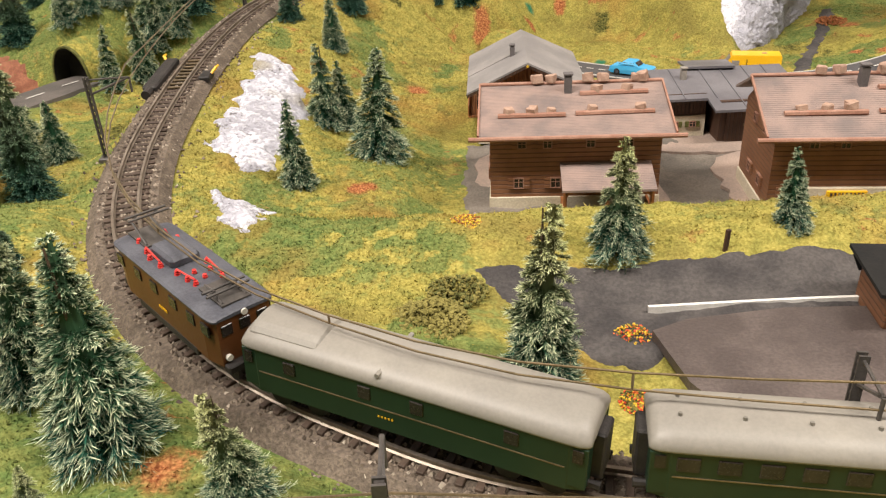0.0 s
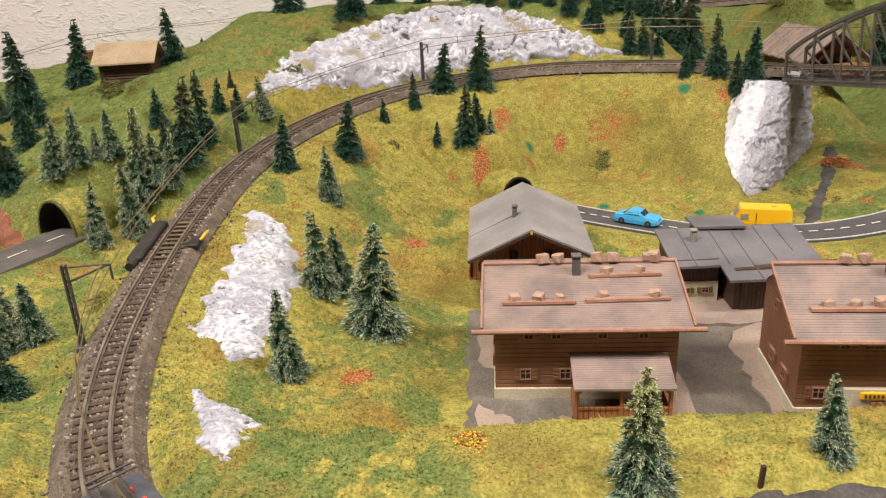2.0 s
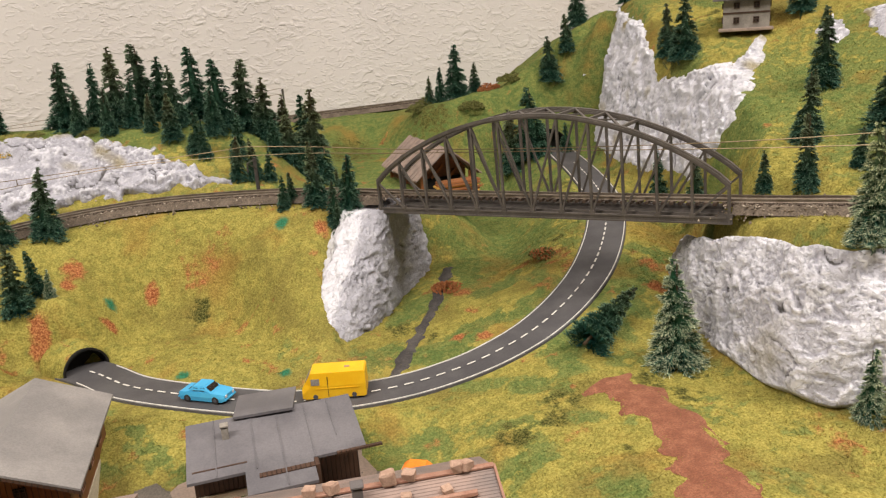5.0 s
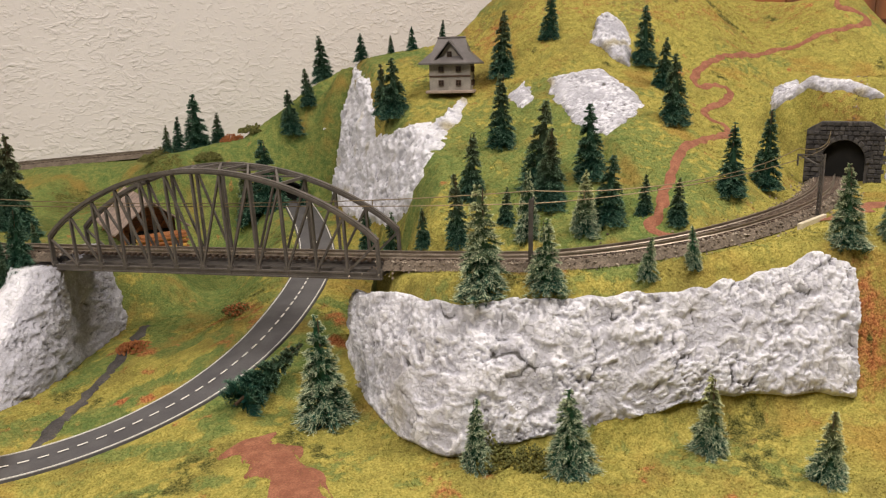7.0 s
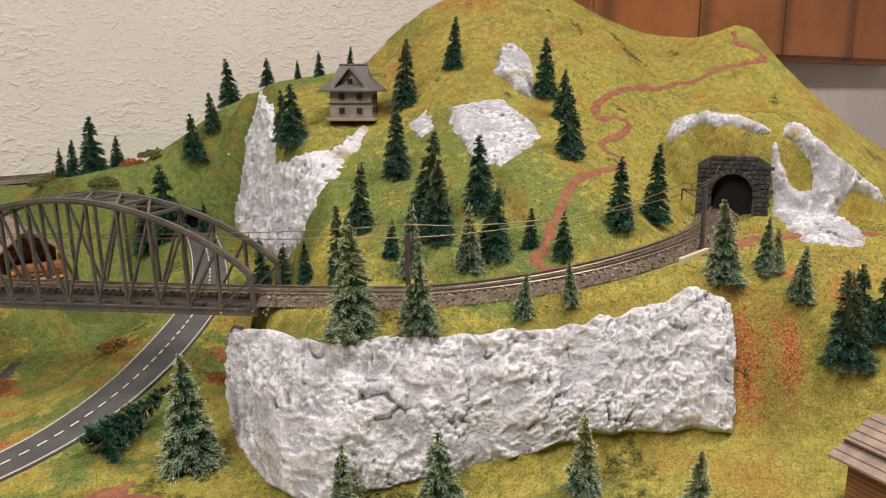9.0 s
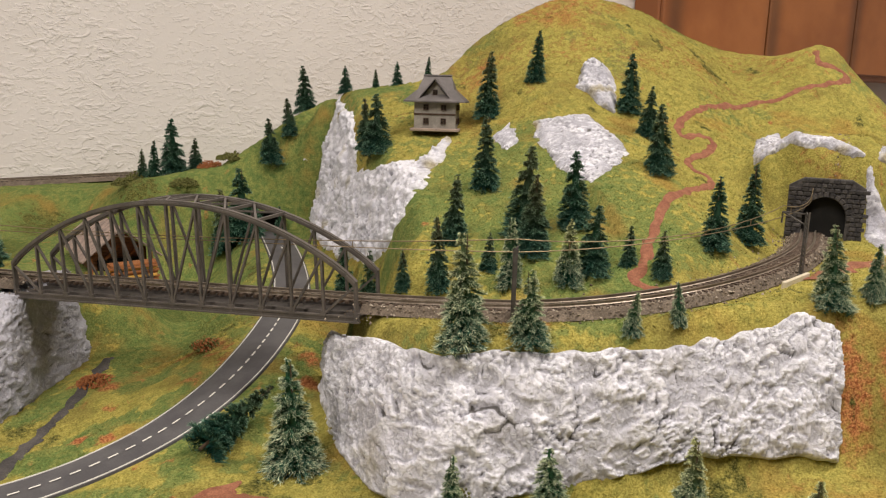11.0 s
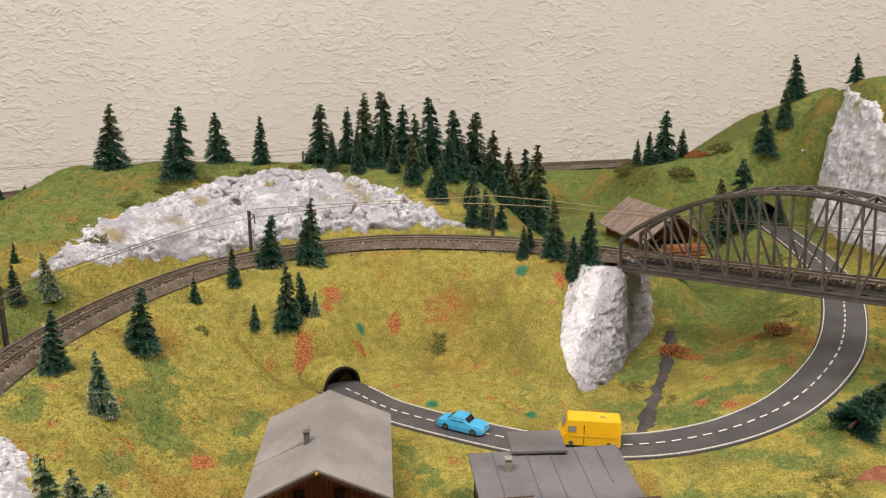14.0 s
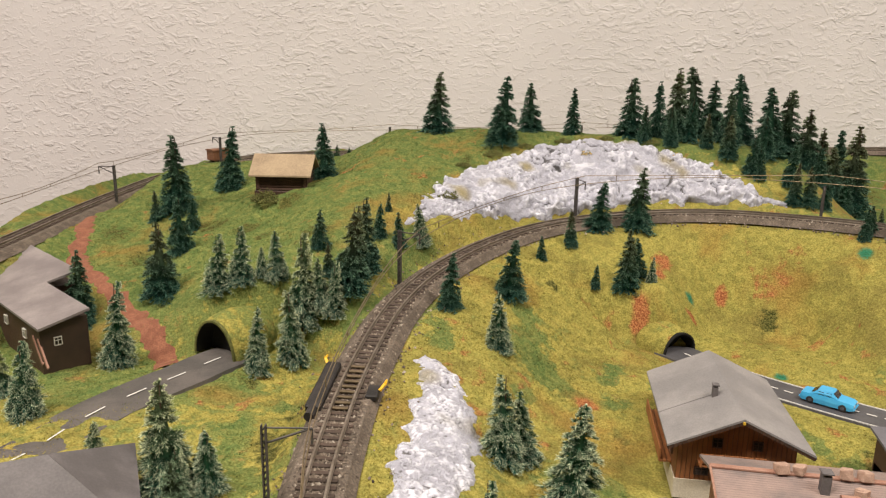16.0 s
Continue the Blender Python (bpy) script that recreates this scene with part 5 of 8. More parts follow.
def swept(bm, pts, shape):
    """One closed profile (across, up) carried along points."""
    pts = [Vector(p) for p in pts]
    rings = []
    for k, p in enumerate(pts):
        d = (pts[min(k + 1, len(pts) - 1)] - pts[max(k - 1, 0)]).normalized()
        across = d.cross(Vector((0, 0, 1))).normalized()
        up = across.cross(d)
        rings.append([bm.verts.new(p + across * a + up * b) for a, b in shape])
    for a, b in zip(rings[:-1], rings[1:]):
        for i in range(len(shape)):
            j = (i + 1) % len(shape)
            bm.faces.new((a[i], b[i], b[j], a[j]))
    bm.faces.new(rings[0])
    bm.faces.new(rings[-1][::-1])
    bmesh.ops.recalc_face_normals(bm, faces=bm.faces)


# bridge
SPAN = math.hypot(0.405 - 0.256, 0.4285 - 0.5985)


def bridge():
    yaw = math.degrees(math.atan2(0.4285 - 0.5985, 0.405 - 0.256))
    climb = math.degrees(math.atan2(0.0095, SPAN))
    top = thing("arch_bridge", "dark grey plastic tied-arch railway bridge with lattice bracing", "bridge", pose((0.405 + 0.256) / 2, (0.4285 + 0.5985) / 2, 1.0610, 0, -climb, yaw))
    L, w, rise, panels = SPAN / 2 - 0.0005, 0.0148, 0.0580, 12
    arch = lambda u: 0.0185 + (rise - 0.0185) * (1 - u * u) ** 0.88
    us = [-1 + 2 * k / 40 for k in range(41)]
    for side in (-1, 1):
        bm = bmesh.new()
        swept(bm, [(u * L, side * w, arch(u)) for u in us], [(-0.0012, -0.0015), (0.0012, -0.0015), (0.0012, -0.0006), (0.0017, -0.0006), (0.0017, 0.0006), (0.0012, 0.0006), (0.0012, 0.0015), (-0.0012, 0.0015), (-0.0012, 0.0006), (-0.0017, 0.0006), (-0.0017, -0.0006), (-0.0012, -0.0006)])
        part("arch", bm, STEEL, top)
        bm = bmesh.new()
        box(bm, 0, side * w, 0.0006, 2 * L + 0.003, 0.0022, 0.0009)
        box(bm, 0, side * w, -0.0008, 2 * L + 0.003, 0.0012, 0.0024)
        box(bm, 0, side * w, -0.0022, 2 * L + 0.003, 0.0030, 0.0008)
        part("bottom_chord", bm, STEEL, top)
        for k in range(panels + 1):
            u = -1 + 2 * k / panels
            bm = bmesh.new()
            bar(bm, (u * L, side * w, -0.002), (u * L, side * w, arch(u)), 0.0018 if 0 < k < panels else 0.0028, 0.0013)
            box(bm, u * L, side * w, 0.0018, 0.0034, 0.0020, 0.0020)
            part("hanger", bm, STEEL, top)
        for k in range(panels):
            u0, u1 = -1 + 2 * k / panels, -1 + 2 * (k + 1) / panels
            if k < panels / 2:
                u0, u1 = u1, u0
            bm = bmesh.new()
            bar(bm, (u0 * L, side * w, 0.001), (u1 * L, side * w, arch(u1) - 0.001), 0.0014, 0.0011)
            part("diagonal", bm, STEEL, top)
    for k in range(3, panels - 2):
        u = -1 + 2 * k / panels
        bm = bmesh.new()
        bar(bm, (u * L, -w, arch(u) + 0.0004), (u * L, w, arch(u) + 0.0004), 0.0016, 0.0016)
        part("cross_strut", bm, STEEL, top)
    for k in range(3, panels - 3):
        u, v = -1 + 2 * k / panels, -1 + 2 * (k + 1) / panels
        for s0 in (-1, 1):
            bm = bmesh.new()
            bar(bm, (u * L, s0 * w, arch(u) + 0.0006), (v * L, -s0 * w, arch(v) + 0.0006), 0.0012, 0.0010)
            part("wind_brace", bm, STEEL, top)
    bm = bmesh.new()
    box(bm, 0, 0, -0.0012, 2 * L, 2 * w - 0.003, 0.0016)
    part("deck", bm, STEEL, top)
    for o in (-0.0085, 0.0085):
        bm = bmesh.new()
        box(bm, 0, o, 0.0006, 2 * L, 0.0010, 0.0016)
        part("guard_rail", bm, STEEL, top)
    return top


bridge()


# catenary
def mast(x, y, height, to_x, to_y, label="grey lattice catenary mast with a wire arm"):
    z = float(level(x, y))
    yaw = math.degrees(math.atan2(to_y - y, to_x - x))
    reach = math.hypot(to_x - x, to_y - y)
    top = thing("catenary_mast", label, "mast", pose(x, y, z - 0.001, 0, 0, yaw), "catenary masts")
    bm = bmesh.new()
    for sx in (-0.0008, 0.0008):
        box(bm, sx, 0, height / 2, 0.0005, 0.0022, height)
    k = 0.002
    while k < height - 0.002:
        bar(bm, (-0.0008, 0.0, k), (0.0008, 0.0, k + 0.0022), 0.0016, 0.0005)
        k += 0.0026
    part("post", bm, DARKMETAL, top)
    bm = bmesh.new()
    box(bm, 0, 0, 0.0012, 0.006, 0.006, 0.0026, bevel=0.0004)
    part("foot", bm, DARKMETAL, top)
    bm = bmesh.new()
    rod(bm, (0, 0, height * 0.80), (reach, 0, height * 0.97), 0.0005, seg=6)
    rod(bm, (0, 0, height * 0.97), (reach, 0, height * 0.97), 0.0004, seg=6)
    part("arm", bm, DARKMETAL, top)
    bm = bmesh.new()
    rod(bm, (reach, 0, height * 0.97), (reach, 0, height * 0.80), 0.0005, seg=6)
    part("insulator", bm, DARKMETAL, top)
    return top


MAST_S = []
ARC = arc(TRACK)
for s, side in ((0.338, -0.013), (0.668, 0.018), (0.875, 0.014), (1.058, 0.014), (1.240, 0.018), (1.655, -0.012), (1.835, -0.014)):
    p, yaw, _ = along(TRACK, s)
    nx, ny = -math.sin(radians(yaw)), math.cos(radians(yaw))
    mast(p[0] + nx * side, p[1] + ny * side, 0.0385, p[0], p[1])
    MAST_S.append(s)


def wires(line, spans, lift, name, label):
    """Contact and carrying wire with droppers, following the track from mast to mast."""
    top = thing(name, label, "catenary wire")
    for s0, s1 in zip(spans[:-1], spans[1:]):
        steps = 14
        lows, highs = [], []
        for k in range(steps + 1):
            t = k / steps
            p, _, _ = along(line, s0 + (s1 - s0) * t)
            lows.append(Vector((p[0], p[1], p[2] + lift)))
            highs.append(Vector((p[0], p[1], p[2] + lift + 0.0018 + 0.0048 * (2 * t - 1) ** 2)))
        for name, pts in (("contact_wire", lows), ("carrying_wire", highs)):
            bm = bmesh.new()
            swept(bm, pts, [(0.00027 * math.cos(math.tau * k / 5), 0.00027 * math.sin(math.tau * k / 5)) for k in range(5)])
            part(name, bm, WIRE, top)
        for k in range(2, steps, 3):
            bm = bmesh.new()
            rod(bm, lows[k], highs[k], 0.0003, seg=4)
            part("dropper", bm, WIRE, top)
    return top


wires(TRACK, [0.10] + MAST_S + [1.93], 0.0300, "overhead_wire", "thin brass overhead wire with droppers above the track")
FRONT = spline([(-0.30, 0.10, 0.99), (-0.15, 0.094, 0.99), (-0.011, 0.091, 0.99), (0.12, 0.086, 0.99), (0.30, 0.07, 0.99)])
wires(FRONT, [0.0, arc(FRONT)[28], arc(FRONT)[-1]], 0.0300, "overhead_wire", "thin brass overhead wire of the front siding")
mast(-0.0105, 0.080, 0.0385, -0.011, 0.091)
up_wire = [0.10, 0.30, 0.50, 0.72, 0.95, 1.17]
wires(UPPER, up_wire, 0.0290, "overhead_wire", "thin overhead wire of the upper line")
for s in up_wire[1:]:
    p, yaw, _ = along(UPPER, s)
    nx, ny = -math.sin(radians(yaw)), math.cos(radians(yaw))
    mast(p[0] - nx * 0.014, p[1] - ny * 0.014, 0.0385, p[0], p[1])


# trains
def bogie(parent, x, wheels=2):
    bm = bmesh.new()
    box(bm, x, 0, 0.0042, 0.0150, 0.0100, 0.0026, bevel=0.0005)
    for sy in (-0.0052, 0.0052):
        box(bm, x, sy, 0.0040, 0.0165, 0.0010, 0.0030, bevel=0.0003)
    ob = part("bogie", bm, UNDER, parent)
    for k in range(wheels):
        wx = x + (k - (wheels - 1) / 2) * 0.0105
        bm = bmesh.new()
        for sy in (-0.0046, 0.0046):
            rod(bm, (wx, sy - 0.0006, 0.0033), (wx, sy + 0.0006, 0.0033), 0.0033, seg=18)
        rod(bm, (wx, -0.0046, 0.0033), (wx, 0.0046, 0.0033), 0.0006, seg=6)
        part("wheelset", bm, UNDER, ob)


def shell(bm, length, half, low, high, rise, ends=0.0, seg=10):
    """A vehicle body or roof: a rounded cross-section swept along x."""
    ring = [(-half, low), (half, low), (half, high)]
    ring += [(half * math.cos(math.pi * k / seg), high + rise * math.sin(math.pi * k / seg)) for k in range(1, seg)] if rise else []
    ring += [(-half, high)]
    steps = ((0.0, 0.86, 0.45), (0.12, 0.93, 0.72), (0.4, 0.98, 0.92), (1.0, 1.0, 1.0)) if ends and rise else ((0.0, 0.86, 1.0), (1.0, 1.0, 1.0)) if ends else ((0.0, 1.0, 1.0),)
    half_rows = [(-length / 2 + ends * u, f, g) for u, f, g in steps]
    rows = []
    for x, f, g in half_rows + [(-x, f, g) for x, f, g in reversed(half_rows)]:
        rows.append([bm.verts.new((x, y * f, z if not rise or z <= high else high + (z - high) * g)) for y, z in ring])
    for a, b in zip(rows[:-1], rows[1:]):
        for k in range(len(ring)):
            j = (k + 1) % len(ring)
            bm.faces.new((a[k], b[k], b[j], a[j]))
    bm.faces.new(rows[0])
    bm.faces.new(rows[-1][::-1])
    bmesh.ops.recalc_face_normals(bm, faces=bm.faces)


def coach(s, length, dark, van):
    a, b = along(TRACK, s - length * 0.34)[0], along(TRACK, s + length * 0.34)[0]
    mid = (a + b) / 2
    yaw = math.degrees(math.atan2(b[1] - a[1], b[0] - a[0]))
    climb = math.degrees(math.asin((b[2] - a[2]) / np.linalg.norm(b - a)))
    top = thing("railway_coach", "dark green luggage van with a grey roof standing on the track" if van else "dark green passenger coach with a grey roof standing on the track", "railway coach",
                pose(mid[0], mid[1], mid[2] + 0.0040, 0, -climb, yaw), "train")
    bm = bmesh.new()
    shell(bm, length - 0.003, 0.0088, 0.0062, 0.0190, 0, 0.004)
    part("body", bm, COACHGREEN, top)
    bm = bmesh.new()
    shell(bm, length - 0.002, 0.0092, 0.0186, 0.0190, 0.0046, 0.005, 20)
    part("roof", bm, COACHROOFDARK if dark else COACHROOF, top, smooth=True)
    bm = bmesh.new()
    box(bm, 0, 0, 0.0055, length * 0.36, 0.0105, 0.0030, bevel=0.0005)
    part("underframe", bm, UNDER, top)
    for sy in (-1, 1):
        bm = bmesh.new()
        box(bm, 0, sy * 0.0088, 0.0122, length - 0.012, 0.0003, 0.0003)
        part("waist_line", bm, WIRE, top)
        places = (-0.30, -0.05, 0.10, 0.33) if van else [-0.40 + 0.8 * k / 9 for k in range(10)]
        for u in places:
            bm = bmesh.new()
            box(bm, u * length, sy * 0.0088, 0.0156, 0.0046 if not van else 0.0034, 0.0006, 0.0036, bevel=0.0002)
            w = part("window", bm, GLASSDARK, top)
        for u in (-0.462, 0.462):
            bm = bmesh.new()
            box(bm, u * length, sy * 0.0084, 0.0128, 0.0042, 0.0006, 0.0110, bevel=0.0002)
            d = part("door", bm, COACHGREEN, top)
            bm = bmesh.new()
            box(bm, u * length, sy * 0.0088, 0.0160, 0.0022, 0.0005, 0.0032)
            part("pane", bm, GLASSDARK, d)
        bm = bmesh.new()
        for k in range(5):
            box(bm, (0.02 + 0.010 * k) * length, sy * 0.00893, 0.0100, 0.0004, 0.0001, 0.0005)
        part("lettering", bm, YELLOW, top, "yellow bars of small lettering")
    if van:
        bm = bmesh.new()
        rod(bm, (-0.30 * length, -0.0089, 0.0215), (-0.30 * length, 0.0089, 0.0215), 0.0006, seg=6)
        shell(bm, 0.020, 0.0072, 0.0205, 0.0212, 0.0034, 0.002, 10)
        bmesh.ops.translate(bm, verts=bm.verts, vec=(0.36 * length, 0, 0))
        part("lookout", bm, COACHROOF, top)
    else:
        for k in range(7):
            for sy in (-0.003, 0.003):
                bm = bmesh.new()
                rod(bm, ((-0.42 + 0.14 * k) * length, sy, 0.0222), ((-0.42 + 0.14 * k) * length, sy, 0.0240), 0.0006, 0.0004, seg=6)
                part("vent", bm, COACHROOFDARK, top)
    for ex in (-1, 1):
        bm = bmesh.new()
        box(bm, ex * (length / 2 - 0.0005), 0, 0.0125, 0.003, 0.0070, 0.0125, bevel=0.0005)
        part("gangway", bm, UNDER, top)
        bogie(top, ex * length * 0.34)
        for sy in (-0.005, 0.005):
            bm = bmesh.new()
            rod(bm, (ex * (length / 2 - 0.002), sy, 0.0062), (ex * (length / 2 + 0.0012), sy, 0.0062), 0.0008, 0.0011, seg=8)
            part("buffer", bm, UNDER, top)
    return top


def pantograph(parent, x, raised):
    bm = bmesh.new()
    h = 0.0074 if raised else 0.0016
    for sy in (-0.0035, 0.0035):
        rod(bm, (x - 0.005, sy, 0.0222), (x + 0.005, sy * 0.8, 0.0222 + h * 0.5), 0.00035, seg=5)
        rod(bm, (x + 0.005, sy * 0.8, 0.0222 + h * 0.5), (x - 0.001, sy * 0.9, 0.0222 + h), 0.0003, seg=5)
    for dx in (-0.0012, 0.0012):
        rod(bm, (x - 0.001 + dx, -0.0062, 0.0222 + h), (x - 0.001 + dx, 0.0062, 0.0222 + h), 0.00042, seg=6)
    box(bm, x, 0, 0.0219, 0.012, 0.0085, 0.0005)
    part("pantograph", bm, DARKMETAL, parent)


def locomotive(s, length):
    a, b = along(TRACK, s - length * 0.3)[0], along(TRACK, s + length * 0.3)[0]
    mid = (a + b) / 2
    yaw = math.degrees(math.atan2(b[1] - a[1], b[0] - a[0]))
    climb = math.degrees(math.asin((b[2] - a[2]) / np.linalg.norm(b - a)))
    top = thing("electric_locomotive", "brown electric locomotive with red roof insulators on the track", "locomotive", pose(mid[0], mid[1], mid[2] + 0.0040, 0, -climb, yaw), "train")
    bm = bmesh.new()
    shell(bm, length - 0.004, 0.0090, 0.0060, 0.0200, 0, 0.0055)
    part("body", bm, LOCOBROWN, top)
    bm = bmesh.new()
    shell(bm, length - 0.003, 0.0094, 0.0200, 0.0205, 0.0012, 0.0055, 8)
    part("roof", bm, LOCOROOF, top)
    bm = bmesh.new()
    box(bm, 0.0065, 0, 0.0228, 0.013, 0.0088, 0.0034, bevel=0.0009)
    part("roof_box", bm, LOCOROOF, top)
    for x, y in ((-0.003, 0.0045), (-0.003, -0.0045), (-0.006, 0.001), (-0.0075, -0.003), (-0.008, 0.004), (-0.010, 0.0), (-0.0115, 0.0035), (-0.013, -0.0035), (0.004, 0.0058), (0.010, 0.0060), (0.014, 0.0050), (0.015, -0.0050), (0.021, 0.0040), (0.021, -0.0040)):
        bm = bmesh.new()
        for k in range(3):
            rod(bm, (x, y, 0.0212 + 0.0006 * k), (x, y, 0.0216 + 0.0006 * k), 0.0009 - 0.00015 * k, seg=8)
        part("insulator", bm, RED, top, "red insulator")
    for a, b in (((-0.003, 0.0045), (-0.0115, 0.0035)), ((-0.003, -0.0045), (-0.013, -0.0035)), ((0.004, 0.0058), (0.014, 0.0050))):
        bm = bmesh.new()
        rod(bm, (*a, 0.0232), (*b, 0.0232), 0.0003, seg=5)
        part("roof_line", bm, RED, top, "red roof line")
    pantograph(top, -length * 0.33, False)
    pantograph(top, length * 0.36, True)
    for sy in (-1, 1):
        for u in (-0.40, -0.28, -0.12, 0.06, 0.22, 0.40):
            bm = bmesh.new()
            box(bm, u * length, sy * 0.0090, 0.0165, 0.0040, 0.0007, 0.0036, bevel=0.0002)
            part("window", bm, GLASSDARK, top)
        bm = bmesh.new()
        box(bm, 0, sy * 0.0085, 0.0052, length * 0.56, 0.0012, 0.0028, bevel=0.0003)
        part("side_sill", bm, UNDER, top)
        bm = bmesh.new()
        for k in range(4):
            box(bm, (-0.03 + 0.02 * k) * length, sy * 0.00925, 0.0110, 0.0008, 0.0002, 0.0009)
        part("lettering", bm, YELLOW, top, "yellow bars of small lettering")
    for ex in (-1, 1):
        for y in (-0.0052, 0.0, 0.0052):
            bm = bmesh.new()
            box(bm, ex * (length / 2 - 0.0020), y, 0.0166, 0.0007, 0.0032, 0.0034, bevel=0.0002)
            part("front_window", bm, GLASSDARK, top)
        for y, z in ((-0.006, 0.0085), (0.006, 0.0085), (0, 0.0202)):
            bm = bmesh.new()
            rod(bm, (ex * (length / 2 - 0.0025), y, z), (ex * (length / 2 - 0.0010), y, z), 0.0009, seg=10)
            part("headlamp", bm, WHITE, top)
        bm = bmesh.new()
        box(bm, ex * (length / 2 - 0.0010), 0, 0.0055, 0.0030, 0.0150, 0.0026, bevel=0.0004)
        part("buffer_beam", bm, UNDER, top)
        bogie(top, ex * length * 0.28, 3)
    return top


locomotive(0.5140, 0.061)
coach(0.4350, 0.089, False, True)
coach(0.3385, 0.089, False, False)
coach(0.2420, 0.089, True, False)


# switch machine with yellow levers, beside the curve
def uncoupler():
    p, yaw, climb = along(TRACK, 0.745)
    top = thing("track_switch_box", "black track switch box with small yellow levers", "switch box", pose(p[0], p[1], p[2], 0, -climb, yaw))
    bm = bmesh.new()
    box(bm, 0.0, 0.0125, 0.0022, 0.040, 0.0075, 0.0044, bevel=0.0008)
    part("housing", bm, UNDER, top)
    bm = bmesh.new()
    rod(bm, (-0.026, 0.0125, 0.0022), (-0.019, 0.0125, 0.0022), 0.0024, seg=10)
    part("coil", bm, UNDER, top)
    for x, y in ((0.018, 0.0150), (-0.002, -0.0150)):
        bm = bmesh.new()
        rod(bm, (x, y, 0.0030), (x + 0.003, y * 1.15, 0.0052), 0.0008, seg=6)
        rod(bm, (x + 0.003, y * 1.15, 0.0052), (x + 0.007, y * 1.15, 0.0046), 0.0008, 0.0005, seg=6)
        part("lever", bm, YELLOW, top, "yellow lever")
    bm = bmesh.new()
    box(bm, -0.002, -0.0120, 0.0015, 0.010, 0.006, 0.003, bevel=0.0005)
    part("foot", bm, UNDER, top)
    for k in range(9):
        bm = bmesh.new()
        box(bm, -0.018 + 0.0046 * k, 0, 0.0026, 0.0016, 0.0072, 0.0006)
        part("tie_strip", bm, WIRE, top, "yellowish tie strip")


uncoupler()

# ---- buildings ----
def roof_plate(bm, a, b, c, d, thick):
    """A roof slope through four corners, with thickness downwards."""
    top = [bm.verts.new(v) for v in (a, b, c, d)]
    low = [bm.verts.new(Vector(v) - Vector((0, 0, thick))) for v in (a, b, c, d)]
    bm.faces.new(top)
    bm.faces.new(low[::-1])
    for i in range(4):
        j = (i + 1) % 4
        bm.faces.new((top[i], low[i], low[j], top[j]))
    bmesh.ops.recalc_face_normals(bm, faces=bm.faces)


def gable_body(bm, x0, x1, y0, y1, low, eave, ridge_y, ridge):
    """Walls with gables at both x ends, ridge along x."""
    ring = [(y0, low), (y1, low), (y1, eave), (ridge_y, ridge), (y0, eave)]
    a = [bm.verts.new((x0, y, z)) for y, z in ring]
    b = [bm.verts.new((x1, y, z)) for y, z in ring]
    bm.faces.new(a)
    bm.faces.new(b[::-1])
    for i in range(5):
        j = (i + 1) % 5
        bm.faces.new((a[i], b[i], b[j], a[j]))
    bmesh.ops.recalc_face_normals(bm, faces=bm.faces)


def window(parent, x, y, z, w, h, face="y", shutters=True, frame_mat=None, shutter_mat=None):
    """A casement proud of its wall, with panes, and shutters beside it."""
    flip = lambda dx, dy, dz, sx, sy, sz: (x + dx, y + dy, z + dz, sx, sy, sz) if face == "y" else (x + dy, y + dx, z + dz, sy, sx, sz)
    bm = bmesh.new()
    ring = []
    for sx, sz in ((-1, -1), (1, -1), (1, 1), (-1, 1)):
        for grow in (0.545, 0.45):
            for dy in (-0.0006, 0.0006):
                c = flip(sx * w * grow, dy, sz * h * grow, 0, 0, 0)
                ring.append(bm.verts.new(c[:3]))
    for k in range(4):
        a, b = ring[4 * k:4 * k + 4], ring[4 * ((k + 1) % 4):4 * ((k + 1) % 4) + 4]
        for p, q in ((0, 1), (1, 3), (3, 2), (2, 0)):
            bm.faces.new((a[p], a[q], b[q], b[p]))
    bmesh.ops.recalc_face_normals(bm, faces=bm.faces)
    f = part("window", bm, frame_mat or POLEWOOD, parent)
    for args in ((0, 0, 0, w * 0.07, 0.0010, h), (0, 0, h * 0.12, w, 0.0008, h * 0.06)):
        bm = bmesh.new()
        box(bm, *flip(*args))
        part("glazing_bar", bm, frame_mat or POLEWOOD, f)
    bm = bmesh.new()
    box(bm, *flip(0, 0, 0, w, 0.0006, h))
    part("pane", bm, GLASSDARK, f)
    if shutters:
        for dx in (-w * 0.86, w * 0.86):
            bm = bmesh.new()
            box(bm, *flip(dx, -0.0001, 0, w * 0.56, 0.0009, h * 1.05))
            for k in (-0.3, 0, 0.3):
                box(bm, *flip(dx, -0.0002, k * h, w * 0.46, 0.0009, h * 0.10))
            part("shutter", bm, shutter_mat or LOGS, parent)


def stone_on(parent, x, y, z, size, seed):
    rnd = random.Random(seed)
    bm = bmesh.new()
    bmesh.ops.create_cube(bm, size=1.7 * size, matrix=pose(0, 0, 0, rnd.uniform(-12, 12), rnd.uniform(-12, 12), rnd.uniform(0, 90)))
    bmesh.ops.bevel(bm, geom=list(bm.edges), offset=size * 0.22, segments=1, affect="EDGES")
    for v in bm.verts:
        v.co = Vector((v.co.x * 1.1, v.co.y * 0.9, v.co.z)) * rnd.uniform(0.82, 1.12)
    bmesh.ops.translate(bm, verts=bm.verts, vec=(x, y, z + size * 0.65))
    part("roof_stone", bm, STONE, parent)


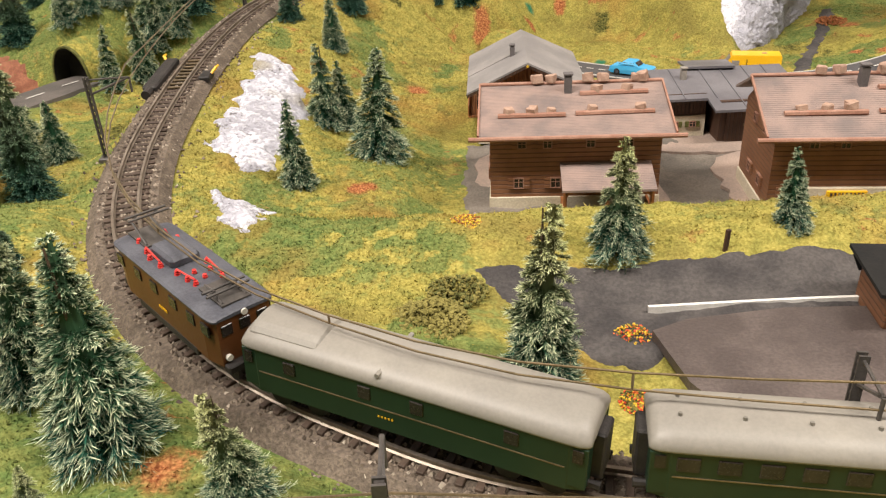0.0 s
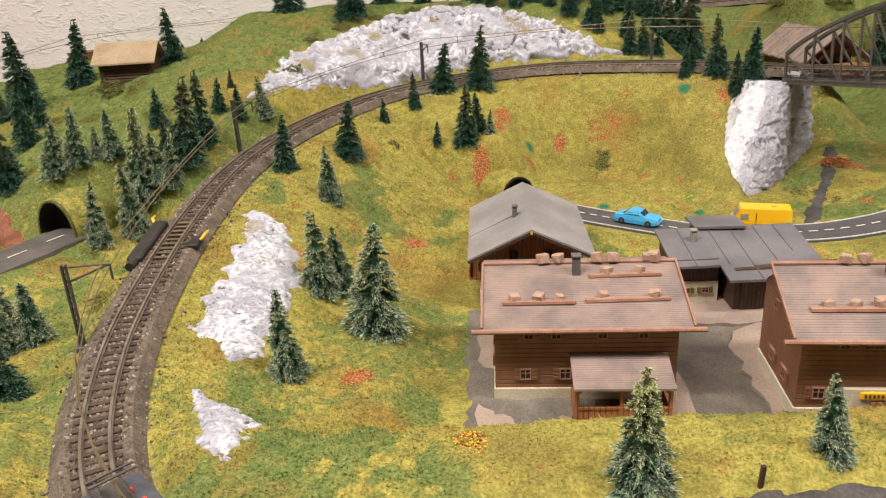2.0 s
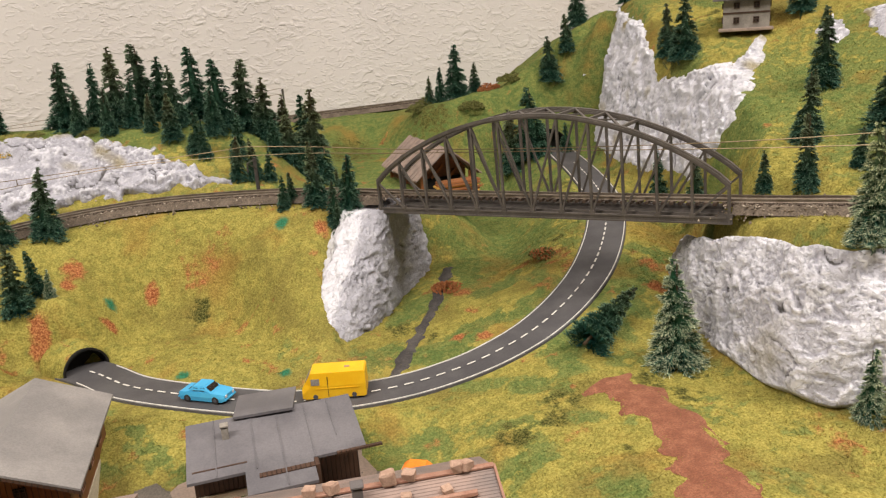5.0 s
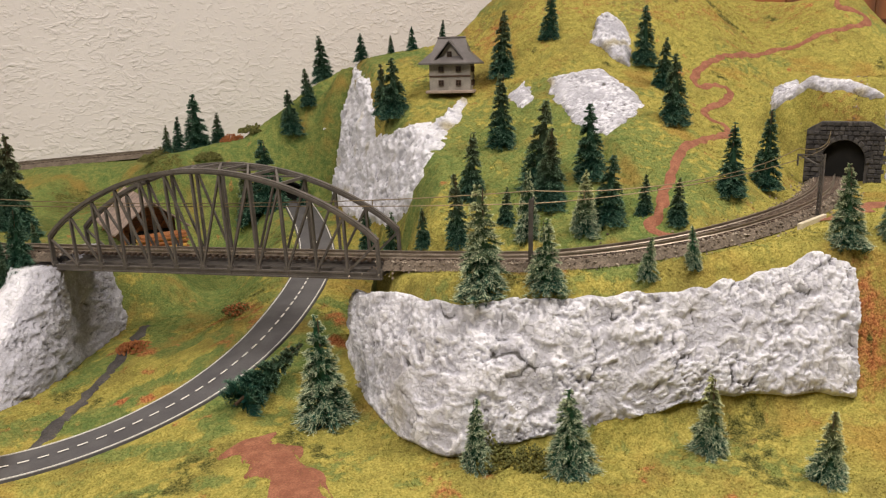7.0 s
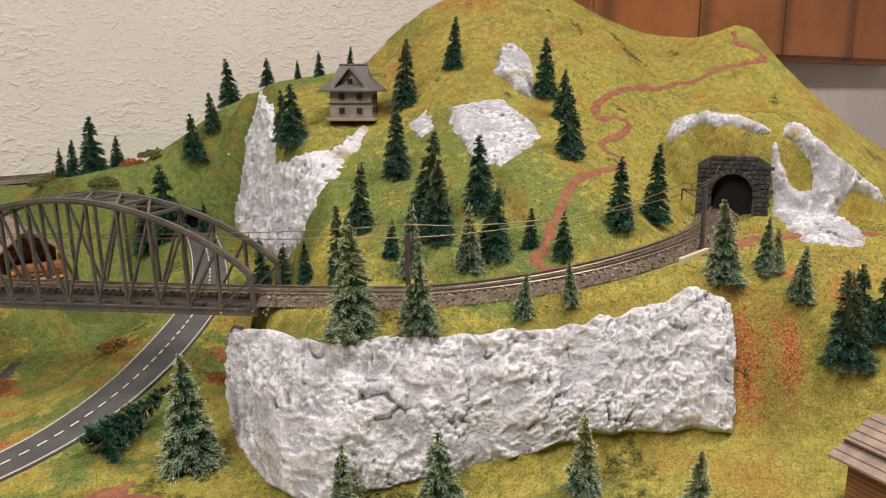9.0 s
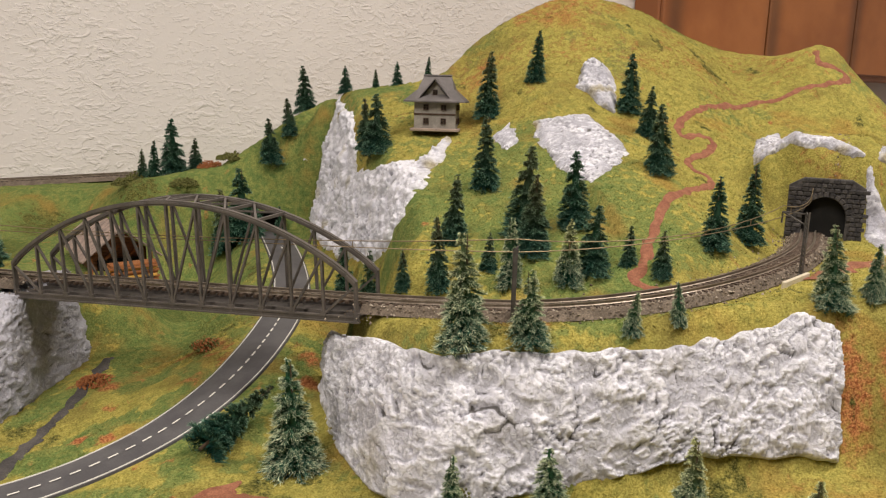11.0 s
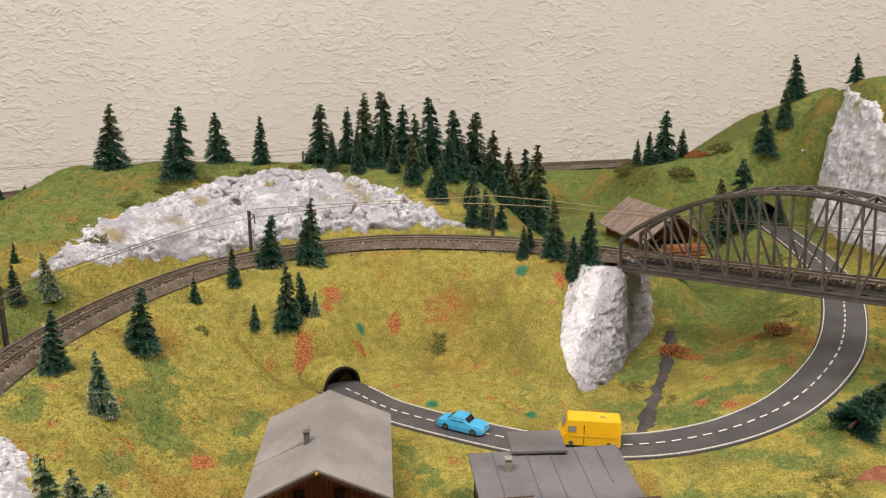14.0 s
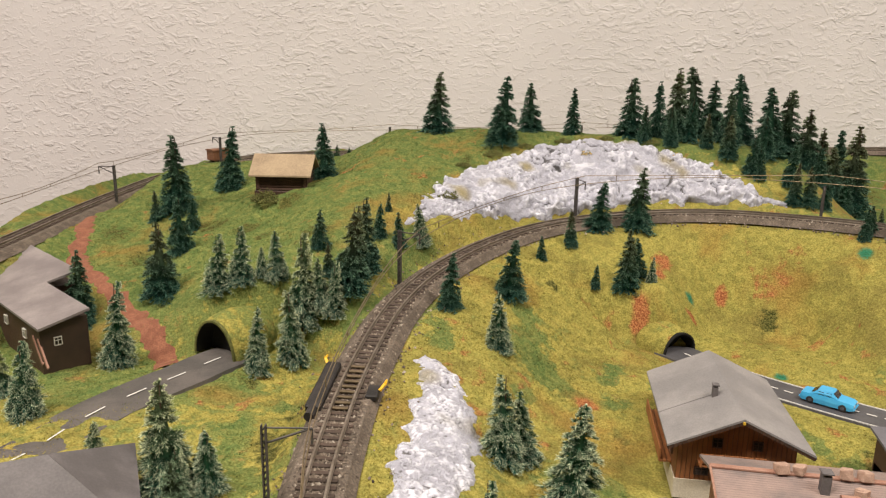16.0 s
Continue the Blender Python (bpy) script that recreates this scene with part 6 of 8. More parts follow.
def chimney(parent, x, y, z, w, h, material):
    bm = bmesh.new()
    box(bm, x, y, z + h / 2 - 0.001, w, w, h, bevel=0.0002)
    c = part("chimney", bm, material, parent)
    bm = bmesh.new()
    box(bm, x, y, z + h, w * 1.25, w * 1.25, 0.0009, bevel=0.0002)
    part("cap", bm, material, c)


def alpine_house(x, y, z, turn, w, depth, eave, ridge_y, ridge, label, porch, seed):
    """A log chalet with a shallow stone-weighted roof; origin at the middle of its front wall."""
    top = thing("chalet", label, "house", pose(x, y, z, 0, 0, turn), "chalets")
    half = w / 2
    back_eave = ridge - (ridge - eave) * (depth - ridge_y) / ridge_y * 0.95
    bm = bmesh.new()
    gable_body(bm, -half, half, 0, depth, 0.006, eave, ridge_y, ridge - 0.0005)
    part("wall", bm, LOGS, top)
    bm = bmesh.new()
    box(bm, 0, depth / 2, 0.0032, w + 0.0012, depth + 0.0012, 0.0072, bevel=0.0003)
    part("plinth", bm, CREAM, top)
    over = 0.0048
    front = Vector((0, -0.0052, eave - 0.0052 * (ridge - eave) / ridge_y + 0.0006))
    rear = Vector((0, depth + 0.004, back_eave - 0.001))
    slopes = []
    for name, e in (("front", front), ("rear", rear)):
        bm = bmesh.new()
        roof_plate(bm, (-half - over, e.y, e.z), (half + over, e.y, e.z), (half + over, ridge_y, ridge + 0.001), (-half - over, ridge_y, ridge + 0.001), 0.0012)
        slopes.append(part("roof", bm, ROOFPINK, top))
    on_roof = lambda yy: front.z + (ridge + 0.001 - front.z) * (yy - front.y) / (ridge_y - front.y)
    bm = bmesh.new()
    rod(bm, (-half - over - 0.004, front.y - 0.0010, front.z - 0.0006), (half + over + 0.004, front.y - 0.0010, front.z - 0.0006), 0.0011, seg=8)
    part("gutter", bm, POLEWOOD, top, "reddish wooden gutter pole")
    for sx in (-1, 1):
        bm = bmesh.new()
        bar(bm, (sx * (half + over), front.y, front.z + 0.0004), (sx * (half + over), ridge_y, ridge + 0.0014), 0.0008, 0.0012)
        part("verge_board", bm, POLEWOOD, top)
    bm = bmesh.new()
    box(bm, 0, ridge_y, ridge + 0.0014, w + 2 * over, 0.0022, 0.0012, bevel=0.0003)
    part("ridge_board", bm, POLEWOOD, top)
    rnd = random.Random(seed)
    rows = ((0.36, -0.90, -0.10), (0.38, 0.02, 0.94), (0.76, 0.10, 0.92))
    for f, u0, u1 in rows:
        yy = front.y + (ridge_y - front.y) * f
        bm = bmesh.new()
        rod(bm, (u0 * half, yy, on_roof(yy) + 0.0004), (u1 * half, yy + rnd.uniform(-0.0006, 0.0006), on_roof(yy) + 0.0007), 0.0013, 0.0012, seg=7)
        part("roof_pole", bm, POLEWOOD, top)
        n = 3 if f < 0.37 else 2
        for k in range(n):
            u = u0 + (u1 - u0) * (k + 0.5 + rnd.uniform(-0.15, 0.15)) / n
            stone_on(top, u * half, yy + 0.0014, on_roof(yy + 0.0014), rnd.uniform(0.0020, 0.0027), seed * 31 + k + int(100 * f))
    for u in (-0.42, -0.24, 0.22, 0.40, 0.80, 0.88):
        stone_on(top, u * half, ridge_y, ridge + 0.0016, rnd.uniform(0.0020, 0.0028), int(100 * u) + seed)
    yy = ridge_y * 0.80
    chimney(top, -0.04 * half, yy, on_roof(yy), 0.0034, 0.0082, ROOFTILE)
    # windows on two storeys of the front, and on the gables
    for u in ((-0.66, -0.22) if porch else (-0.80, 0.35)):
        window(top, u * half, -0.0004, 0.0135, 0.0042, 0.0046)
    for u in (-0.62, -0.32, 0.18, 0.62):
        window(top, u * half, -0.0004, eave - 0.0062, 0.0036, 0.0032, shutters=u < 0)
    for sx in (-1, 1):
        for v in (0.28, 0.62):
            window(top, sx * (half + 0.0004), depth * v, 0.014, 0.0042, 0.0046, face="x")
            window(top, sx * (half + 0.0004), depth * v, eave - 0.004, 0.0040, 0.0038, face="x", shutters=False)
    if porch:
        add_porch(top, 0.36 * half, 0.039, 0.0155)
    return top


def add_porch(top, cx, w, out):
    """Lean-to with posts, braces, panelled parapet and ribbed roof."""
    half = w / 2
    bm = bmesh.new()
    roof_plate(bm, (cx - half, -out - 0.003, 0.0172), (cx + half, -out - 0.003, 0.0172), (cx + half, -0.0002, 0.0228), (cx - half, -0.0002, 0.0228), 0.0010)
    part("porch_roof", bm, ROOFPINK, top)
    for u in (-0.93, -0.02, 0.93):
        bm = bmesh.new()
        box(bm, cx + u * half, -out, 0.0083, 0.0016, 0.0016, 0.0178)
        part("porch_post", bm, ORANGEWOOD, top)
    for u, s in ((-0.93, 1), (-0.02, -1), (-0.02, 1), (0.93, -1)):
        bm = bmesh.new()
        bar(bm, (cx + u * half, -out, 0.0128), (cx + u * half + s * 0.0036, -out, 0.0166), 0.0008, 0.0010)
        part("brace", bm, ORANGEWOOD, top)
    bm = bmesh.new()
    box(bm, cx, -out, 0.0034, w - 0.002, 0.0010, 0.0068)
    part("parapet", bm, ORANGEWOOD, top)
    bm = bmesh.new()
    box(bm, cx, -out, 0.0070, w - 0.001, 0.0018, 0.0008)
    part("rail", bm, ORANGEWOOD, top)
    for sx in (-1, 1):
        bm = bmesh.new()
        box(bm, cx + sx * (half - 0.001), -out / 2, 0.0034, 0.0010, out, 0.0068)
        part("side_parapet", bm, ORANGEWOOD, top)
    bm = bmesh.new()
    box(bm, cx, -out / 2, 0.0006, w, out, 0.0014)
    part("porch_floor", bm, DARKWOOD, top)


GROUND_Z = 0.9768
alpine_house(0.0530, 0.3070, GROUND_Z, -4.0, 0.0735, 0.052, 0.0375, 0.0345, 0.0472, "brown log chalet with a stone-weighted pinkish roof and open porch", True, 3)
inn = alpine_house(0.1690, 0.2820, GROUND_Z, -6.0, 0.0790, 0.047, 0.0405, 0.0290, 0.0535, "brown log inn with cream ground floor and a yellow sign", False, 8)


def inn_front(top):
    """Cream ground floor, door, shop window and sign of the inn."""
    bm = bmesh.new()
    box(bm, 0.006, -0.0010, 0.0080, 0.066, 0.0022, 0.0160)
    part("ground_floor", bm, CREAM, top, "cream rendered ground floor")
    bm = bmesh.new()
    box(bm, -0.0105, -0.0024, 0.0062, 0.0050, 0.0010, 0.0098, bevel=0.0002)
    d = part("door", bm, ORANGEWOOD, top)
    bm = bmesh.new()
    box(bm, -0.0090, -0.0031, 0.0060, 0.0004, 0.0006, 0.0012)
    part("handle", bm, WIRE, d)
    bm = bmesh.new()
    box(bm, -0.0095, -0.0026, 0.0138, 0.0155, 0.0010, 0.0026)
    s = part("sign", bm, YELLOW, top, "yellow sign board with dark lettering bars")
    for k in range(9):
        bm = bmesh.new()
        box(bm, -0.0155 + 0.0015 * k, -0.0032, 0.0138, 0.0008, 0.0003, 0.0014)
        part("letter_bar", bm, DARKWOOD, s)
    window(top, 0.0035, -0.0024, 0.0086, 0.0090, 0.0058, shutters=False, frame_mat=WHITE)
    window(top, 0.0235, -0.0024, 0.0086, 0.0090, 0.0058, shutters=False, frame_mat=WHITE)
    bm = bmesh.new()
    box(bm, -0.0200, -0.0030, 0.0045, 0.0030, 0.0016, 0.0022)
    part("letter_box", bm, ORANGEWOOD, top)


inn_front(inn)


def foundation(name, x, y, turn, sx, sy, seed):
    """Card base with torn edges under a house."""
    rnd = random.Random(seed)
    n = 44
    bm = bmesh.new()
    ring = []
    for k in range(n):
        a = math.tau * k / n
        c, s = math.cos(a), math.sin(a)
        e = (abs(c) ** 6 + abs(s) ** 6) ** (-1 / 6)
        r = rnd.uniform(0.95, 1.05)
        ring.append((c * e * sx / 2 * r, s * e * sy / 2 * r))
    prism(bm, ring, 0.0016, pose(x, y, GROUND_Z + 0.0002, 0, 0, turn) @ Matrix.Rotation(radians(-90), 4, "X"))
    return tagged(part(name, bm, PAVING), "pinkish torn card base under a chalet", "card base", "card bases")


foundation("card_base", 0.0535, 0.329, -4, 0.089, 0.100, 4)
foundation("card_base", 0.1725, 0.320, -6, 0.094, 0.090, 5)
foundation("card_base", 0.146, 0.400, -2, 0.090, 0.064, 6)


def gable_house():
    """The house with a grey gable roof facing the yard, a balcony and an outside stair."""
    z, half, long_, eave, ridge = GROUND_Z, 0.0325, 0.0425, 0.0308, 0.0460
    top = thing("chalet", "brown wooden house with a grey gable roof and front balcony", "house", pose(0.0425, 0.4345, z, 0, 0, -2.5), "chalets")
    w, front, rear = half - 0.006, -long_ + 0.007, long_ - 0.004
    bm = bmesh.new()
    ring = [(-w, 0), (w, 0), (w, eave + 0.002), (0, ridge - 0.0010), (-w, eave + 0.002)]
    a = [bm.verts.new((x, front, zz)) for x, zz in ring]
    b = [bm.verts.new((x, rear, zz)) for x, zz in ring]
    bm.faces.new(a[::-1])
    bm.faces.new(b)
    for i in range(5):
        j = (i + 1) % 5
        bm.faces.new((a[i], a[j], b[j], b[i]))
    bmesh.ops.recalc_face_normals(bm, faces=bm.faces)
    part("wall", bm, ORANGEWOOD, top)
    bm = bmesh.new()
    box(bm, 0, 0.0015, 0.005, 2 * w + 0.001, 2 * long_ - 0.010, 0.010)
    part("plinth", bm, CREAM, top)
    for sx in (-1, 1):
        bm = bmesh.new()
        roof_plate(bm, (0, -long_, ridge), (sx * half, -long_, eave), (sx * half, long_, eave), (0, long_, ridge), 0.0011)
        part("roof", bm, ROOFGREY, top, "grey sheeted roof slope")
        bm = bmesh.new()
        bar(bm, (0, -long_ + 0.0006, ridge - 0.0018), (sx * half, -long_ + 0.0006, eave - 0.0018), 0.0009, 0.0018)
        part("verge_board", bm, DARKWOOD, top)
    bm = bmesh.new()
    roof_plate(bm, (-0.0325, -0.010, 0.0312), (-0.0325, 0.008, 0.0312), (-0.008, 0.008, 0.0428), (-0.008, -0.010, 0.0428), 0.0006)
    part("roof_patch", bm, ROOFGREY, top)
    chimney(top, -0.0070, -0.0115, 0.0425, 0.0026, 0.0062, ROOFTILE)
    bm = bmesh.new()
    rod(bm, (0, -long_ - 0.0005, ridge - 0.002), (0, -long_ + 0.001, ridge - 0.002), 0.0007, seg=8)
    part("gable_lamp", bm, FOAMYELLOW, top)
    y = front - 0.0052
    bm = bmesh.new()
    box(bm, -0.002, front - 0.0026, 0.0200, 0.030, 0.0052, 0.0009)
    part("balcony_floor", bm, ORANGEWOOD, top)
    for zz in (0.0222, 0.0240, 0.0258):
        bm = bmesh.new()
        box(bm, -0.002, y, zz, 0.030, 0.0007, 0.0010)
        part("balcony_rail", bm, ORANGEWOOD, top)
    for k in range(6):
        bm = bmesh.new()
        box(bm, -0.0165 + 0.0058 * k, y, 0.0230, 0.0009, 0.0009, 0.0066)
        part("balcony_post", bm, ORANGEWOOD, top)
    for o in (0, 0.004):
        bm = bmesh.new()
        bar(bm, (0.0125, y + o, 0.0205), (0.0250, y + o, 0.0040), 0.0008, 0.0016)
        part("stair_string", bm, ORANGEWOOD, top)
    bm = bmesh.new()
    bar(bm, (0.0125, y, 0.0256), (0.0255, y, 0.0085), 0.0008, 0.0010)
    part("stair_rail", bm, ORANGEWOOD, top)
    for k in range(8):
        bm = bmesh.new()
        box(bm, 0.0133 + 0.00155 * k, y + 0.002, 0.0192 - 0.00205 * k, 0.0017, 0.004, 0.0005)
        part("tread", bm, ORANGEWOOD, top)
    for x in (-0.015, 0.017):
        window(top, x, front - 0.0005, 0.0150, 0.0060, 0.0036, shutters=False, frame_mat=DARKWOOD)
    for x in (-0.009, 0.009):
        window(top, x, front - 0.0005, 0.0300, 0.0042, 0.0042, shutters=False, frame_mat=DARKWOOD)
    for sx in (-1, 1):
        for yy in (-0.020, 0.002, 0.022):
            window(top, sx * (w + 0.0004), yy, 0.0190, 0.0046, 0.0044, face="x", shutter_mat=DARKWOOD)
    bm = bmesh.new()
    box(bm, -w - 0.0030, 0.004, 0.0120, 0.0060, 0.056, 0.0010)
    part("side_balcony", bm, ORANGEWOOD, top)
    bm = bmesh.new()
    box(bm, -w - 0.0058, 0.004, 0.0155, 0.0007, 0.056, 0.0060)
    part("side_balcony_front", bm, ORANGEWOOD, top)
    return top


gable_house()


def station_hall():
    """The low building with the stepped dark grey roof behind the yard."""
    z = GROUND_Z
    top = thing("station_building", "low building with a stepped dark grey sheet roof", "house", pose(0, 0, z))
    slope = lambda y: 0.0232 + (y - 0.389) * 0.16
    for name, x0, x1, y0, y1 in (("main", 0.112, 0.187, 0.389, 0.428), ("step", 0.1355, 0.1640, 0.3745, 0.389)):
        bm = bmesh.new()
        roof_plate(bm, (x0, y0, slope(y0)), (x1, y0, slope(y0)), (x1, y1, slope(y1)), (x0, y1, slope(y1)), 0.0013)
        part("roof", bm, ROOFDARK, top)
    bm = bmesh.new()
    roof_plate(bm, (0.133, 0.424, 0.0312), (0.160, 0.422, 0.0312), (0.1645, 0.451, 0.0275), (0.1365, 0.453, 0.0275), 0.0013)
    part("rear_roof", bm, ROOFDARK, top)
    for x0, y0, x1, y1 in ((0.152, 0.3755, 0.152, 0.4275), (0.1405, 0.389, 0.1405, 0.4275), (0.176, 0.400, 0.176, 0.4275), (0.165, 0.3895, 0.165, 0.4275), (0.124, 0.3895, 0.124, 0.4275)):
        bm = bmesh.new()
        bar(bm, (x0, y0, slope(y0) + 0.0002), (x1, y1, slope(y1) + 0.0002), 0.0005, 0.0005)
        part("seam", bm, ROOFDARK, top)
    bm = bmesh.new()
    box(bm, 0.1840, 0.3885, slope(0.389) - 0.0004, 0.020, 0.0016, 0.0010)
    part("eave_board", bm, DARKWOOD, top)
    bm = bmesh.new()
    box(bm, 0.1255, 0.4095, 0.0160, 0.0225, 0.030, 0.0165)
    part("upper_wall", bm, DARKWOOD, top)
    bm = bmesh.new()
    box(bm, 0.1255, 0.4085, 0.0060, 0.0225, 0.030, 0.0130)
    part("lower_wall", bm, CREAM, top)
    bm = bmesh.new()
    box(bm, 0.1535, 0.4040, 0.0115, 0.0250, 0.042, 0.0225)
    part("hall_wall", bm, DARKWOOD, top)
    bm = bmesh.new()
    box(bm, 0.1755, 0.4120, 0.0115, 0.0180, 0.026, 0.0230)
    part("end_wall", bm, DARKWOOD, top)
    bm = bmesh.new()
    box(bm, 0.1490, 0.4350, 0.0130, 0.0230, 0.024, 0.0260)
    part("rear_wall", bm, DARKWOOD, top)
    for x in (0.1205, 0.1300):
        window(top, x, 0.3930, 0.0080, 0.0034, 0.0030, shutter_mat=FOAMGREEN)
    bm = bmesh.new()
    box(bm, 0.1500, 0.3826, 0.0100, 0.0110, 0.0010, 0.0180)
    d = part("door", bm, DARKWOOD, top)
    bm = bmesh.new()
    box(bm, 0.1535, 0.3819, 0.0100, 0.0005, 0.0008, 0.0014)
    part("handle", bm, WIRE, d)
    chimney(top, 0.1290, 0.4140, slope(0.414), 0.0030, 0.0062, GREYRENDER)


station_hall()


def hill_chalet():
    """Grey rendered villa with a hipped gable roof on the hill."""
    x, y = 0.563, 0.626
    z = float(level(0.552, 0.622)) + 0.004
    top = thing("villa", "small grey rendered villa with a dark tiled gable roof", "house", pose(x, y, z, 0, 0, -38))
    w, d, h = 0.0170, 0.0165, 0.0240
    bm = bmesh.new()
    box(bm, 0, 0, -0.0002, 2 * w + 0.006, 2 * d + 0.006, 0.0024, bevel=0.0004)
    part("base", bm, PAVING, top)
    bm = bmesh.new()
    box(bm, 0, 0, h / 2, 2 * w, 2 * d, h)
    part("wall", bm, GREYRENDER, top)
    bm = bmesh.new()
    ring = [(-w * 0.72, 0), (w * 0.72, 0), (0, 0.0160)]
    a = [bm.verts.new((xx, -d, h + zz - 0.001)) for xx, zz in ring]
    b = [bm.verts.new((xx, -0.002, h + zz - 0.001)) for xx, zz in ring]
    bm.faces.new(a); bm.faces.new(b[::-1])
    for i in range(3):
        j = (i + 1) % 3
        bm.faces.new((a[i], b[i], b[j], a[j]))
    bmesh.ops.recalc_face_normals(bm, faces=bm.faces)
    part("gable", bm, GREYRENDER, top)
    rise, brow = 0.0195, 0.0085
    inner, outer = (0.0150, 0.0120), (w + 0.0080, d + 0.0060)
    for sy in (-1, 1):
        bm = bmesh.new()
        roof_plate(bm, (-0.0115, 0, h + rise), (0.0115, 0, h + rise), (inner[0], sy * inner[1], h + brow), (-inner[0], sy * inner[1], h + brow), 0.0011)
        part("roof", bm, ROOFTILE, top)
        bm = bmesh.new()
        roof_plate(bm, (-inner[0], sy * inner[1], h + brow), (inner[0], sy * inner[1], h + brow), (outer[0], sy * outer[1], h - 0.0008), (-outer[0], sy * outer[1], h - 0.0008), 0.0011)
        part("roof_skirt", bm, ROOFTILE, top)
    for sx in (-1, 1):
        bm = bmesh.new()
        roof_plate(bm, (sx * 0.0115, 0, h + rise), (sx * 0.0113, 0.0004, h + rise), (sx * inner[0], inner[1], h + brow), (sx * inner[0], -inner[1], h + brow), 0.0011)
        part("roof_hip", bm, ROOFTILE, top)
        bm = bmesh.new()
        roof_plate(bm, (sx * inner[0], -inner[1], h + brow), (sx * inner[0], inner[1], h + brow), (sx * outer[0], outer[1], h - 0.0008), (sx * outer[0], -outer[1], h - 0.0008), 0.0011)
        part("roof_skirt", bm, ROOFTILE, top)
        bm = bmesh.new()
        roof_plate(bm, (0, -d - 0.0045, h + 0.0172), (0, -0.001, h + 0.0176), (sx * 0.0118, -0.001, h + 0.0034), (sx * 0.0118, -d - 0.0045, h + 0.0030), 0.0011)
        part("gable_roof", bm, ROOFTILE, top)
    bm = bmesh.new()
    box(bm, 0, 0, h + rise + 0.0004, 0.0240, 0.0022, 0.0014, bevel=0.0004)
    part("ridge", bm, ROOFTILE, top)
    for xx in (-0.0072, 0.0072):
        for zz in (0.0070, 0.0180):
            window(top, xx, -d - 0.0004, zz, 0.0040, 0.0042, shutters=False, frame_mat=DARKWOOD)
    window(top, 0, -d - 0.0004, h + 0.0060, 0.0036, 0.0042, shutters=False, frame_mat=DARKWOOD)
    for sx in (-1, 1):
        for yy in (-0.007, 0.007):
            for zz in (0.0070, 0.0180):
                window(top, sx * (w + 0.0004), yy, zz, 0.0040, 0.0042, face="x", shutters=False, frame_mat=DARKWOOD)
    bm = bmesh.new()
    box(bm, 0, -d - 0.0003, 0.0125, 2 * w + 0.0006, 0.0006, 0.0012)
    part("string_course", bm, DARKWOOD, top)


hill_chalet()


def log_hut():
    """Open-fronted log hut on the left hill."""
    x, y = -0.2525, 0.657
    z = float(level(x, y - 0.01)) - 0.003
    top = thing("log_hut", "dark log hut with a tan board roof on the hill", "hut", pose(x, y, z, 0, 0, 4))
    bm = bmesh.new()
    box(bm, 0, 0, 0.0005, 0.043, 0.031, 0.006, bevel=0.0004)
    part("base", bm, DARKWOOD, top)
    for k in range(6):
        for yy in (-0.014, 0.014):
            bm = bmesh.new()
            rod(bm, (-0.0205, yy, 0.0048 + 0.0024 * k), (0.0205, yy, 0.0048 + 0.0024 * k), 0.0013, seg=7)
            part("log", bm, DARKWOOD, top)
        for xx in (-0.0185, 0.0185):
            bm = bmesh.new()
            rod(bm, (xx, -0.016, 0.0060 + 0.0024 * k), (xx, 0.016, 0.0060 + 0.0024 * k), 0.0013, seg=7)
            part("log", bm, DARKWOOD, top)
    for yy in (-1, 1):
        bm = bmesh.new()
        roof_plate(bm, (-0.0245, yy * 0.020, 0.0165), (0.0245, yy * 0.020, 0.0165), (0.0245, 0, 0.0310), (-0.0245, 0, 0.0310), 0.0012)
        part("roof", bm, ROOFTAN, top)


log_hut()


def sawmill():
    """Timber shed with a long plank roof behind the bridge, sawn boards stacked before its open gable."""
    x, y = 0.313, 0.702
    z = float(level(x, y - 0.03)) - 0.002
    top = thing("timber_shed", "open timber shed with a weathered plank roof behind the bridge", "shed", pose(x, y, z, 0, 0, -86))
    for sx in (-0.040, 0.0, 0.038):
        for yy in (-0.021, 0.021):
            bm = bmesh.new()
            box(bm, sx, yy, 0.0090, 0.0024, 0.0024, 0.022)
            part("post", bm, ORANGEWOOD, top)
    for sy in (-1, 1):
        for k in range(16):
            bm = bmesh.new()
            x0 = -0.046 + 0.092 * k / 16
            dip = 0.0004 * (k % 3)
            roof_plate(bm, (x0, sy * 0.028, 0.0185 - dip), (x0 + 0.0055, sy * 0.028, 0.0185 - dip), (x0 + 0.0055, 0, 0.0415 - dip), (x0, 0, 0.0415 - dip), 0.0012)
            part("roof_board", bm, ROOFTAN_GREY, top)
    bm = bmesh.new()
    gable_body(bm, -0.040, 0.030, -0.020, 0.020, 0.0, 0.0225, 0.0, 0.0385)
    part("wall", bm, LOGS, top)
    # black slab on the closed gable, painted in for the shed's shaded inside
    bm = bmesh.new()
    box(bm, 0.0304, 0.0, 0.0085, 0.0012, 0.030, 0.015)
    part("opening_shade", bm, BLACK, top)
    for yy in (-0.010, 0.006):
        bm = bmesh.new()
        bar(bm, (0.0315, yy, 0.016), (0.0315, yy + 0.010, 0.026), 0.0016, 0.0018)
        part("brace", bm, ORANGEWOOD, top)
    for k in range(9):
        bm = bmesh.new()
        box(bm, 0.048 + 0.0015 * (k % 2), 0.004 + 0.001 * (k % 3), 0.0012 + 0.0017 * k, 0.012, 0.034, 0.0014, 0, 0, 3 * (k % 3) - 3)
        part("plank", bm, ORANGEWOOD if k % 3 else YELLOWWOOD, top)


sawmill()


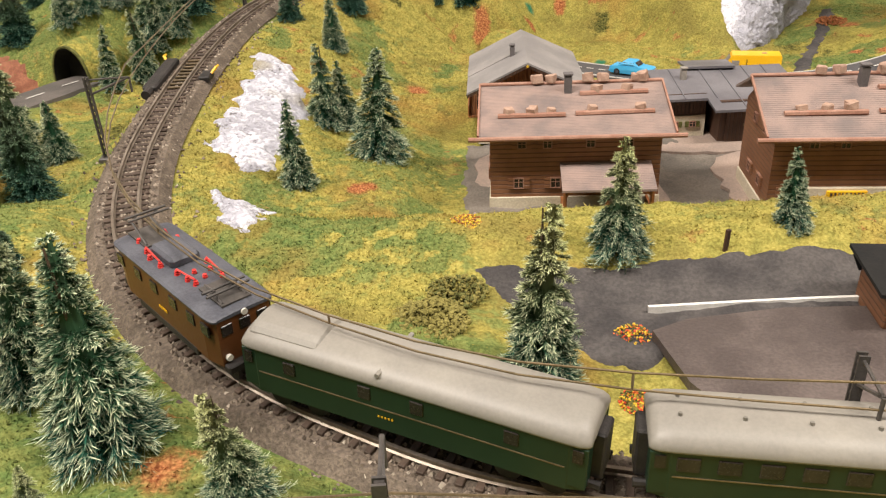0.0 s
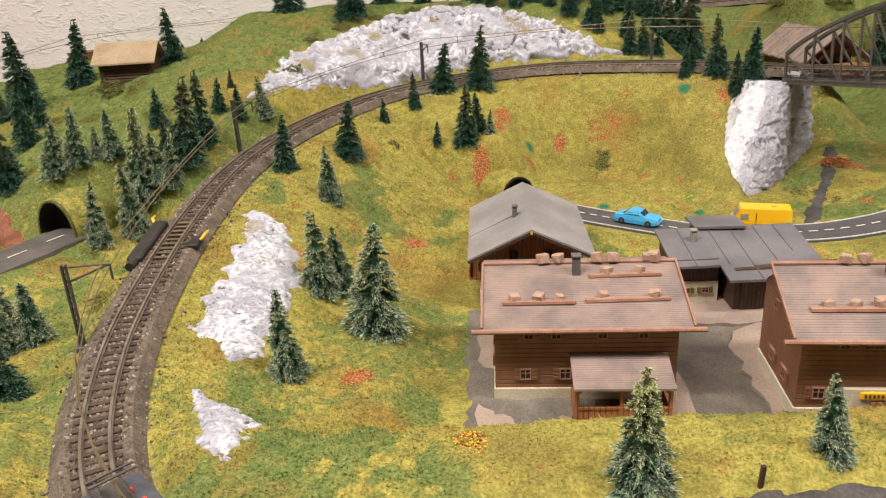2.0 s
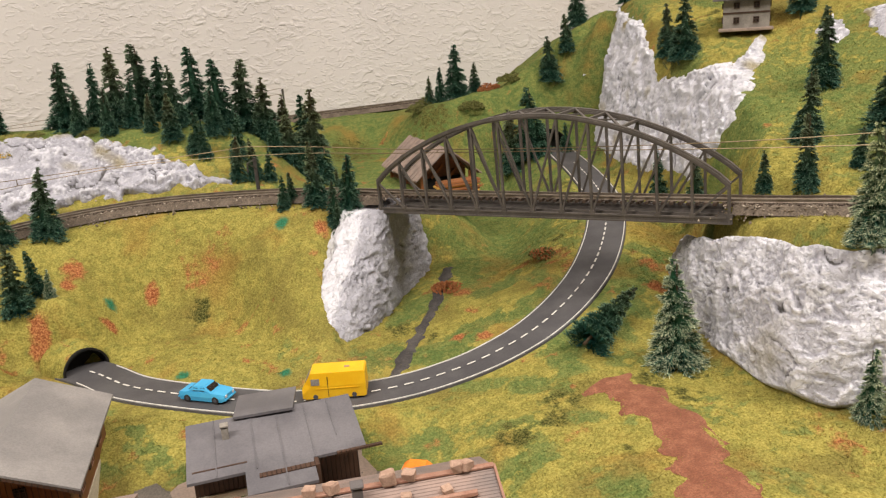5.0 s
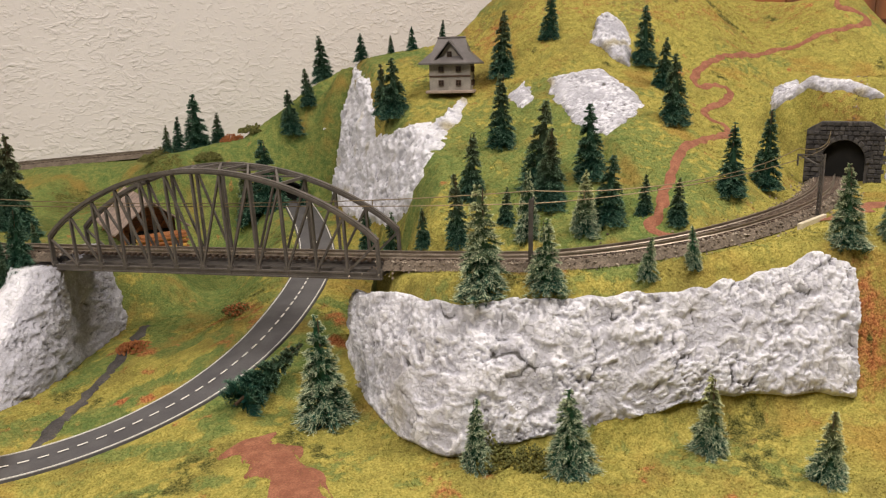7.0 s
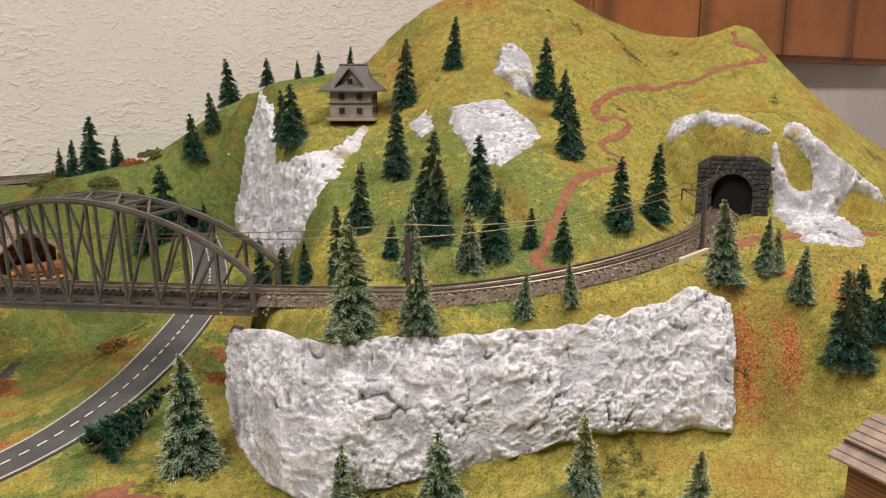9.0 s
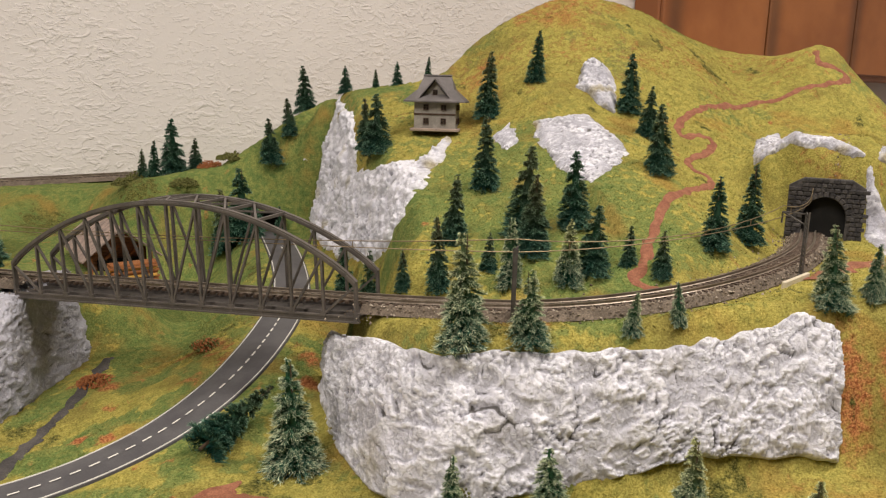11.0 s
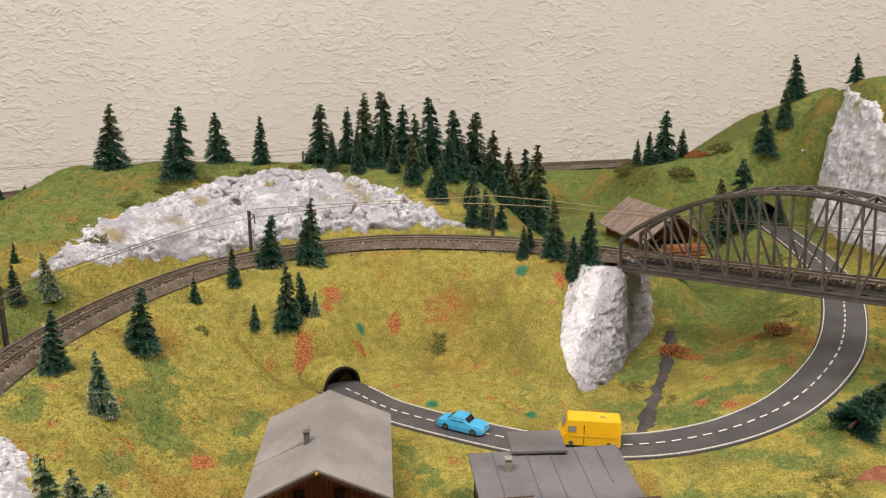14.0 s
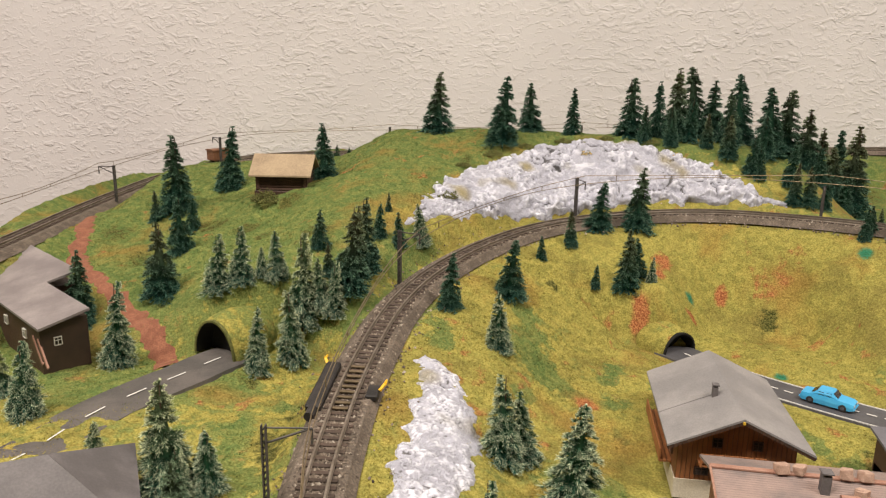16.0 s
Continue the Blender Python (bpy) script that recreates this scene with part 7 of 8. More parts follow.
def lane_house(x, y, turn, w, d, wall_h, ridge, roof_mat, label, hip):
    z = float(level(x, y)) - 0.001
    top = thing("house", label, "house", pose(x, y, z, 0, 0, turn), "houses by the lane")
    bm = bmesh.new()
    if hip:
        box(bm, 0, 0, wall_h / 2, w, d, wall_h)
    else:
        gable_body(bm, -w / 2, w / 2, -d / 2, d / 2, 0, wall_h, 0, ridge - 0.001)
    part("wall", bm, DARKWOOD, top)
    over = 0.005
    for sy in (-1, 1):
        inset = w * 0.34 if hip else -over
        bm = bmesh.new()
        roof_plate(bm, (-w / 2 - over, sy * (d / 2 + over), wall_h - 0.001), (w / 2 + over, sy * (d / 2 + over), wall_h - 0.001), (w / 2 - inset, 0, ridge), (-w / 2 + inset, 0, ridge), 0.0013)
        part("roof", bm, roof_mat, top)
    if hip:
        for sx in (-1, 1):
            bm = bmesh.new()
            roof_plate(bm, (sx * (w / 2 + over), -d / 2 - over, wall_h - 0.001), (sx * (w / 2 + over), d / 2 + over, wall_h - 0.001), (sx * (w / 2 - w * 0.34), 0.0004, ridge), (sx * (w / 2 - w * 0.34), -0.0004, ridge), 0.0013)
            part("roof_hip", bm, roof_mat, top)
    for sx in (-0.3, 0.1, 0.35):
        window(top, sx * w, -d / 2 - 0.0004, wall_h * 0.55, 0.0034, 0.0040, shutters=False, frame_mat=WHITE)
    for yy in (-0.2, 0.2):
        window(top, w / 2 + 0.0004, yy * d, wall_h * 0.55, 0.0034, 0.0040, face="x", shutters=False, frame_mat=WHITE)
    return top


def lane_barn():
    """Dark wooden house under one shallow roof, stepped in plan."""
    z = 1.004
    top = thing("house", "dark wooden house with a weathered grey-brown stepped roof by the lane", "house", pose(-0.3676, 0.498, z, 0, 0, -38.5), "houses by the lane")
    high = lambda y: 0.0330 + 0.22 * y
    for x0, x1, y0, y1 in ((-0.080, 0.078, -0.024, 0.004), (-0.080, 0.009, 0.004, 0.024)):
        bm = bmesh.new()
        box(bm, (x0 + x1 - 0.008) / 2, (y0 + y1) / 2 + 0.002, 0.0125, x1 - x0 - 0.008, y1 - y0 - 0.002, 0.030)
        part("wall", bm, DARKWOOD, top)
        bm = bmesh.new()
        roof_plate(bm, (x0, y0, high(y0)), (x1, y0, high(y0)), (x1, y1, high(y1)), (x0, y1, high(y1)), 0.0014)
        part("roof", bm, ROOFWORN, top)
    for x in (-0.05, -0.02, 0.012, 0.045):
        window(top, x, -0.0215, 0.016, 0.0044, 0.0050, shutters=False, frame_mat=WHITE)
    for y in (-0.012,):
        window(top, 0.0702, y, 0.016, 0.0040, 0.0046, face="x", shutters=False, frame_mat=WHITE)
    for sx in (0.058, 0.066):
        bm = bmesh.new()
        bar(bm, (sx, -0.021, 0.018), (sx + 0.012, -0.021, 0.004), 0.0010, 0.0018)
        part("stair_string", bm, POLEWOOD, top)


lane_barn()
lane_house(-0.238, 0.292, 30, 0.070, 0.060, 0.020, 0.038, ROOFTILE, "dark house with a hipped slate roof at the lane", True)


# ---- tunnel mouths ----
def stone_portal():
    """Dark masonry portal of the railway tunnel: stones set round an arch."""
    p, yaw, _ = along(TRACK, float(np.interp(0.722, TRACK[-60:, 0], ARC[-60:])))
    m = pose(p[0] + 0.015, p[1] - 0.001, p[2] - 0.002, 0, 0, yaw - 90) @ Matrix.Diagonal((0.84, 1, 0.95, 1))
    top = thing("tunnel_portal", "dark grey masonry railway tunnel portal", "tunnel portal", m)
    rad, spring = 0.0165, 0.016
    bm = bmesh.new()
    outline = [(-0.029, 0), (-0.029, 0.040), (-0.018, 0.046), (0.018, 0.046), (0.029, 0.040), (0.029, 0), (rad, 0), (rad, spring)]
    outline += [(rad * math.cos(math.pi * k / 12), spring + rad * math.sin(math.pi * k / 12)) for k in range(1, 12)] + [(-rad, spring), (-rad, 0)]
    prism(bm, outline, 0.006, Matrix.Translation((0, 0.003, 0)))
    part("wall", bm, MASON, top)
    rnd = random.Random(2)
    zz, row = 0.002, 0
    while zz < 0.044:
        xx = -0.029 + (0.0015 if row % 2 else 0)
        while xx < 0.028:
            w = rnd.uniform(0.0036, 0.0062)
            cx, cz = xx + w / 2, zz + 0.0016
            clear = math.hypot(cx, max(cz - spring, 0)) > rad + 0.0042 if cz > spring else abs(cx) > rad + 0.0022
            if clear and not (cz > 0.040 and abs(cx) > 0.019):
                bm = bmesh.new()
                box(bm, cx, -0.0004, cz, w - 0.0006, 0.0014 + rnd.uniform(0, 0.0008), 0.0028, 0, rnd.uniform(-2, 2), 0, 0.0003)
                part("stone", bm, MASON, top)
            xx += w
        zz, row = zz + 0.0034, row + 1
    for k in range(13):
        a = math.pi * (k + 0.5) / 13
        bm = bmesh.new()
        box(bm, (rad + 0.0020) * math.cos(a), -0.0006, spring + (rad + 0.0020) * math.sin(a), 0.0036, 0.0026, 0.0038, 0, -math.degrees(a), 0, 0.0003)
        part("arch_stone", bm, MASON, top)
    # shallow black cap behind the arch, standing in for the tunnel's darkness
    bm = bmesh.new()
    pts = [(rad, 0), (rad, spring)] + [(rad * math.cos(math.pi * k / 12), spring + rad * math.sin(math.pi * k / 12)) for k in range(1, 12)] + [(-rad, spring), (-rad, 0)]
    a = [bm.verts.new((x, 0.0058, z)) for x, z in pts]
    b = [bm.verts.new((x, 0.0072, z)) for x, z in pts]
    for i in range(len(pts) - 1):
        bm.faces.new((a[i], b[i], b[i + 1], a[i + 1]))
    bm.faces.new(b)
    part("bore", bm, BLACK, top)


stone_portal()


def road_mouth(x, y, z, turn, w, h, label, lining):
    """Plain arched road tunnel mouth with a short bore, blacked out in place of the darkness inside."""
    top = thing("tunnel_mouth", label, "tunnel mouth", pose(x, y, z, 0, 0, turn), "road tunnels")
    half = w / 2
    pts = [(half * math.cos(math.pi * k / 14), h * math.sin(math.pi * k / 14)) for k in range(15)]
    bm = bmesh.new()
    a = [bm.verts.new((px, 0, pz)) for px, pz in pts]
    b = [bm.verts.new((px * 0.90, 0.0100, pz * 0.86)) for px, pz in pts]
    for i in range(14):
        bm.faces.new((a[i], b[i], b[i + 1], a[i + 1]))
    bm.faces.new(b)
    part("bore", bm, BLACK, top)
    bm = bmesh.new()
    outer = [((half + 0.0012) * math.cos(math.pi * k / 14), (h + 0.0012) * math.sin(math.pi * k / 14)) for k in range(15)]
    prism(bm, outer + pts[::-1], 0.003, Matrix.Translation((0, 0.001, 0)))
    part("rim", bm, lining, top)
    # turf laid over the arch, running back into the bank
    rings = []
    for y0, grow in ((0.0008, 0.0010), (0.002, 0.0028), (0.008, 0.0042), (0.018, 0.0050), (0.032, 0.0030), (0.046, -0.004)):
        rings.append([((half + grow) * math.cos(math.pi * k / 14) * (1 + 0.05 * fuzz(k, y0 * 90, 0.7)), y0, (h + grow) * math.sin(math.pi * k / 14) - 0.002 + 0.0016 * fuzz(k, y0 * 90, 0.8, 3)) for k in range(15)])
    verts = [v for ring in rings for v in ring]
    faces = [(15 * r + k, 15 * r + k + 1, 15 * r + k + 16, 15 * r + k + 15) for r in range(len(rings) - 1) for k in range(14)]
    turf = raw("turf", verts, faces, GRASS, top, "grass flock over the arch", smooth=True)
    tint = turf.data.attributes.new("strewn", "FLOAT_COLOR", "POINT")
    at = np.array([top.matrix_world @ Vector(v) for v in verts])
    tint.data.foreach_set("color", np.stack(strewn(at[:, 0], at[:, 1]), -1).ravel())


road_mouth(0.0495, 0.5680, 0.9855, 34, 0.026, 0.0128, "black arched road tunnel mouth in the meadow slope", BLACK)
road_mouth(-0.2370, 0.4640, 1.0070, -26, 0.031, 0.0215, "arched lane tunnel mouth under the grassy hill", FOAMGREEN)
road_mouth(0.4700, 0.8030, 1.0430, -14, 0.040, 0.0200, "black road tunnel mouth below the knoll", BLACK)

# ---- vehicles and small things ----
def section(bm, rows):
    """A body lofted through cross-sections: rows of (x, half width low, half width high, z low, z high)."""
    rings = []
    for x, a, b, z0, z1 in rows:
        zm = z0 + (z1 - z0) * 0.5
        rings.append([bm.verts.new(v) for v in ((x, -a, z0), (x, a, z0), (x, a * 1.02, zm), (x, b, z1), (x, -b, z1), (x, -a * 1.02, zm))])
    for p, q in zip(rings[:-1], rings[1:]):
        for i in range(6):
            j = (i + 1) % 6
            bm.faces.new((p[i], q[i], q[j], p[j]))
    bm.faces.new(rings[0])
    bm.faces.new(rings[-1][::-1])
    bmesh.ops.recalc_face_normals(bm, faces=bm.faces)


def wheel(parent, x, y, r):
    bm = bmesh.new()
    rod(bm, (x, y - 0.0007, r), (x, y + 0.0007, r), r, seg=16)
    ob = part("wheel", bm, UNDER, parent)
    bm = bmesh.new()
    rod(bm, (x, y - 0.0009, r), (x, y + 0.0009, r), r * 0.5, seg=10)
    part("rim", bm, LOCOROOF, ob)


def road_place(s):
    p, yaw, _ = along(ROAD, s)
    return p, yaw


RARC = arc(ROAD)


def sedan():
    s = float(np.interp(0.1205, ROAD[:, 0], RARC))
    p, yaw = road_place(s)
    top = thing("car", "light blue plastic saloon car on the road", "car", pose(p[0] - 0.0008, p[1] + 0.0002, p[2] + 0.0014, 0, 0, yaw))
    bm = bmesh.new()
    section(bm, ((-0.0142, 0.0050, 0.0046, 0.0018, 0.0050), (-0.0132, 0.0056, 0.0052, 0.0012, 0.0056), (-0.0060, 0.0058, 0.0054, 0.0011, 0.0060), (0.0050, 0.0058, 0.0054, 0.0011, 0.0060), (0.0125, 0.0056, 0.0050, 0.0012, 0.0054), (0.0142, 0.0050, 0.0044, 0.0018, 0.0048)))
    part("body", bm, BLUE, top)
    bm = bmesh.new()
    section(bm, ((-0.0085, 0.0052, 0.0048, 0.0056, 0.0060), (-0.0050, 0.0051, 0.0042, 0.0056, 0.0090), (0.0018, 0.0051, 0.0042, 0.0056, 0.0092), (0.0062, 0.0052, 0.0048, 0.0056, 0.0060)))
    part("cabin", bm, BLUE, top)
    for sy in (-1, 1):
        for x, w in ((-0.0032, 0.0030), (0.0010, 0.0030)):
            bm = bmesh.new()
            box(bm, x, sy * 0.00485, 0.0074, w, 0.0003, 0.0018, sy * 17)
            part("side_window", bm, GLASSDARK, top)
        for x in (-0.0086, 0.0088):
            wheel(top, x, sy * 0.0052, 0.0021)
        bm = bmesh.new()
        box(bm, 0.0143, sy * 0.0032, 0.0040, 0.0005, 0.0014, 0.0012)
        part("headlight", bm, WHITE, top)
        bm = bmesh.new()
        box(bm, -0.0143, sy * 0.0034, 0.0042, 0.0005, 0.0012, 0.0010)
        part("tail_light", bm, RED, top)
    for x, t in ((0.0044, 55), (-0.0070, -50)):
        bm = bmesh.new()
        box(bm, x, 0, 0.0075, 0.0003, 0.0078, 0.0034, 0, -t + 10, 0)
        part("windscreen", bm, GLASSDARK, top)
    for x in (-0.0146, 0.0146):
        bm = bmesh.new()
        box(bm, x, 0, 0.0024, 0.0008, 0.0104, 0.0010, bevel=0.0002)
        part("bumper", bm, BLUE, top)


def van():
    s = float(np.interp(0.1850, ROAD[:, 0], RARC))
    p, yaw = road_place(s)
    top = thing("van", "yellow plastic delivery van on the road", "van", pose(p[0] + 0.0012, p[1] + 0.0036, p[2] + 0.0014, 0, 0, yaw + 180 - 3))
    bm = bmesh.new()
    section(bm, ((-0.0168, 0.0066, 0.0060, 0.0018, 0.0148), (-0.0160, 0.0069, 0.0063, 0.0014, 0.0156), (0.0118, 0.0069, 0.0063, 0.0014, 0.0156), (0.0150, 0.0069, 0.0060, 0.0014, 0.0100), (0.0168, 0.0066, 0.0058, 0.0018, 0.0072)))
    part("body", bm, YELLOW, top)
    for sy in (-1, 1):
        bm = bmesh.new()
        box(bm, 0.0095, sy * 0.0067, 0.0108, 0.0044, 0.0006, 0.0034, sy * 6)
        part("cab_window", bm, GREYRENDER, top)
        bm = bmesh.new()
        box(bm, -0.0020, sy * 0.0070, 0.0070, 0.0230, 0.0004, 0.0005)
        part("side_rib", bm, YELLOW, top)
        bm = bmesh.new()
        box(bm, 0.0030, sy * 0.0069, 0.0078, 0.0003, 0.0004, 0.0110)
        part("door_seam", bm, UNDER, top)
        for x in (-0.0104, 0.0100):
            wheel(top, x, sy * 0.0062, 0.0026)
        bm = bmesh.new()
        box(bm, 0.0168, sy * 0.0042, 0.0044, 0.0006, 0.0016, 0.0014)
        part("headlight", bm, WHITE, top)
    bm = bmesh.new()
    box(bm, 0.0138, 0, 0.0122, 0.0004, 0.0104, 0.0046, 0, -32, 0)
    part("windscreen", bm, GREYRENDER, top)
    bm = bmesh.new()
    box(bm, -0.0070, 0, 0.0157, 0.0028, 0.0016, 0.0006)
    part("roof_hatch", bm, STONE, top)


sedan()
van()

# road lines
for side, w in ((-0.0130, 0.0005), (0.0130, 0.0005)):
    line = np.array([q for q in ROAD if q[1] < 0.80 and q[0] >= 0.055])
    ribbon("edge_line", line, 0.55 * w, 0.0017, ROADPAINT, "", parent=road, side=side)
bm = bmesh.new()
box(bm, 0, 0, 0, 0.0052, 0.0010, 0.0002)
DASH = bpy.data.meshes.new("dash")
bm.to_mesh(DASH)
bm.free()
DASH.materials.append(ROADPAINT)
s = float(RARC[15])
while s < RARC[-1] - 0.10:
    p, yaw, climb = along(ROAD, s)
    ob = new("dash", DASH)
    ob.parent = road
    ob.matrix_basis = pose(p[0], p[1], p[2] + 0.0018, 0, -climb, yaw)
    s += 0.0090
LARC = arc(LANE)
s = 0.02
while s < LARC[-1] - 0.06:
    p, yaw, climb = along(LANE, s)
    ob = new("dash", DASH)
    ob.parent = lane
    ob.matrix_basis = pose(p[0], p[1], p[2] + 0.0018, 0, -climb, yaw) @ Matrix.Diagonal((2.2, 0.8, 1, 1))
    s += 0.024


crumb = bmesh.new()
bmesh.ops.create_icosphere(crumb, subdivisions=1, radius=1.0)
CRUMB_VERTS, CRUMB_FACES = [v.co.copy() for v in crumb.verts], [tuple(v.index for v in f.verts) for f in crumb.faces]
crumb.free()


def clump(name, x, y, r, mats, label, count=60, seed=1, flat=0.6):
    """A bush of foam crumbs."""
    rnd = random.Random(seed)
    z = float(level(x, y))
    top = thing(name, label, "bush", pose(x, y, z), "foam bushes")
    for mat in mats:
        verts, faces = [], []
        for _ in range(5 * count // len(mats)):
            a, q, h = rnd.uniform(0, math.tau), math.sqrt(rnd.random()), rnd.random()
            mid = Vector((r * q * math.cos(a), r * q * math.sin(a), r * flat * h * (1 - q * q * 0.8) * (0.75 + 0.5 * fuzz(x + q * math.cos(a), y + q * math.sin(a), 3.1, seed))))
            size, turn = r * rnd.uniform(0.03, 0.085), pose(0, 0, 0, rnd.uniform(0, 90), rnd.uniform(0, 90), 0)
            faces += [tuple(len(verts) + k for k in f) for f in CRUMB_FACES]
            verts += [mid + turn @ (v * size * rnd.uniform(0.65, 1.2)) for v in CRUMB_VERTS]
        tagged(raw("foam", verts, faces, mat, top), kind="stuff")
    return top


clump("flower_bush", 0.0530, 0.1880, 0.0058, (FOAMRED, FOAMYELLOW, FOAMGREEN), "red and yellow foam flower bush beside the forecourt", 90, 1)
clump("flower_bush", 0.0480, 0.1570, 0.0055, (FOAMRED, FOAMYELLOW, FOAMGREEN), "red and yellow foam flowers beside the platform", 80, 2, 0.4)
clump("flower_bed", 0.0045, 0.2480, 0.0062, (FOAMYELLOW, FOAMRUST), "flat bed of yellow and rust foam flowers", 60, 3, 0.2)
clump("bush", 0.0005, 0.2080, 0.0100, (FOAMOLIVE, FOAMGREEN), "olive green foam bush on the meadow", 130, 4, 0.45)
clump("bush", -0.0080, 0.1880, 0.0120, (FOAMOLIVE,), "olive green foam bush near the track", 150, 5, 0.25)
clump("bush", 0.400, 0.324, 0.011, (FOAMGREEN,), "olive foam bush at the foot of the cliff", 140, 6, 1.3)
clump("bush", 0.415, 0.312, 0.009, (FOAMGREEN,), "olive foam bush at the foot of the cliff", 110, 16, 1.1)
clump("bush", 0.440, 0.885, 0.014, (FOAMRUST,), "rust-brown foam bush on the knoll", 90, 9, 0.6)
clump("bush", 0.352, 0.556, 0.013, (FOAMRUST, FOAMGREEN), "rust-brown foam scatter under the bridge", 90, 10, 0.25)
clump("bush", 0.366, 0.890, 0.012, (FOAMGREEN,), "dark green foam bush on the bank", 90, 11, 0.9)
clump("bush", -0.262, 0.634, 0.012, (FOAMGREEN,), "dark olive foam bush below the hut", 90, 12, 0.7)
clump("bush", -0.118, 0.640, 0.010, (FOAMGREEN,), "olive foam bush beside the rock face", 80, 13, 0.5)
clump("flower_bush", 0.385, 0.905, 0.008, (FOAMYELLOW,), "orange-yellow foam bush on the bank", 60, 14, 0.6)
clump("bush", 0.284, 0.575, 0.012, (FOAMRUST,), "rust foam scatter beside the pier", 80, 15, 0.35)
for k, (gx, gy, gr) in enumerate(((-0.112, 0.690, 0.007), (-0.088, 0.716, 0.009), (-0.060, 0.740, 0.008), (-0.026, 0.754, 0.009), (0.012, 0.760, 0.007), (0.050, 0.755, 0.008))):
    clump("bush", gx, gy, gr, (FOAMGREEN,), "dark olive moss along the top of the rock face", 60, 40 + k, 0.4)
for k, (gx, gy, gr) in enumerate(((0.402, 0.842, 0.014), (0.352, 0.868, 0.013), (0.455, 0.862, 0.015))):
    clump("bush", gx, gy, gr, (FOAMGREEN,), "dark green moss mound on the bank", 110, 50 + k, 0.6)
for k, (gx, gy, gr, gz) in enumerate(((-0.008, 0.7385, 0.006, 0.5), (0.070, 0.738, 0.005, 0.5), (-0.075, 0.690, 0.006, 0.5))):
    clump("moss_tuft", gx, gy, gr, (FOAMYELLOW, FOAMGREEN) if k < 2 else (FOAMGREEN,), "yellowish moss tuft on the white rock", 50, 20 + k, 0.7)


def kiosk():
    """Dark red shed at the edge of the platform, roof and awning over it."""
    z = 0.989
    top = thing("platform_shed", "dark red wooden platform shed with a black roof", "shed", pose(0.137, 0.190, z, 0, 0, -8))
    bm = bmesh.new()
    box(bm, 0, 0, 0.0085, 0.026, 0.022, 0.017, bevel=0.0004)
    part("wall", bm, LOGS, top)
    bm = bmesh.new()
    roof_plate(bm, (-0.0165, -0.014, 0.0172), (0.0165, -0.014, 0.0172), (0.0165, 0.014, 0.0190), (-0.0165, 0.014, 0.0190), 0.0012)
    part("roof", bm, BLACK, top)
    bm = bmesh.new()
    bar(bm, (-0.0160, 0.010, 0.0172), (-0.0135, 0.010, 0.0120), 0.0008, 0.0010)
    part("bracket", bm, BLACK, top)


kiosk()
bm = bmesh.new()
prism(bm, [(0.058, 0.1850), (0.070, 0.1905), (0.100, 0.1945), (0.22, 0.1900), (0.30, 0.1800), (0.30, 0.1200), (0.18, 0.1280), (0.10, 0.1400), (0.066, 0.1520), (0.062, 0.1600)], 0.0030, Matrix.Translation((0, 0, 0.9915)) @ Matrix.Rotation(radians(-90), 4, "X"))
tagged(part("platform", bm, PLATFORM), "grey-brown card platform with stained surface", kind="structure")
line = spline([(0.060, 0.1990, 0.9893), (0.12, 0.2000, 0.9893), (0.22, 0.198, 0.9893)])
ribbon("kerb_line", line, 0.0006, 0.0033, ROADPAINT, "white painted kerb line beside the forecourt", drop=0.0001)


def stump(x, y, h):
    bm = bmesh.new()
    box(bm, 0, 0, h / 2 - 0.001, 0.0016, 0.0012, h + 0.002, bevel=0.0002)
    ob = part("wooden_stake", bm, DARKWOOD)
    ob.matrix_world = pose(x, y, float(level(x, y)), 0, 3, 10)
    return tagged(ob, "short dark wooden stake in the grass", "stake")


stump(0.0915, 0.2245, 0.0078)
bm = bmesh.new()
box(bm, 0, 0, 0.0022, 0.036, 0.0022, 0.0048, bevel=0.0003)
wall_bit = part("low_wall", bm, CREAM)
wall_bit.matrix_world = pose(0.612, 0.318, float(level(0.612, 0.318)) - 0.0010, 0, 0, 14)
tagged(wall_bit, "low pale wall strip beside the track", "wall strip")
# tipped-over fir
fir(0, 0, 0.052, DARK[1:2], "dark green model fir lying on its side", "fallen fir", m=pose(0.316, 0.4300, float(level(0.316, 0.430)) + 0.0085, 0, 72, 27))


def tent():
    z = float(level(0.209, 0.390))
    top = thing("tent", "small orange plastic tent on a pale slab", "tent", pose(0.209, 0.390, z, 0, 0, -30))
    bm = bmesh.new()
    box(bm, 0.004, 0, 0.0008, 0.026, 0.016, 0.0020, bevel=0.0003)
    part("slab", bm, CREAM, top)
    bm = bmesh.new()
    section(bm, ((-0.0065, 0.0050, 0.0030, 0.0016, 0.0062), (-0.004, 0.0052, 0.0034, 0.0016, 0.0078), (0.004, 0.0052, 0.0034, 0.0016, 0.0078), (0.0065, 0.0050, 0.0030, 0.0016, 0.0062)))
    part("cover", bm, ORANGE, top)


tent()


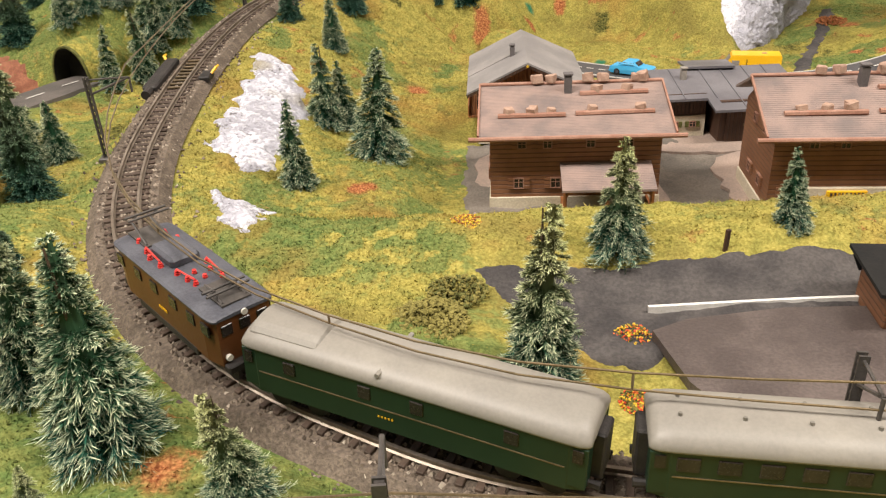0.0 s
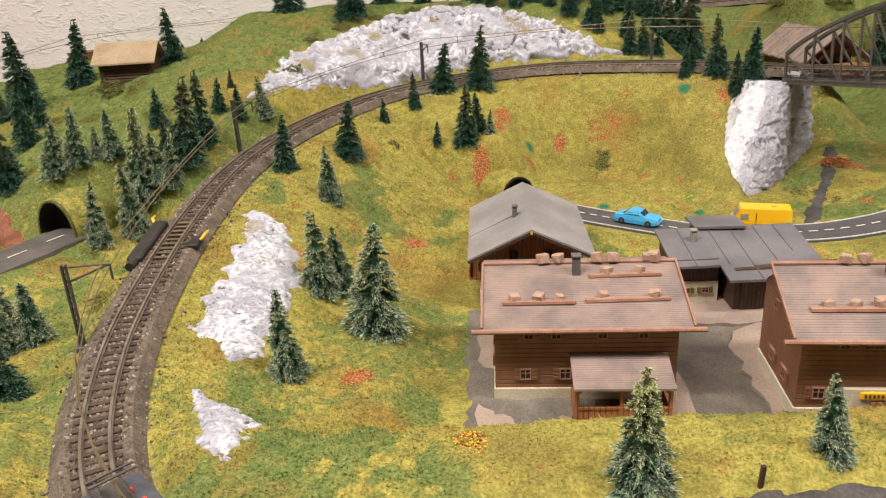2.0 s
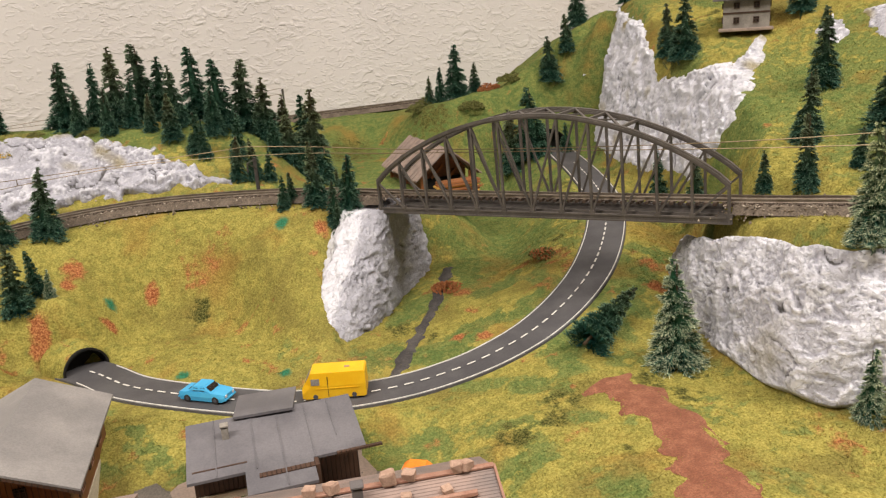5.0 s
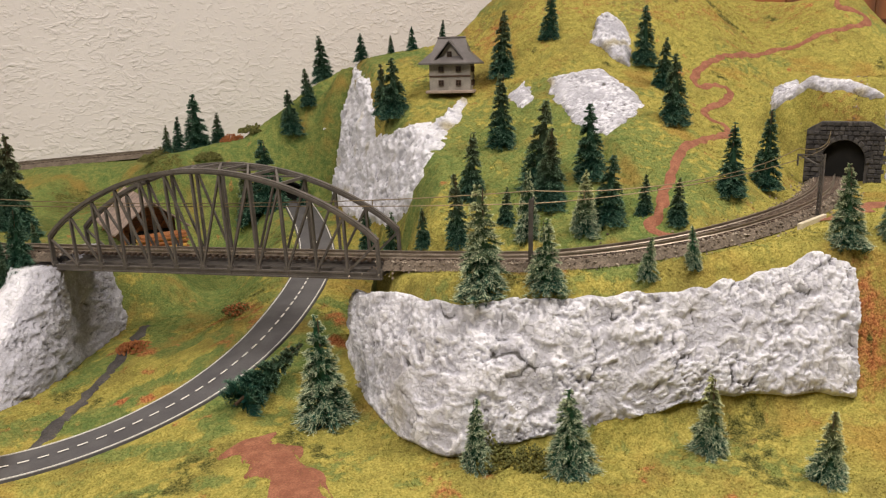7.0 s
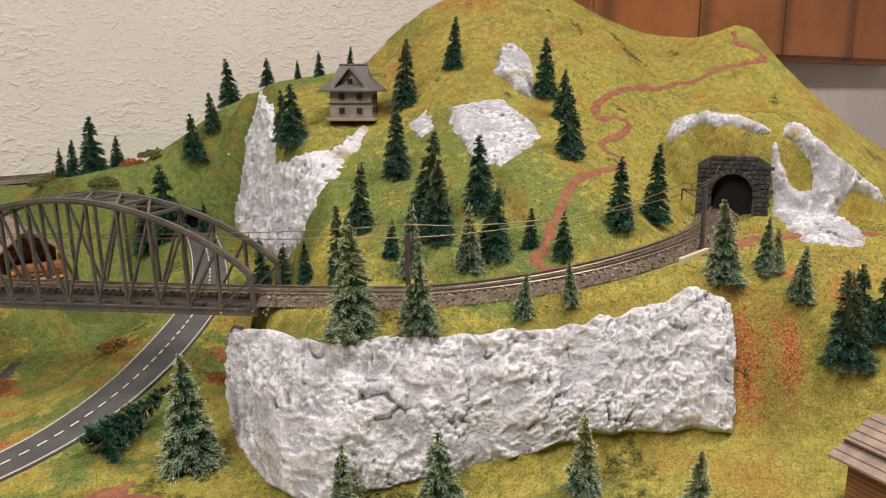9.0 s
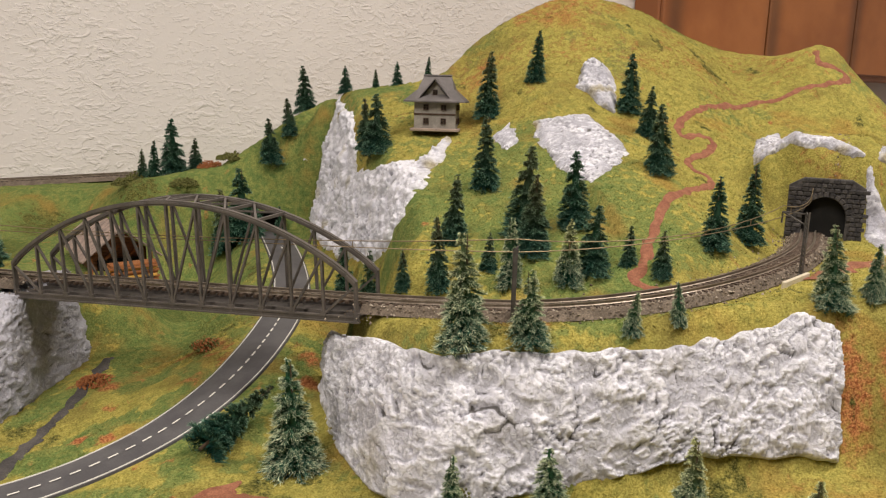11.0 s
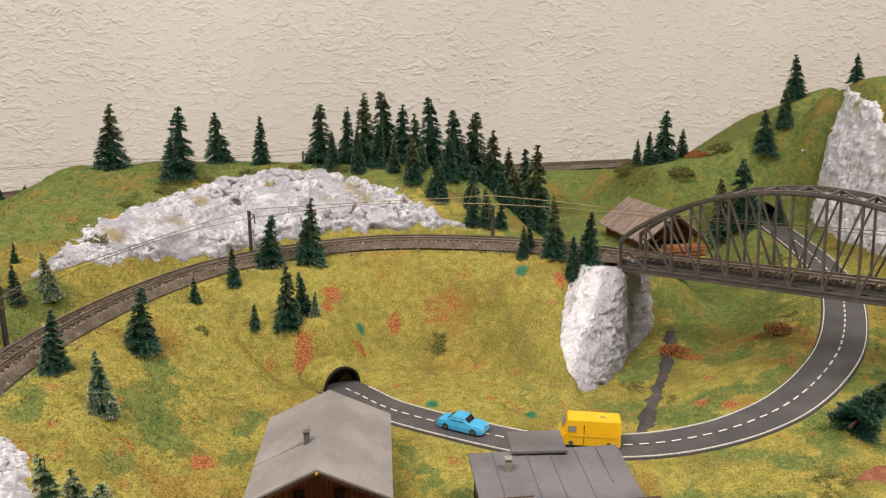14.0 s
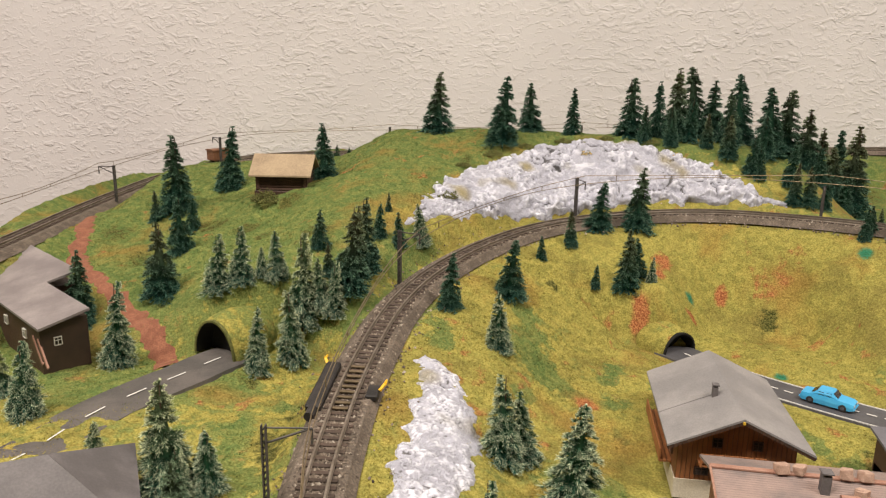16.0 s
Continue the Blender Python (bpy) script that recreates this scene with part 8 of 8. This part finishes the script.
def red_shed():
    p, yaw, climb = along(UPPER, float(arc(UPPER)[np.argmin(np.hypot(UPPER[:, 0] + 0.428, UPPER[:, 1] - 0.928))]))
    top = thing("railway_wagon", "small dark red goods wagon on the upper line", "wagon", pose(p[0], p[1], p[2] + 0.002, 0, 0, yaw))
    bm = bmesh.new()
    box(bm, 0, 0, 0.0085, 0.026, 0.014, 0.011, bevel=0.0005)
    part("body", bm, LOGS, top)
    bm = bmesh.new()
    shell(bm, 0.028, 0.0078, 0.0140, 0.0144, 0.0018, 0.0, 8)
    part("roof", bm, LOGS, top)
    for x in (-0.007, 0.007):
        bm = bmesh.new()
        for sy in (-0.0046, 0.0046):
            rod(bm, (x, sy - 0.0006, 0.0026), (x, sy + 0.0006, 0.0026), 0.0030, seg=14)
        part("wheelset", bm, UNDER, top)


red_shed()


def plank_hut():
    """Small hut with a weathered plank roof on the meadow beyond the cliff."""
    z = float(level(0.560, 0.190)) - 0.001
    top = thing("plank_hut", "small brown hut with a weathered grey plank roof", "hut", pose(0.5705, 0.1665, z, 0, 0, 80))
    up = 1.033 - z
    bm = bmesh.new()
    gable_body(bm, -0.026, 0.026, -0.020, 0.020, 0.0, up + 0.0015, 0.0, up + 0.0105)
    part("wall", bm, LOGS, top)
    for sy in (-1, 1):
        for k in range(7):
            bm = bmesh.new()
            a, b = k / 7, (k + 0.96) / 7
            at = lambda f: (sy * 0.026 * (1 - f), up - 0.0012 + 0.0135 * f)
            (ya, za), (yb, zb) = at(a), at(b)
            roof_plate(bm, (-0.031, ya, za + 0.0005), (0.031, ya, za + 0.0005), (0.031, yb, zb), (-0.031, yb, zb), 0.0010)
            part("roof_board", bm, ROOFTAN_GREY, top)
    bm = bmesh.new()
    rod(bm, (-0.030, 0.018, up + 0.0040), (0.030, 0.018, up + 0.0040), 0.0008, seg=6)
    part("roof_pole", bm, DARKWOOD, top)


plank_hut()


def wall_cabinet():
    """Reddish wooden cupboard hung on the wall beyond the hill."""
    top = thing("wall_cabinet", "reddish brown wooden wall cabinet with panelled doors", "cabinet", pose(1.76, 1.030, 1.238))
    bm = bmesh.new()
    box(bm, 0, 0.0, 0.36, 1.10, 0.058, 0.72, bevel=0.003)
    part("carcass", bm, WOODCAB, top)
    for k in range(4):
        bm = bmesh.new()
        box(bm, -0.4125 + 0.275 * k, -0.0335, 0.36, 0.270, 0.009, 0.700, bevel=0.002)
        d = part("door", bm, WOODCAB, top)
        bm = bmesh.new()
        rod(bm, (-0.4125 + 0.275 * k + 0.11, -0.038, 0.30), (-0.4125 + 0.275 * k + 0.11, -0.052, 0.30), 0.008, 0.010, seg=14)
        part("knob", bm, WOODCAB, d)


wall_cabinet()


def ceiling_lamp(x, y, length, turn):
    top = thing("ceiling_lamp", "long white ceiling lamp with tube diffuser", "ceiling lamp", pose(x, y, 2.5, 0, 0, turn), "ceiling lamps")
    bm = bmesh.new()
    box(bm, 0, 0, -0.018, length + 0.04, 0.26, 0.036, bevel=0.004)
    part("housing", bm, WHITE, top)
    for o in (-0.05, 0.05):
        bm = bmesh.new()
        rod(bm, (-length / 2, o, -0.0425), (length / 2, o, -0.0425), 0.005, seg=10)
        part("tube", bm, WHITE, top)


for lx, ly, ll, lt, _ in LAMPS:
    ceiling_lamp(lx, ly, ll, lt)


def flock(count, x0, x1, y0, y1, name, label, seed, tall):
    """Short upright flock fibres scattered over the meadow."""
    rnd = np.random.RandomState(seed)
    x, y = rnd.uniform(x0, x1, count), rnd.uniform(y0, y1, count)
    clear = np.minimum(near(TRACK[::5], x, y)[0] - 0.017, near(ROAD[::5], x, y)[0] - 0.018)
    keep = clear > 0
    keep &= ~((x > -0.006) & (x < 0.225) & (y > 0.272) & (y < 0.435)) & ~((x > 0.0) & (x < 0.42) & (y > 0.115) & (y < 0.228))
    x, y = x[keep], y[keep]
    z = level(x, y)
    a, h, w = rnd.uniform(0, math.tau, len(x)), rnd.uniform(0.5, 1.0, len(x)) * tall, rnd.uniform(0.00022, 0.00042, len(x))
    lx, ly = rnd.normal(0, 1.1, len(x)) * h, rnd.normal(0, 1.1, len(x)) * h
    v = np.stack([np.stack([x - np.cos(a) * w, y - np.sin(a) * w, z - 0.0003], -1), np.stack([x + np.cos(a) * w, y + np.sin(a) * w, z - 0.0003], -1), np.stack([x + lx, y + ly, z + h], -1)], 1)
    n = len(x)
    me = bpy.data.meshes.new(name)
    me.vertices.add(3 * n)
    me.vertices.foreach_set("co", v.ravel())
    me.loops.add(3 * n)
    me.loops.foreach_set("vertex_index", np.arange(3 * n))
    me.polygons.add(n)
    me.polygons.foreach_set("loop_start", np.arange(0, 3 * n, 3))
    me.polygons.foreach_set("loop_total", np.full(n, 3))
    me.update()
    col = np.repeat(np.stack(strewn(x, y), -1), 3, 0)
    at = me.attributes.new("strewn", "FLOAT_COLOR", "POINT")
    at.data.foreach_set("color", col.ravel())
    me.materials.append(FLOCK)
    return tagged(new(name, me), label, "grass", kind="stuff")


flock(150000, -0.14, 0.46, 0.12, 0.66, "flock_fibres", "short yellow-green flock fibres on the meadow", 1, 0.0010)
flock(150000, 0.36, 0.95, 0.15, 0.72, "flock_fibres", "short yellow-green flock fibres on the hill", 2, 0.0011)
flock(120000, -0.42, 0.0, 0.05, 0.80, "flock_fibres", "short green flock fibres on the left slopes", 3, 0.0012)
